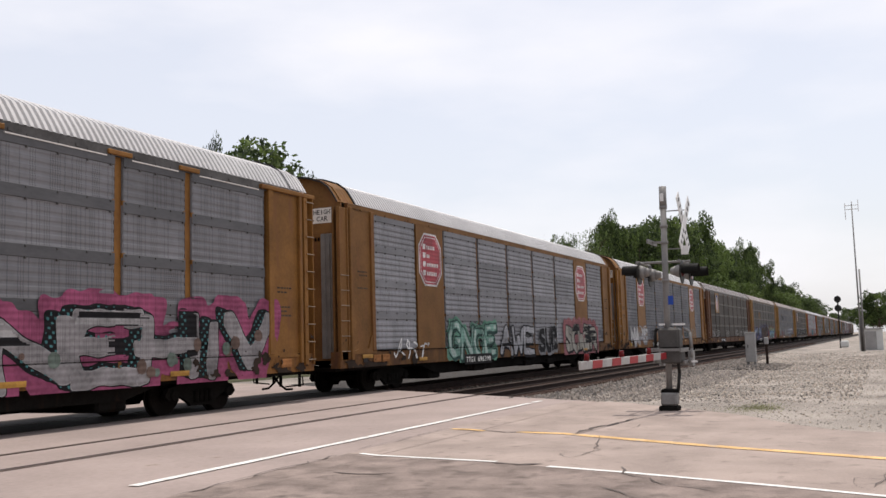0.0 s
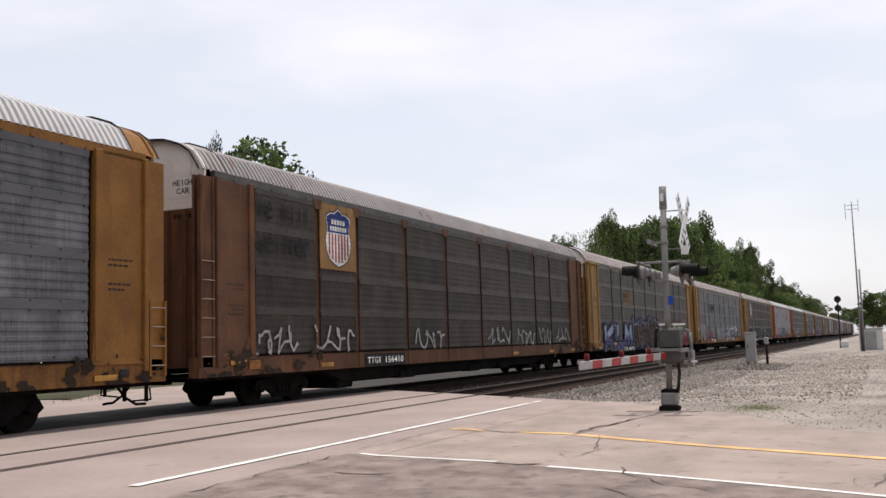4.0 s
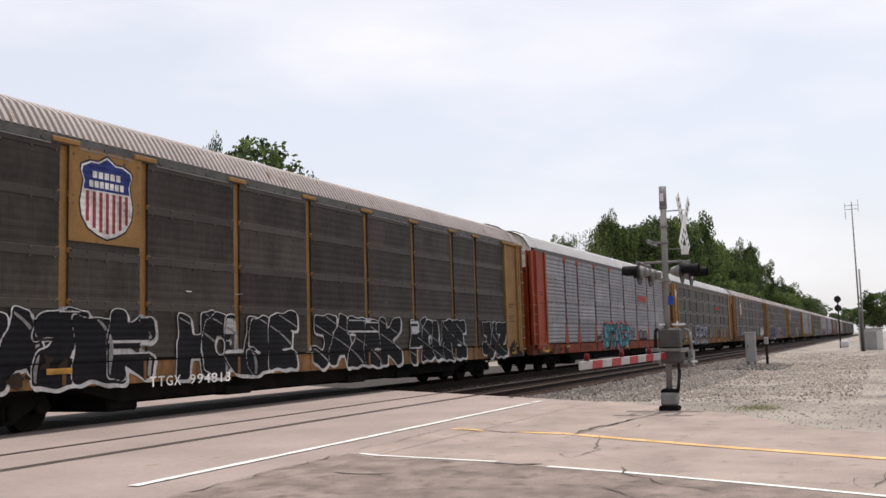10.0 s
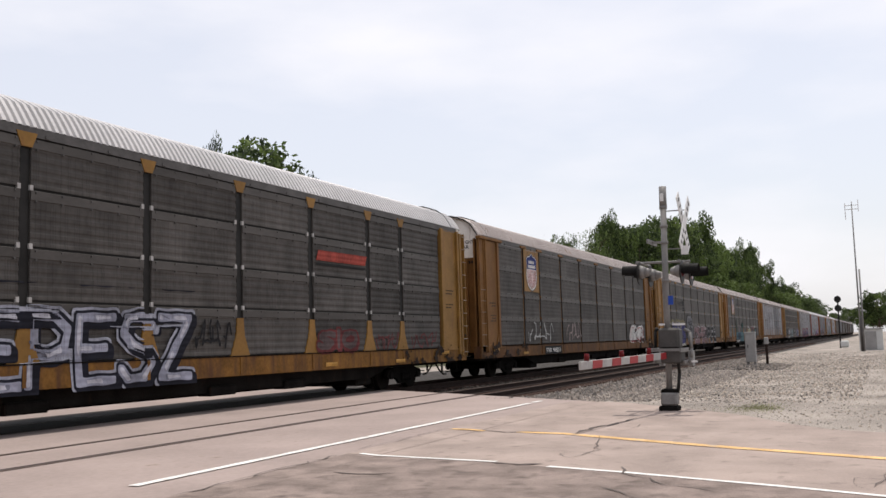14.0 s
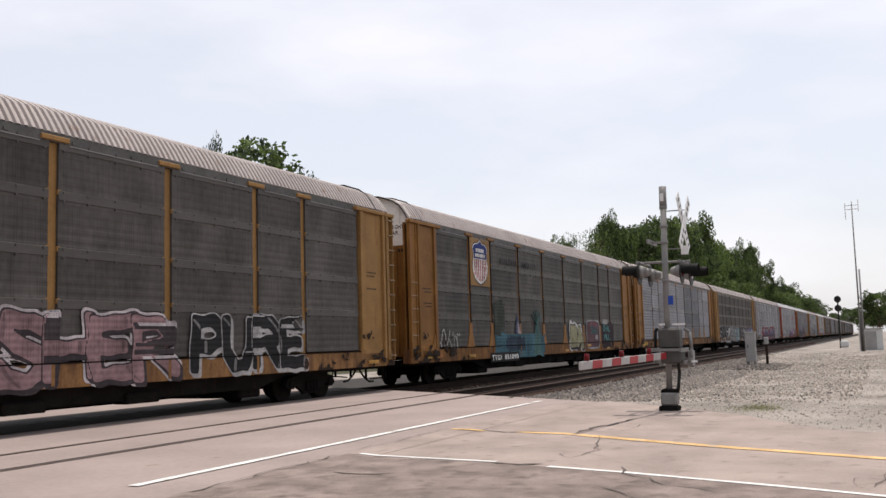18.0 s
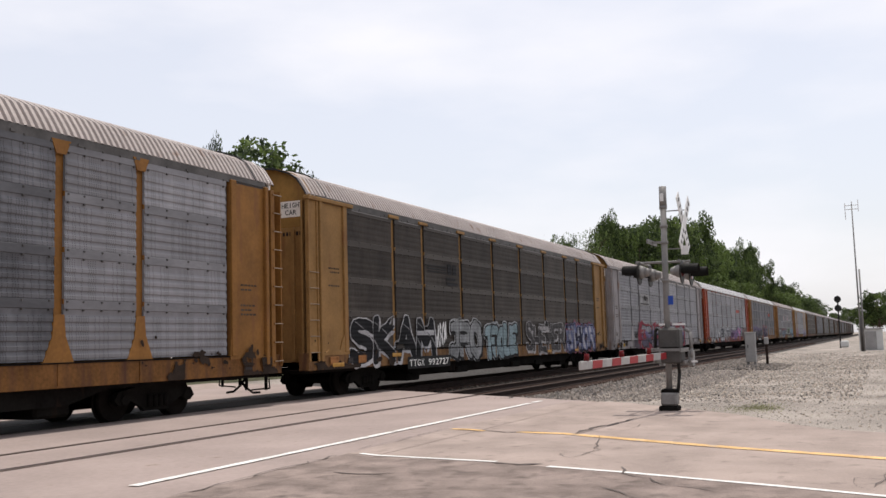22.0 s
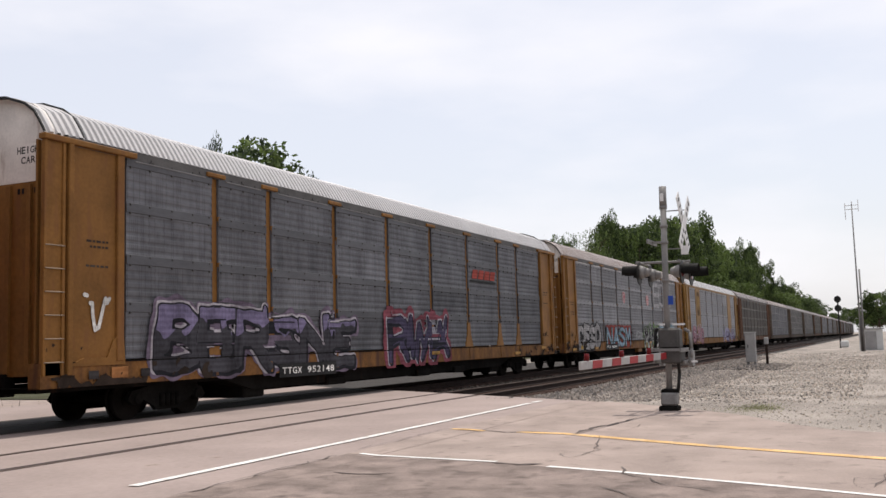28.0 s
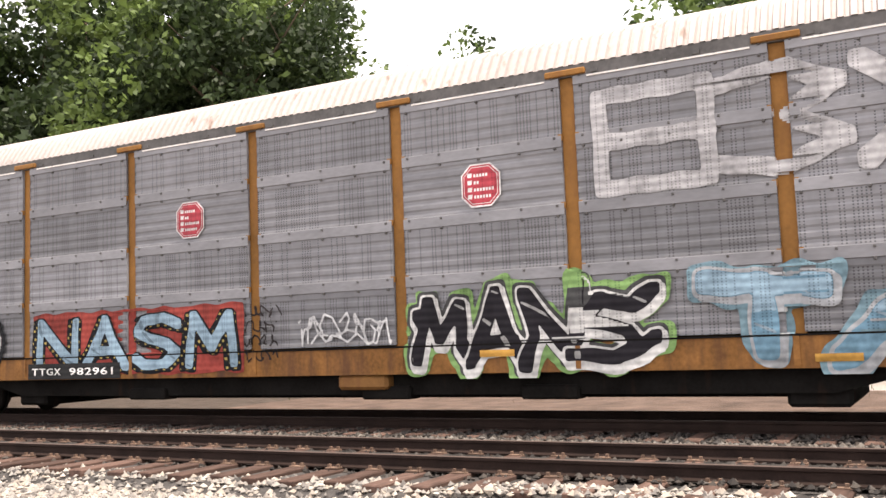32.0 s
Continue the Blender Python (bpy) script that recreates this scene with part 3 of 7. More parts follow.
# dirt bank against the sawn end of the slabs
bank = thing("dirt_bank", "broken asphalt and dirt sloping down from the concrete edge", "bank", kind="structure")
for y0, y1 in ((5.3, RAILS[0] - 0.09), (RAILS[0] + 0.10, RAILS[1] - 0.10), (RAILS[1] + 0.09, RAILS[2] - 0.09), (RAILS[2] + 0.1, RAILS[3] - 0.1), (RAILS[3] + 0.1, 20.5)):
    n = max(3, int((y1 - y0) / 0.2))
    vs, fs = [], []
    for i in range(n + 1):
        y = y0 + (y1 - y0) * i / n
        for j, (dx, z) in enumerate(((0.02, -0.012), (-0.10, -0.03), (-0.30, -0.13), (-0.62, -0.24), (-0.95, -0.38))):
            w = noise.noise((y * 1.7, j * 1.3, y0))
            vs.append((left_edge(y) + dx + 0.09 * w * (j > 0), y, z + 0.03 * noise.noise((y * 4, j * 3.0, 5)) * (j > 0)))
    for i in range(n):
        for j in range(4):
            a = i * 5 + j
            fs.append((a, a + 1, a + 6, a + 5))
    part("slope", raw_mesh("slope", vs, fs, BANK, smooth=True), None, bank)

# bare dark soil behind the far track
for x0, x1, soil in ((2.6, 6.4, DIRT), (-16.5, 2.6, EARTH), (-60.0, -16.5, DIRT)):
    n = int((x1 - x0) / 0.8)
    vs = []
    for i in range(n + 1):
        x = x0 + (x1 - x0) * i / n
        for y, w in ((17.3, 0.1), (18.8, 0), (20.6, 0), (22.4, 0), (24.2, 0.7)):
            yy = y + w * noise.noise((x * 0.7, y, 2))
            vs.append((x, yy, ground_z(x, yy) + 0.035 + 0.03 * noise.noise((x, yy, 8))))
    fs = [(5 * i + j, 5 * i + 5 + j, 5 * i + 6 + j, 5 * i + 1 + j) for i in range(n) for j in range(4)]
    solo("verge", raw_mesh("verge", vs, fs, soil, smooth=True), [], "bare soil beside the far track", "ground", kind="structure")

# rough dark verge along the far side of the line
vs, fs = [], []
stops = [21.0, 26, 33, 42, 55, 75, 100, 140, 190, 260, 340, 430, STRAIGHT]
for i, x in enumerate(stops):
    for y in (17.3, 19.5, 22.0, 25.0, 29.0):
        yy = y + 0.5 * noise.noise((x * 0.3, y, 4))
        vs.append((x, max(yy, 17.5 + 0.62 * max(0.0, 24.5 - x)), ground_z(x, yy) + 0.05 + (0.03 if y < 24 else 0.0)))
fs = [(5 * i + j, 5 * i + 5 + j, 5 * i + 6 + j, 5 * i + 1 + j) for i in range(len(stops) - 1) for j in range(4)]
solo("verge", raw_mesh("verge", vs, fs, VERGE, smooth=True), [], "weedy dark soil verge between line and wood", "ground", kind="structure")

# dirt packed between the rails up to the tie plates, nearly black
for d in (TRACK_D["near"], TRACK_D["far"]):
    part("packed_fill", sweep("packed_fill", [(-0.70, -0.20), (-0.60, -0.168), (0.60, -0.168), (0.70, -0.20)], [-60, -20, -8, 0, 5.6], d, (DARK_FILL,), closed=False), None, bed)



# ---- the train: covered car carriers ----
# how far the uprights stand back behind the screens
SINK = 0.05
POSTS = (-9.29, -7.31, -4.38, -1.46, 1.46, 4.38, 7.31, 9.29)
BAYS = list(zip((-12.05,) + POSTS, POSTS + (12.05,)))
ROWS = (1.20, 2.23, 3.13, 4.12, 5.0)
ROOF_EDGE = [(-1.50, 5.13), (-1.44, 5.24), (-1.34, 5.40), (-1.22, 5.57), (-0.98, 5.74), (-0.52, 5.90), (0.0, 5.95)]


def roof_profile():
    return ROOF_EDGE + [(-y, z) for y, z in reversed(ROOF_EDGE[:-1])]


def roof_mesh(name, x0, x1, mat, pitch=0.158, depth=0.045):
    prof = roof_profile()
    xs, lift, x, i = [], [], x0, 0
    while x < x1:
        for dx, up in ((0.0, 0), (0.046, 0), (0.065, 1), (0.138, 1)):
            if x + dx < x1:
                xs.append(x + dx)
                lift.append(up)
        x += pitch
    xs.append(x1)
    lift.append(0)
    verts = []
    for x, u in zip(xs, lift):
        for y, z in prof:
            d = Vector((y * 0.5, z - 4.6)).normalized() * depth * u * (1.0 if abs(y) > 1.2 else 0.25)
            verts.append((x, y + d.x, z + d.y))
    n = len(prof)
    faces = [(a * n + j, (a + 1) * n + j, (a + 1) * n + j + 1, a * n + j + 1) for a in range(len(xs) - 1) for j in range(n - 1)]
    return raw_mesh(name, verts, faces, mat)


def panel_mesh(width, z0, z1, mat, bolts=True, relief=1.0, louvre=False, band=None, band_h=0.16):
    """A sheet with level ribs, or louvres, under a smooth raised bolted rail; its origin is its lower middle."""
    h = z1 - z0 + 0.03
    pts = [(0.0, 0.0), (0.0, 0.03)]
    z = 0.03
    while z < h - band_h - 0.13:
        if louvre:
            pts += [(-0.010, z + 0.008), (-0.010, z + 0.070), (0.010, z + 0.122), (0.010, z + 0.150)]
        else:
            pts += [(0.003 * relief, z + 0.03), (0.014 * relief, z + 0.06), (0.014 * relief, z + 0.10), (0.003 * relief, z + 0.13)]
        z += 0.16
    pts += [(0.004, h - band_h - 0.012), (-0.013, h - band_h), (-0.014, h - 0.03), (-0.014, h - 0.006), (-0.002, h)]
    first = len(pts) - 5
    verts, faces, idx = [], [], []
    for y, zz in pts:
        verts += [(-width / 2, y, zz), (width / 2, y, zz)]
    for j in range(len(pts) - 1):
        faces.append((2 * j, 2 * j + 1, 2 * j + 3, 2 * j + 2))
        idx.append(2 if j >= first else 0)
    o = len(verts)
    for x in (-width / 2, width / 2):
        verts += [(x, 0.0, 0.0), (x, SINK - 0.002, 0.0), (x, SINK - 0.002, h), (x, 0.0, h)]
    faces += [(o, o + 1, o + 2, o + 3), (o + 7, o + 6, o + 5, o + 4)]
    idx += [0, 0]
    if bolts:
        for u in (-0.46, -0.25, 0.0, 0.25, 0.46):
            for zz in (h - 0.035, h - band_h - 0.02):
                x, o = u * width, len(verts)
                verts += [(x - 0.014, -0.034, zz - 0.014), (x + 0.014, -0.034, zz - 0.014), (x + 0.014, -0.034, zz + 0.014), (x - 0.014, -0.034, zz + 0.014),
                          (x - 0.02, 0.0, zz - 0.02), (x + 0.02, 0.0, zz - 0.02), (x + 0.02, 0.0, zz + 0.02), (x - 0.02, 0.0, zz + 0.02)]
                faces += [(o, o + 1, o + 2, o + 3), (o, o + 4, o + 5, o + 1), (o + 1, o + 5, o + 6, o + 2), (o + 2, o + 6, o + 7, o + 3), (o + 3, o + 7, o + 4, o)]
                idx += [1] * 5
    return raw_mesh("side_panel", verts, faces, mat, EAVE_GREY, band or mat, index=idx)


def shade(color):
    return tuple(round(c, 3) for c in color)


PAINTS = {}


def paint(color, rough=0.75):
    key = shade(color)
    if key not in PAINTS:
        grey = 0.3 * color[0] + 0.55 * color[1] + 0.15 * color[2]
        m = material("spray_paint", tuple(0.86 * c + 0.12 * grey for c in color), rough, dark=0.55, scale=1.6, fine=11, bump=0)
        punch(m, 0.45, 1.17, 9.0)
        n, l = m.node_tree.nodes, m.node_tree.links
        co = n.new("ShaderNodeTexCoord")
        wv = n.new("ShaderNodeTexWave")
        wv.bands_direction = "Z"
        wv.inputs["Scale"].default_value, wv.inputs["Distortion"].default_value = 2.7, 0.0
        l.new(co.outputs["Object"], wv.inputs["Vector"])
        bp = n.new("ShaderNodeBump")
        bp.inputs["Strength"].default_value, bp.inputs["Distance"].default_value = 0.35, 0.012
        l.new(wv.outputs["Fac"], bp.inputs["Height"])
        l.new(bp.outputs["Normal"], n["Principled BSDF"].inputs["Normal"])
        PAINTS[key] = m
    return PAINTS[key]


GLYPHS = {}


def glyph(ch, grow):
    """Vertices and faces of a letter of the built-in font, in a box 0..1, thickened by grow."""
    if (ch, grow) not in GLYPHS:
        cu = bpy.data.curves.new("glyph", "FONT")
        cu.body, cu.size, cu.offset, cu.resolution_u = ch, 1.0, grow, 3
        ob = bpy.data.objects.new("glyph", cu)
        me = bpy.data.meshes.new_from_object(ob)
        co = [(v.co.x, v.co.y) for v in me.vertices]
        fs = [tuple(p.vertices) for p in me.polygons]
        bpy.data.meshes.remove(me)
        bpy.data.objects.remove(ob)
        bpy.data.curves.remove(cu)
        if grow == 0 or (ch, 0.0) not in GLYPHS:
            xs, ys = [c[0] for c in co], [c[1] for c in co]
            rect = (min(xs) + grow, max(xs) - grow, min(ys) + grow, max(ys) - grow)
        else:
            rect = GLYPHS[(ch, 0.0)][2]
        GLYPHS[(ch, grow)] = ([((x - rect[0]) / (rect[1] - rect[0] + 1e-6), (y - rect[2]) / (rect[3] - rect[2] + 1e-6)) for x, y in co], fs, rect)
    return GLYPHS[(ch, grow)]


def write(bm, text, x0, x1, z0, z1, y, mat=0, grow=0.0, gap=0.12, wild=0.0, slant=0.0, seed=1, drop=(0, 0)):
    """Letters on the side wall, drawn to fill the box; wild makes each lean and swell a little."""
    rnd = random.Random(seed)
    cells = len(text)
    w = (x1 - x0) / (cells + (cells - 1) * gap)
    for i, ch in enumerate(text):
        jit = [rnd.uniform(-1, 1) for _ in range(5)]
        if ch == " ":
            continue
        glyph(ch, 0.0)
        co, fs, _ = glyph(ch, grow)
        rect = glyph(ch, 0.0)[2]
        slim = min(1.0, 1.6 * (rect[1] - rect[0]) / (rect[3] - rect[2] + 1e-6))
        left = x0 + i * w * (1 + gap) + w * (1 - slim) / 2
        wide = w * slim
        base, tall = z0 + wild * jit[0] * 0.07 * (z1 - z0), (z1 - z0) * (1 + wild * jit[1] * 0.12)
        vs = []
        for u, v in co:
            bend = wild * (0.10 * jit[2] * math.sin(v * 3.1) + 0.16 * jit[3] * (v - 0.5))
            vs.append(bm.verts.new((left + (u + bend + slant * v) * wide + drop[0], y, base + (v + wild * 0.08 * jit[4] * (u - 0.5)) * tall + drop[1])))
        for f in fs:
            try:
                bm.faces.new([vs[j] for j in f]).material_index = mat
            except ValueError:
                pass


def on_side(x, y, z):
    """A point of paint on the car's side: set back where it lies on an upright."""
    back = z > 1.2 and min(abs(x - p) for p in POSTS) < 0.105
    return (x, y + SINK + 0.034 if back else y, z)


def blob(bm, x0, x1, z0, z1, y, mat, seed, rough=0.16, n=72, p=0.35):
    """A sprayed patch with a scalloped edge."""
    rnd = random.Random(seed)
    ph = [rnd.uniform(0, 6.28) for _ in range(4)]
    vs = []
    cx, cz, rx, rz = (x0 + x1) / 2, (z0 + z1) / 2, (x1 - x0) / 2, (z1 - z0) / 2
    for i in range(n):
        a = math.tau * i / n
        c, s = math.cos(a), math.sin(a)
        k = 1 + rough * (0.5 * math.sin(9 * a + ph[0]) + 0.35 * math.sin(17 * a + ph[1]) + 0.3 * math.sin(5 * a + ph[2]))
        vs.append(bm.verts.new((cx + rx * math.copysign(abs(c) ** p, c) * (1 + (k - 1) * 0.3), y, max(0.66, cz + rz * math.copysign(abs(s) ** p, s) * k))))
    f = bm.faces.new(vs)
    f.material_index = mat
    return f


FRONT = -CAR_W - 0.042


PEN = {
    "A": ["0,0 .32,.55 .5,1 .68,.55 1,0", ".2,.33 .8,.33"], "B": ["0,0 0,1 .6,1 .85,.88 .85,.66 .55,.52 .12,.52", ".55,.52 .95,.38 .95,.12 .65,0 0,0"],
    "C": ["1,.82 .75,1 .3,1 .03,.75 0,.3 .25,.02 .7,0 1,.2"], "D": ["0,0 0,1 .55,1 .95,.75 1,.35 .6,0 0,0"], "E": ["1,1 .05,1 0,.5 .05,0 1,0", "0,.52 .75,.52"],
    "F": ["1,1 .05,1 .05,0", ".05,.5 .75,.5"], "G": ["1,.85 .65,1 .25,.97 0,.65 .05,.2 .4,0 .9,.05 1,.45 .55,.45"], "H": ["0,0 .05,1", "1,0 .95,1", "0,.5 1,.5"],
    "I": [".5,0 .5,1"], "J": [".2,1 1,1", ".7,1 .72,.25 .45,0 .08,.12"], "K": ["0,0 0,1", ".95,1 .08,.5 1,0"], "L": ["0,1 0,0 1,.03"],
    "M": ["0,0 .1,1 .5,.35 .9,1 1,0"], "N": ["0,0 .05,1 .95,0 1,1"], "O": [".5,1 .12,.85 0,.5 .12,.13 .5,0 .88,.13 1,.5 .88,.85 .5,1"],
    "P": ["0,0 .03,1 .65,1 .98,.8 .9,.52 .5,.42 .05,.45"], "R": ["0,0 .03,1 .65,1 .95,.8 .85,.55 .05,.48", ".5,.48 1,0"], "S": ["1,.85 .65,1 .2,.95 .05,.72 .35,.55 .75,.45 .98,.25 .7,.02 .2,0 0,.15"],
    "T": ["0,1 1,1", ".5,1 .5,0"], "U": ["0,1 .03,.3 .3,0 .7,0 .97,.3 1,1"], "V": ["0,1 .5,0 1,1"], "W": ["0,1 .22,0 .5,.6 .78,0 1,1"], "X": ["0,0 1,1", "0,1 1,0"],
    "Y": ["0,1 .5,.5 1,1", ".5,.5 .45,0"], "8": ["0,0 0,1 1,1 1,0 0,0", "0,.5 1,.5"], "Z": ["0,1 1,1 0,0 1,0"], "5": ["1,1 .1,1 .05,.58 .65,.6 1,.35 .75,.03 .05,0"], "3": ["0,.9 .5,1 .95,.78 .5,.52 1,.25 .5,0 0,.1"], " ": [],
    "n": ["0,0 0,.97 .25,.97 .25,.5 .74,.02 .97,.02 .97,.95", "-.12,.02 .12,.02", ".86,.95 1.08,.95"], "a": [".05,0 .05,.7 .3,.97 1.02,.97 1.02,.02", ".05,.45 .95,.45", ".86,.02 1.14,.02", ".3,.2 .3,.45"],
    "s": ["1.02,.97 .08,.97 .08,.6 .8,.56 1.0,.32 .7,.02 -.05,.02", "-.05,.02 -.05,.22"], "m": ["0,0 0,.97 .18,.97 .5,.5 .82,.97 1,.97 1,.02", "-.12,.02 .12,.02", ".88,.02 1.12,.02"],
    "1": ["-.12,-.08 .04,.3 .1,1.12 .45,.42 .82,1.08 .92,.3 1.12,-.08", ".1,.62 -.08,.85"], "2": ["-.06,-.08 .22,.4 .52,1.18 .75,.42 1.05,-.08", ".2,.28 .86,.28"], "4": ["-.06,-.12 .12,.4 .06,1.12 .9,-.02 .98,.55 1.12,1.15", ".98,.55 1.2,.7"],
    "6": ["1.3,1.15 .95,.82 .35,.98 .08,.66 .9,.42 1.08,.14 .6,-.06 -.2,.06", "1.08,.14 1.35,.3"], "7": ["-.1,.72 .02,1 1,1 1.15,.85", ".42,1 .5,.45 .46,-.05", ".46,-.05 .75,.05"],
    "_": ["0,.5 1,.5"], "|": [".5,0 .5,1"]}


def strokes(ch):
    out = []
    for line in PEN[ch]:
        out.append([tuple(float(v) for v in p.split(",")) for p in line.split()])
    return out


def iso(F, xs, zs):
    """The region where F is below zero, as rows of quads with cells cut along its edge."""
    verts, faces, seen = [], [], {}

    def corner(i, j):
        k = (i, j)
        if k not in seen:
            seen[k] = len(verts)
            verts.append((xs[i], zs[j]))
        return seen[k]

    def cut(i0, j0, i1, j1):
        k = (i0, j0, i1, j1) if (i0, j0) < (i1, j1) else (i1, j1, i0, j0)
        if k not in seen:
            a, b = F[k[0], k[1]], F[k[2], k[3]]
            t = a / (a - b)
            seen[k] = len(verts)
            verts.append((xs[k[0]] + (xs[k[2]] - xs[k[0]]) * t, zs[k[1]] + (zs[k[3]] - zs[k[1]]) * t))
        return seen[k]
    inside = F < 0
    count = inside[:-1, :-1].astype(int) + inside[1:, :-1] + inside[1:, 1:] + inside[:-1, 1:]
    for j in range(len(zs) - 1):
        i, n = 0, len(xs) - 1
        full = count[:, j] == 4
        while i < n:
            if full[i]:
                k = i
                while k + 1 < n and full[k + 1] and k - i < 40:
                    k += 1
                faces.append((corner(i, j), corner(k + 1, j), corner(k + 1, j + 1), corner(i, j + 1)))
                i = k + 1
                continue
            if count[i, j]:
                ring, q = [], ((i, j), (i + 1, j), (i + 1, j + 1), (i, j + 1))
                for a in range(4):
                    p, r = q[a], q[(a + 1) % 4]
                    if inside[p]:
                        ring.append(corner(*p))
                    if inside[p] != inside[r]:
                        ring.append(cut(*p, *r))
                if len(ring) >= 3:
                    faces.append(tuple(ring))
            i += 1
    return verts, faces


def letter_fields(text, x0, x1, z0, z1, X, Z, wild, seed, gap):
    """For each letter, the distance from its pen strokes at every grid point."""
    rnd = random.Random(seed)
    wide = [0.45 if ch in "I|" else 1.0 for ch in text]
    w = (x1 - x0) / (sum(wide) + (len(text) - 1) * gap)
    left, out = x0, []
    for ch, k in zip(text, wide):
        jit = [rnd.uniform(-1, 1) for _ in range(6)]
        D = np.full(X.shape, 9.0)
        cw, tall = w * k, (z1 - z0) * (1 + 0.10 * wild * jit[0])
        base = z0 + 0.05 * wild * jit[1] * (z1 - z0)
        for line in strokes(ch):
            pts = []
            for u, v in line:
                uu = u + wild * (0.10 * jit[2] * (v - 0.5) + 0.09 * jit[3] * math.sin(3.1 * v))
                vv = v + wild * (0.10 * jit[4] * (u - 0.5) + 0.05 * jit[5] * math.sin(3.1 * u))
                pts.append((left + uu * cw, base + vv * tall))
            for (ax, az), (bx, bz) in zip(pts, pts[1:]):
                dx, dz = bx - ax, bz - az
                t = np.clip(((X - ax) * dx + (Z - az) * dz) / (dx * dx + dz * dz + 1e-9), 0, 1)
                ex, ez = np.abs(X - ax - t * dx), np.abs(Z - az - t * dz)
                D = np.minimum(D, (ex ** 4 + ez ** 4) ** 0.25)
        out.append(D)
        left += cw + w * gap
    return out


def graffiti(car, text, x0, x1, z0, z1, fill, line=(0.015, 0.015, 0.018), halo=None, cloud=None, shine=None, seed=1, label="", fat=0.09, wild=1.0, edge=0.05, gap=0.15, top=None, block=False, name="graffiti", grid=0.032, depth=FRONT, spray=0.13, cast=None, dots=None, dark=None, spikes=0, tip=None):
    """A sprayed piece: cloud, halo, outline, fill and highlights laid over one another. top: a second fill for the upper half. cast: the throw of a solid drop shadow in x and z, of colour dark, with dots on it. spikes: pointed strokes thrown from the letters; tip: the colour of the uppermost third."""
    r = fat * 1.3
    fill, line = tuple(0.85 * v for v in fill), tuple(0.85 * v for v in line)
    xs = np.arange(x0 - 0.6, x1 + 0.6, grid)
    zs = np.arange(max(0.66, z0 - 0.45), z1 + 0.5, grid)
    X, Z = np.meshgrid(xs, zs, indexing="ij")
    fields = letter_fields(text, x0 + r, x1 - r, z0 + r, z1 - r, X, Z, wild, seed, gap)
    dice = random.Random(seed + 500)
    for k in range(spikes):
        i = min(len(fields) - 1, int(k * len(fields) / spikes))
        up = k % 5 < 3
        ax = x0 + (x1 - x0) * (k + dice.uniform(0.2, 0.8)) / spikes
        az = z0 + (z1 - z0) * dice.uniform(0.35, 0.6)
        bx, bz = ax + dice.uniform(-0.35, 0.35), (z1 + dice.uniform(-0.05, 0.28)) if up else z0 + dice.uniform(-0.1, 0.15)
        dx, dz = bx - ax, bz - az
        u = np.clip(((X - ax) * dx + (Z - az) * dz) / (dx * dx + dz * dz), 0, 1)
        fields[i] = np.minimum(fields[i], np.hypot(X - ax - u * dx, Z - az - u * dz) + (1.1 * u - 0.35) * r)
    alln = np.minimum.reduce(fields)
    wob = 0.5 * np.sin(3.1 * X + seed) * np.sin(4.3 * Z + 2 * seed) + 0.3 * np.sin(7.7 * X + 1.3 * seed) + 0.2 * np.sin(12.1 * X - 9 * Z)
    r = r * (1 + 0.22 * np.sin(4.3 * X + seed) * np.sin(5.2 * Z + 0.5 * seed) * min(1, wild) + 0.10 * np.sin(11 * X + 7 * Z))
    body = np.full(X.shape, 9.0)
    for i, D in enumerate(fields):
        f = D - r
        for E in fields[i + 1:]:
            f = np.maximum(f, (r + edge) - E)
        body = np.minimum(body, f)
    layers = []
    if cloud:
        slab = np.maximum(np.maximum(x0 - 0.12 - X, X - x1 - 0.12), np.maximum(z0 - 0.08 - Z, Z - z1 - 0.10)) - 0.05 * wob
        layers.append((slab if block else alln - r - spray - 0.10 * wob, cloud))
    if halo:
        layers.append((alln - r - edge - 0.05, halo))
    plain = edge < 0.015
    drop = alln if plain else np.roll(np.roll(alln, 2, 0), -2, 1)
    solid = np.minimum(alln, drop)
    if cast:
        for k in range(1, 5):
            solid = np.minimum(solid, np.roll(np.roll(alln, int(round(cast[0] * k / 4 / grid)), 0), int(round(cast[1] * k / 4 / grid)), 1))
        if dark:
            layers.append((solid - r - edge - 0.025, tuple(0.85 * v for v in dark)))
    layers.append(((alln if dark else solid) - r - edge, line))
    if dots:
        layers.append((np.maximum(np.maximum(solid - r - 0.3 * edge, (r + 0.4 * edge) - alln), 0.25 - np.sin(34 * X + 6 * Z) * np.sin(40 * Z)), dots))
    layers.append((body, fill))
    # inner strokes of a second can
    if not plain:
        layers.append((np.maximum(body + 0.03, np.abs(np.sin(2.3 * X + 3.1 * Z + 1.7 * np.sin(2.1 * Z + seed)) + 0.35) - 0.10), tuple(0.55 * a + 0.45 * b for a, b in zip(fill, line))))
    if top:
        layers.append((np.maximum(body + 0.012, (z0 + z1) / 2 + 0.22 * wob - Z), top))
    if tip:
        layers.append((np.maximum(body + 0.012, z0 + 0.74 * (z1 - z0) + 0.30 * wob - Z), tip))
    if shine:
        layers.append((np.maximum(body + 0.045, np.sin(9 * X + 4 * Z + seed) - 0.15), shine))
    verts, faces, idx, mats = [], [], [], []
    for n, (F, color) in enumerate(layers):
        v, f = iso(F, xs, zs)
        o = len(verts)
        verts += [on_side(a, depth - 0.0025 * n, b) for a, b in v]
        faces += [tuple(o + k for k in q) for q in f]
        idx += [n] * len(f)
        mats.append(paint(color))
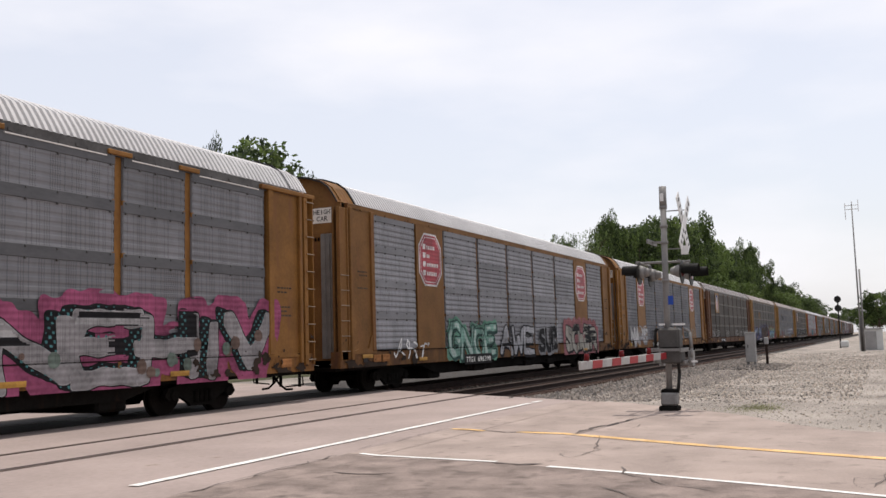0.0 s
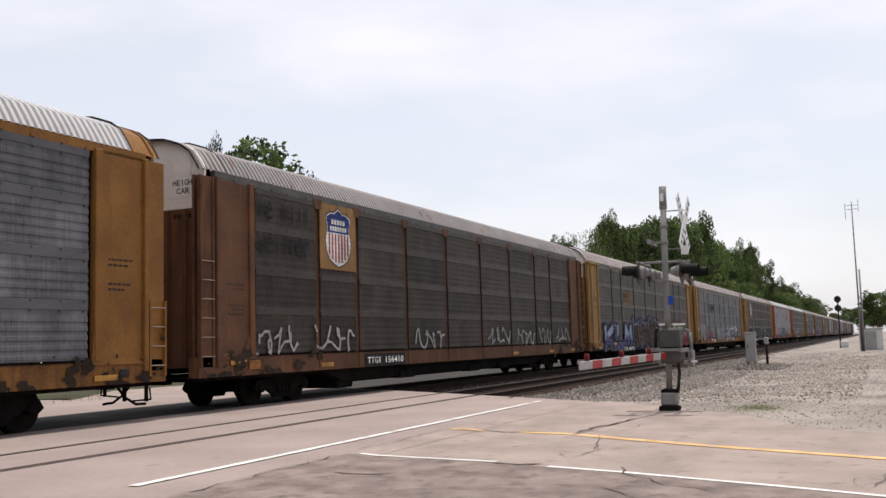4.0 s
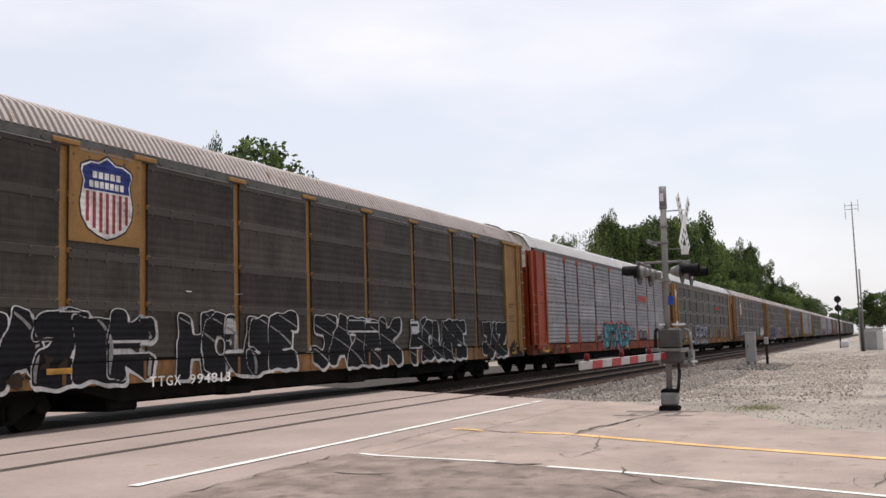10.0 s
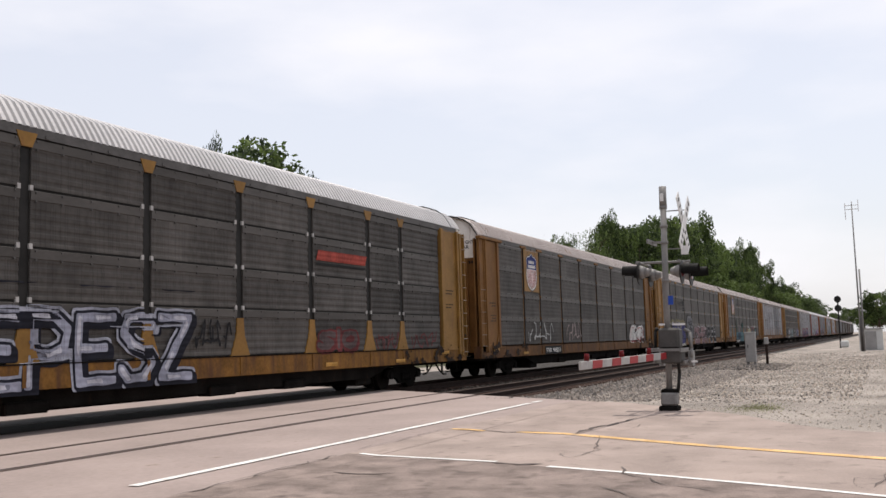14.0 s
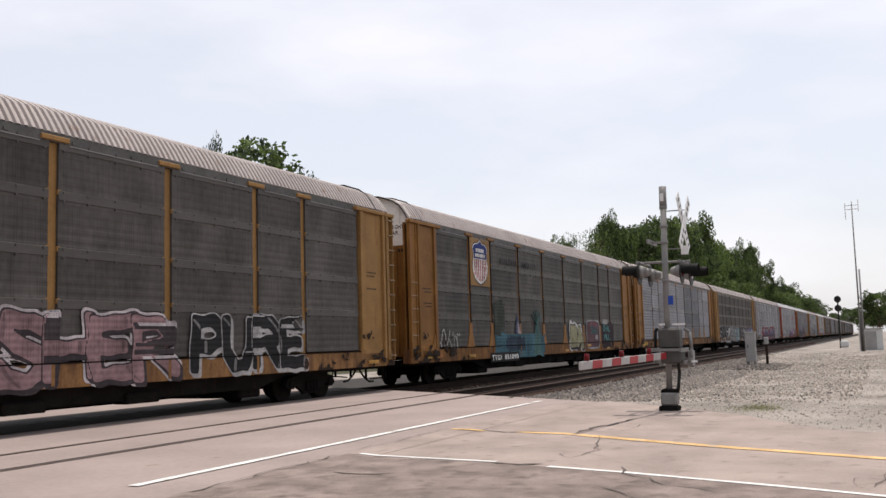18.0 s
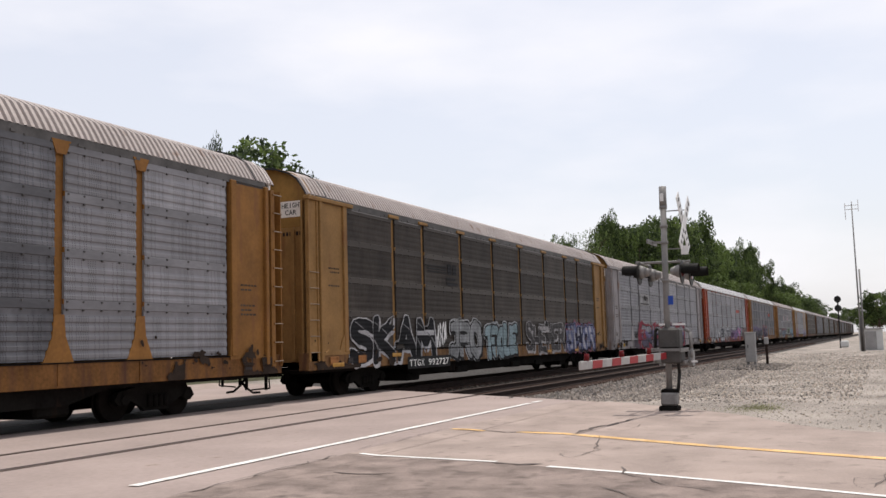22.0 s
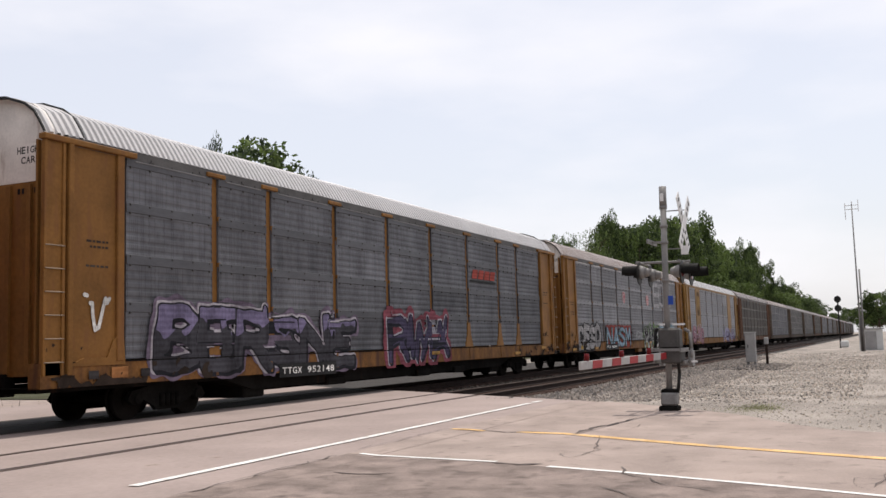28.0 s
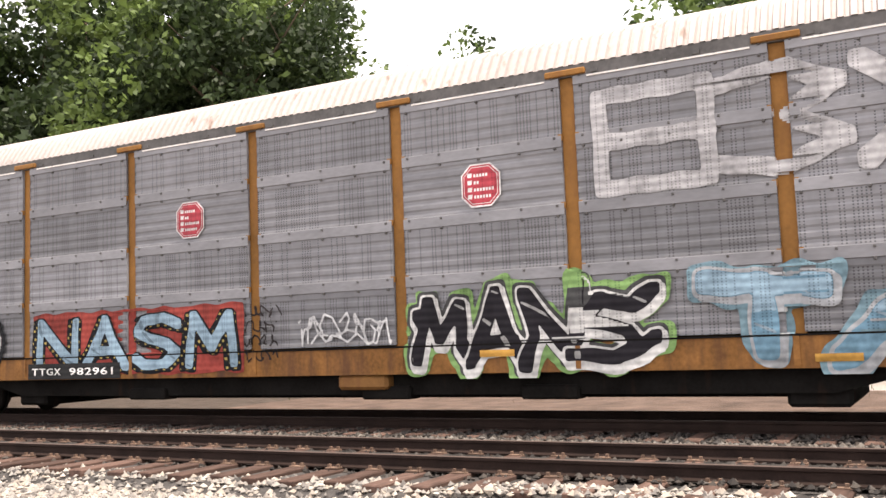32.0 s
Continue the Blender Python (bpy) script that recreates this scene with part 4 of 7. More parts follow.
    return part(name, raw_mesh(name, verts, faces, *mats, index=idx), None, car, label or "sprayed graffiti letters")


def tag(car, x0, x1, z0, z1, color, seed=1, width=0.035, turns=6, label="thin sprayed scrawl"):
    """A hand-drawn tag: looping strokes of one pen."""
    rnd = random.Random(seed)
    xs, zs = np.arange(x0 - 0.2, x1 + 0.2, 0.026), np.arange(max(0.66, z0 - 0.2), z1 + 0.2, 0.026)
    X, Z = np.meshgrid(xs, zs, indexing="ij")
    D = np.full(X.shape, 9.0)
    n = turns * 6
    ph = [rnd.uniform(0, 6.28) for _ in range(5)]
    pts = []
    for i in range(n + 1):
        t = i / n
        pts.append((x0 + (x1 - x0) * (t + 0.09 * math.sin(t * turns * 5.3 + ph[0]) * min(1, 4 * t, 4 - 4 * t)), (z0 + z1) / 2 + (z1 - z0) / 2 * (0.65 * math.sin(t * turns * 4.1 + ph[1]) + 0.35 * math.sin(t * turns * 8.7 + ph[2]))))
    for i, ((ax, az), (bx, bz)) in enumerate(zip(pts, pts[1:])):
        if (i + seed) % 11 == 0:
            continue
        dx, dz = bx - ax, bz - az
        t = np.clip(((X - ax) * dx + (Z - az) * dz) / (dx * dx + dz * dz + 1e-9), 0, 1)
        D = np.minimum(D, np.hypot(X - ax - t * dx, Z - az - t * dz))
    v, f = iso(D - width * 0.55, xs, zs)
    return part("scrawl", raw_mesh("scrawl", [on_side(a, FRONT - 0.001, b) for a, b in v], f, paint(color)), None, car, label)


def number(car, text, x0, x1, z0, z1, color=(0.78, 0.76, 0.72), plate=(0.02, 0.02, 0.02), name="lettering"):
    bm = bmesh.new()
    y = FRONT - 0.014
    if plate:
        box(bm, x0 - 0.12, x1 + 0.12, y - 0.002, y, z0 - 0.07, z1 + 0.07, 0)
    write(bm, text, x0, x1, z0 + 0.01, z1 - 0.02, y - 0.006, 1, 0.012, gap=0.24)
    return part(name, bm, [paint(plate or (0.02, 0.02, 0.02)), paint(color)], car, "stencilled reporting mark")


def octagon_sign(car, x, z, w, h):
    """Red octagon herald with a white rim and white bars for its words."""
    bm = bmesh.new()
    y = FRONT + 0.02

    def octa(a, b, y, m):
        c = 0.24
        pts = [(-a, -b + 2 * b * c), (-a + 2 * a * c, -b), (a - 2 * a * c, -b), (a, -b + 2 * b * c), (a, b - 2 * b * c), (a - 2 * a * c, b), (-a + 2 * a * c, b), (-a, b - 2 * b * c)]
        bm.faces.new([bm.verts.new((x + p, y, z + q)) for p, q in pts]).material_index = m
    octa(w / 2, h / 2, y, 1)
    octa(w / 2 * 0.93, h / 2 * 0.93, y - 0.002, 0)
    octa(w / 2 * 0.86, h / 2 * 0.86, y - 0.004, 1)
    octa(w / 2 * 0.83, h / 2 * 0.83, y - 0.006, 0)
    for i, (a, b) in enumerate(((0.0, 0.72), (0.0, 0.35), (0.0, 0.95), (0.1, 0.85))):
        zz = z + h * (0.24 - 0.165 * i)
        prism(bm, [(x - w * 0.33, zz - h * 0.05), (x - w * 0.23, zz - h * 0.05), (x - w * 0.21, zz + h * 0.05), (x - w * 0.33, zz + h * 0.05)], y - 0.010, y - 0.008, 1)
        for k in range(7):
            u0 = x - w * 0.17 + w * 0.075 * k
            if (k + 0.5) / 7 < b:
                box(bm, u0, u0 + w * 0.048, y - 0.010, y - 0.008, zz - h * 0.045, zz + h * 0.025, 1)
    return part("herald", bm, [paint((0.34, 0.03, 0.045), 0.4), paint((0.56, 0.53, 0.52), 0.4)], car, "red octagonal herald with a white rim")


def shield_sign(car, x, z, w, h, plate=True, faded=False):
    """Shield herald: blue head with white bars above red and white stripes, on a tan plate."""
    bm = bmesh.new()
    y = FRONT + 0.012
    if plate:
        box(bm, -9.20, -7.40, y + 0.004, y + 0.02, 3.30, 5.0, 3)
    half = [(0.0, -0.5), (0.16, -0.46), (0.34, -0.38), (0.45, -0.24), (0.48, -0.08), (0.44, 0.08), (0.42, 0.18), (0.47, 0.30), (0.45, 0.36), (0.30, 0.42), (0.16, 0.42), (0.0, 0.5)]

    def outline(k, lo, hi):
        pts = [(a * k, b * k) for a, b in half if lo <= b <= hi]
        return [(x + a * w, z + b * h) for a, b in pts] + [(x - a * w, z + b * h) for a, b in reversed(pts) if a > 1e-6]
    bm.faces.new([bm.verts.new((a, y + 0.002, b)) for a, b in outline(1.10, -9, 9)]).material_index = 4
    bm.faces.new([bm.verts.new((a, y, b)) for a, b in outline(1.05, -9, 9)]).material_index = 1
    bm.faces.new([bm.verts.new((a, y - 0.003, b)) for a, b in outline(1.0, 0.05, 9)]).material_index = 2
    for i in range(7):
        u = -0.40 + i * 0.125
        lo = -0.46 + 1.0 * (abs(u + 0.03) ** 2)
        bm.faces.new([bm.verts.new(p) for p in ((x + u * w, y - 0.003, z + lo * h), (x + (u + 0.06) * w, y - 0.003, z + lo * h), (x + (u + 0.06) * w, y - 0.003, z + 0.06 * h), (x + u * w, y - 0.003, z + 0.06 * h))]).material_index = 0
    for zz, n in ((0.275, 5), (0.155, 7)):
        ww = 0.56 if n == 5 else 0.68
        for k in range(n):
            u0 = x + w * (-ww / 2 + ww * k / n)
            box(bm, u0, u0 + w * ww / n * 0.74, y - 0.008, y - 0.005, z + h * (zz - 0.042), z + h * (zz + 0.042), 1)
    bm.normal_update()
    return part("herald", bm, [paint((0.30, 0.04, 0.05)), paint((0.62, 0.60, 0.57)), paint((0.025, 0.04, 0.17)), TAN_PALE, paint((0.03, 0.03, 0.045))], car, "shield herald with red and white stripes under a blue head")


def bars_logo(car, bars, color, label, slant=0.0):
    """A company mark drawn as plain shapes: rectangles x0, x1, z0, z1."""
    bm = bmesh.new()
    y = FRONT + 0.02
    for x0, x1, z0, z1 in bars:
        s = slant * (z1 - z0)
        prism(bm, [(x0, z0), (x1, z0), (x1 + s, z1), (x0 + s, z1)], y - 0.004, y)
    return part("company_mark", bm, paint(color), car, label)


GRIME = material("road_grime", (0.030, 0.021, 0.016), 0.9, dark=0.6, scale=3, fine=30, bump=0)


RUNG = material("worn_rung_steel", (0.22, 0.17, 0.125), 0.5, 0.3, dark=0.7, scale=4, fine=30)


# meshes shared by all cars
def post_mesh(kind, mat, flared, pale=False):
    """An upright set back between the screens, with its cap."""
    bm = bmesh.new()
    w = 0.11
    y0, y1 = -CAR_W - 0.022, -CAR_W + 0.03
    if flared:
        prism(bm, [(-0.34, 1.17), (0.34, 1.17), (0.15, 1.62), (w, 2.0), (-w, 2.0), (-0.15, 1.62)], y0, y1)
    box(bm, -w - 0.02, w + 0.02, -CAR_W + SINK, -CAR_W + SINK + 0.05, 1.17, 5.02, bevel=0.01)
    if kind == "capped":
        box(bm, -0.31, 0.31, y0 - 0.045, y1, 5.0, 5.09, bevel=0.012)
    if kind == "bracket":
        prism(bm, [(-w, 4.8), (w, 4.8), (0.22, 5.05), (-0.22, 5.05)], y0 - 0.012, y1 - 0.04)
    for z in ROWS[1:4]:
        for sx in (-w - 0.02, w + 0.02):
            box(bm, sx - 0.035, sx + 0.035, y0 + 0.015, y1, z - 0.045, z + 0.045, 1)
    return mesh_of("post", bm, mat, GATE_WHITE if pale else mat)


def sill_mesh(mat):
    bm = bmesh.new()
    y0 = -CAR_W - 0.03
    prism(bm, [(-13.95, 0.74), (13.95, 0.74), (13.95, 1.17), (-13.95, 1.17)], y0, -CAR_W + 0.25)
    for x in POSTS:
        box(bm, x - 0.04, x + 0.04, y0 - 0.018, y0 + 0.01, 0.78, 1.15)
    box(bm, -13.3, 13.3, y0 - 0.022, y0 + 0.01, 1.152, 1.176, 1)
    return mesh_of("side_sill", bm, mat, BLACK_STEEL)


def end_panel_mesh(mat, side):
    """The smooth corner of the side wall with its upright ribs."""
    bm = bmesh.new()
    y0 = -CAR_W - 0.02
    prism(bm, [(12.05, 1.17), (13.35, 1.17), (13.35, 5.04), (12.05, 5.04)], y0, -CAR_W + 0.06)
    box(bm, 12.05, 12.23, y0 - 0.06, y0 + 0.01, 1.17, 5.04, bevel=0.015)
    box(bm, 13.30, 13.42, y0 - 0.08, y0 + 0.01, 0.95, 5.04, bevel=0.015)
    box(bm, 13.56, 13.90, y0 + 0.16, y0 + 0.21, 0.95, 5.02)
    prism(bm, [(12.0, 1.1), (13.4, 1.1), (13.0, 1.24), (12.45, 1.24), (12.30, 1.55), (12.05, 1.75)], y0 - 0.035, y0 + 0.004)
    if side < 0:
        for v in bm.verts:
            v.co.x = -v.co.x
        bmesh.ops.reverse_faces(bm, faces=bm.faces)
    return mesh_of("corner_panel", bm, mat)


def ladder_mesh(mat, side, low):
    """A full ladder between two stiles, or four low grab irons on a plain plate."""
    bm = bmesh.new()
    y = -CAR_W - 0.06
    if low:
        box(bm, 13.40, 13.90, -CAR_W - 0.03, -CAR_W + 0.05, 0.95, 5.04, bevel=0.01)
        for z in (1.05, 1.42, 1.79, 2.16):
            rod(bm, (13.48, y - 0.03, z), (13.86, y - 0.03, z), 0.013, n=6, mat=1)
        for x in (13.46, 13.88):
            box(bm, x - 0.02, x + 0.02, y - 0.035, y + 0.04, 0.85, 2.3)
        if side < 0:
            for v in bm.verts:
                v.co.x = -v.co.x
            bmesh.ops.reverse_faces(bm, faces=bm.faces)
        return mesh_of("ladder", bm, mat, RUNG)
    box(bm, 13.51, 13.66, y - 0.03, y + 0.16, 0.90, 5.0, bevel=0.008)
    box(bm, 13.885, 13.915, y - 0.03, y + 0.16, 0.90, 5.0)
    z = 1.02
    while z < 4.95:
        rod(bm, (13.58, y - 0.055, z), (13.91, y - 0.055, z), 0.013, n=6, mat=1)
        for x in (13.585, 13.90):
            box(bm, x - 0.012, x + 0.012, y - 0.06, y - 0.025, z - 0.02, z + 0.02)
        z += 0.43
    if side < 0:
        for v in bm.verts:
            v.co.x = -v.co.x
        bmesh.ops.reverse_faces(bm, faces=bm.faces)
    return mesh_of("ladder", bm, mat, RUNG)


def corner_plate_mesh(mat):
    """Blank end of the side wall, with two upright ribs and grab irons low down."""
    bm = bmesh.new()
    y = -CAR_W - 0.03
    box(bm, -13.92, -13.42, y, y + 0.08, 0.95, 5.0, bevel=0.01)
    for x in (-13.90, -13.50):
        box(bm, x - 0.03, x + 0.03, y - 0.035, y + 0.01, 0.95, 5.0, bevel=0.008)
    for k in range(6):
        z = 1.18 + 0.40 * k
        rod(bm, (-13.91, y - 0.045, z), (-13.49, y - 0.045, z), 0.012, n=6, mat=1)
    return mesh_of("corner_plate", bm, mat, RUNG)


def n_grime(car):
    """One of three splash patterns for a car."""
    return sum(ord(ch) for ch in car.name) % 3


def grime_mesh(side, kind):
    xs, zs = np.arange(9.2, 13.9, 0.045), np.arange(0.742, 1.75, 0.035)
    F = np.zeros((len(xs), len(zs)))
    for i, x in enumerate(xs):
        for j, z in enumerate(zs):
            w = noise.noise((x * 1.6 + 7 * kind, z * 2.2, 3 * side)) + 0.6 * noise.noise((x * 5, z * 6 + 3 * kind, side)) + 0.35 * noise.noise((x * 13, z * 13, kind))
            F[i, j] = -(w - 0.22 - 0.75 * max(0.0, z - 0.85) + 0.25 * math.exp(-((x - 12.9) / 0.9) ** 2))
    v, f = iso(F, xs, zs)
    return raw_mesh("grime", [(side * a, FRONT - 0.045 if a > 11.98 and b > 0.95 else FRONT - 0.0205, b) for a, b in v], [q if side > 0 else q[::-1] for q in f], GRIME)


def header_mesh(mat, side):
    """The rail cap over the corner panel."""
    bm = bmesh.new()
    box(bm, 11.75, 13.98, -CAR_W - 0.11, -CAR_W + 0.05, 5.0, 5.10, bevel=0.012)
    if side < 0:
        for v in bm.verts:
            v.co.x = -v.co.x
        bmesh.ops.reverse_faces(bm, faces=bm.faces)
    return mesh_of("corner_header", bm, mat)


def end_wall_mesh(mat, upper, side):
    """Lower doors or upper board of a car's end."""
    bm = bmesh.new()
    x0, x1 = (13.62, 13.68)
    lo = [(-1.42, 0.95), (1.42, 0.95), (1.42, 4.346), (-1.42, 4.346)]
    hi = [(-1.42, 4.35), (1.42, 4.35), (1.46, 5.1)] + [(-y, z) for y, z in ROOF_EDGE[1:]] + [(y, z) for y, z in reversed(ROOF_EDGE[1:-1])] + [(-1.46, 5.1)]
    outline = hi if upper else lo
    a = [bm.verts.new((side * x1, y, z)) for y, z in outline]
    b = [bm.verts.new((side * x0, y, z)) for y, z in outline]
    bm.faces.new(a)
    bm.faces.new(list(reversed(b)))
    for i in range(len(a)):
        bm.faces.new((a[i], b[i], b[(i + 1) % len(a)], a[(i + 1) % len(a)]))
    bmesh.ops.recalc_face_normals(bm, faces=bm.faces)
    return mesh_of("end_door", bm, mat)


def end_rib_mesh(mat):
    bm = bmesh.new()
    box(bm, -0.025, 0.025, -0.05, 0.05, 1.0, 4.3)
    return mesh_of("end_rib", bm, mat)


def underframe_mesh():
    bm = bmesh.new()
    prism(bm, [(-13.8, 0.66), (-8.7, 0.66), (-7.7, 0.41), (7.7, 0.41), (8.7, 0.66), (13.8, 0.66), (13.8, 0.76), (-13.8, 0.76)], -CAR_W + 0.22, CAR_W - 0.22)
    box(bm, -7.6, 7.6, -0.35, 0.35, 0.30, 0.42)
    for x in (-7.9, 7.1):
        box(bm, x, x + 0.8, -CAR_W + 0.3, CAR_W - 0.3, 0.22, 0.6, bevel=0.05)
    for x in (-4.6, 0.6, 3.4):
        box(bm, x, x + 0.9, -CAR_W + 0.12, -CAR_W + 0.5, 0.34, 0.55, bevel=0.03)
    box(bm, -13.95, 13.95, -CAR_W, CAR_W, 0.745, 0.755)
    box(bm, -13.6, 13.6, -CAR_W + 0.1, CAR_W - 0.1, 1.0, 1.1)
    return mesh_of("underframe", bm, BLACK_STEEL)


def wheelset_mesh():
    bm = bmesh.new()
    rod(bm, (0, -0.95, 0), (0, 0.95, 0), 0.085, n=10)
    for y in (-0.80, 0.66):
        rod(bm, (0, y, 0), (0, y + 0.14, 0), 0.40, n=28)
        yy = y - 0.012 if y < 0 else y + 0.152
        rod(bm, (0, yy - 0.01, 0), (0, yy + 0.01, 0), 0.16, n=16)
        rod(bm, (0, y + (0.13 if y < 0 else 0.0), 0), (0, y + (0.16 if y < 0 else -0.03), 0), 0.44, n=28)
    return mesh_of("wheelset", bm, WHEEL_STEEL)


def side_frame_mesh():
    bm = bmesh.new()
    for y in (-1.06, 0.96):
        prism(bm, [(-1.15, 0.40), (-1.05, 0.56), (-0.5, 0.66), (0.5, 0.66), (1.05, 0.56), (1.15, 0.40), (1.02, 0.30), (0.75, 0.40), (0.42, 0.24), (0.34, 0.16), (-0.34, 0.16), (-0.42, 0.24), (-0.75, 0.40), (-1.02, 0.30)], y, y + 0.10)
        for x in (-0.22, -0.07, 0.08, 0.23):
            rod(bm, (x, y - 0.02, 0.24), (x, y - 0.02, 0.48), 0.06, n=8)
        for x in (-0.89, 0.89):
            rod(bm, (x, y - 0.05, 0.41), (x, y + 0.1, 0.41), 0.11, n=10)
    box(bm, -0.2, 0.2, -1.0, 1.0, 0.42, 0.62)
    return mesh_of("side_frame", bm, BLACK_STEEL)


def coupler_mesh():
    bm = bmesh.new()
    box(bm, 13.6, 14.42, -0.11, 0.11, 0.66, 0.90, bevel=0.02)
    box(bm, 14.30, 14.56, -0.17, 0.14, 0.62, 0.94, bevel=0.04)
    box(bm, 13.5, 13.75, -0.45, 0.45, 0.60, 1.0, bevel=0.02)
    pts = [(13.8, -0.45, 0.62), (13.95, -0.5, 0.42), (14.25, -0.5, 0.27), (14.55, -0.48, 0.26)]
    tube(bm, pts, 0.028, 8)
    tube(bm, [(13.7, -1.35, 0.62), (13.72, -1.36, 0.40), (13.78, -0.8, 0.36)], 0.018, 6)
    for y in (-1.3, -0.75):
        box(bm, 13.66, 13.72, y, y + 0.05, 0.36, 0.7)
    return bm


cp = coupler_mesh()
COUPLER_R = mesh_of("coupler", cp, BLACK_STEEL)
cp = coupler_mesh()
bmesh.ops.rotate(cp, verts=cp.verts, cent=(0, 0, 0), matrix=Matrix.Rotation(math.pi, 3, "Z"))
COUPLER_L = mesh_of("coupler", cp, BLACK_STEEL)
UNDER, WHEELSET, FRAME_SIDE = underframe_mesh(), wheelset_mesh(), side_frame_mesh()
SHARED = {}


def shared(key, make):
    if key not in SHARED:
        SHARED[key] = make()
    return SHARED[key]


def far_side_mesh(mat):
    bm = bmesh.new()
    box(bm, -13.62, 13.62, CAR_W - 0.05, CAR_W, 0.76, 5.13)
    return mesh_of("far_wall", bm, mat)


def eave_mesh(x0, x1, mat):
    bm = bmesh.new()
    box(bm, x0, x1, -CAR_W - 0.02, -CAR_W + 0.10, 4.985, 5.15)
    x = x0 + 0.7
    while x < x1:
        box(bm, x - 0.05, x + 0.05, -CAR_W - 0.04, -CAR_W, 5.0, 5.05)
        x += 1.46
    return mesh_of("eave_rail", bm, mat)


def slit_mesh(x0, x1, mat):
    """The flange that shows between eave and screens; its sunlight is painted as a pale strip."""
    bm = bmesh.new()
    box(bm, x0, x1, -CAR_W - 0.035, -CAR_W + 0.02, 4.95, 4.972)
    return mesh_of("eave_flange", bm, mat)


TRUCK_X = 10.25


def end_text_mesh():
    """Black words on a pale patch, high on the end wall."""
    bm = bmesh.new()
    write(bm, "HEIGHT", 0.0, 0.62, 4.86, 4.98, 0.0, 1, 0.02, gap=0.2)
    write(bm, "CAR", 0.10, 0.44, 4.68, 4.80, 0.0, 1, 0.02, gap=0.2)
    for k in range(6):
        box(bm, 0.02 + 0.1 * k, 0.085 + 0.1 * k, -0.001, 0.0, 4.14, 4.24, 1)
    for v in bm.verts:
        v.co = Vector((-13.684, -0.62 - v.co.x, v.co.z))
    vs = [bm.verts.new((-13.682, y, z)) for y, z in ((-0.55, 4.62), (-1.32, 4.62), (-1.32, 5.03), (-0.55, 5.03))]
    bm.faces.new(vs)
    return mesh_of("end_lettering", bm, WHITE_PAINT, BLACK_PAINT)


def roof_end_mesh(mat, side, plain):
    """The last stretch of roof, plain or ribbed, falling a little towards the end."""
    me = roof_mesh("roof_end", -0.40, 0.40, mat, depth=0.004 if plain else 0.045)
    for v in me.vertices:
        k = (v.co.x * side + 0.40) / 0.80
        v.co.y *= 1 - 0.035 * k
        v.co.z = 5.13 + (v.co.z - 5.13) * (1 - 0.07 * k) + 0.012
        v.co.x += side * 13.42
    return me


def seam_mesh(x):
    verts, prof = [], [(y * 1.012, z + 0.035) for y, z in roof_profile()]
    k = 1.0 if abs(x) < 13.5 else 0.955
    for dx, up in ((-0.028, -0.05), (-0.02, 0.0), (0.02, 0.0), (0.028, -0.05)):
        verts += [(x + dx, y * k, 5.13 + (z - 5.13) * k + up + 0.02 * (k == 1)) for y, z in prof]
    n = len(prof)
    return raw_mesh("roof_seam", verts, [(a * n + j, (a + 1) * n + j, (a + 1) * n + j + 1, a * n + j + 1) for a in range(3) for j in range(n - 1)], BLACK_PAINT)


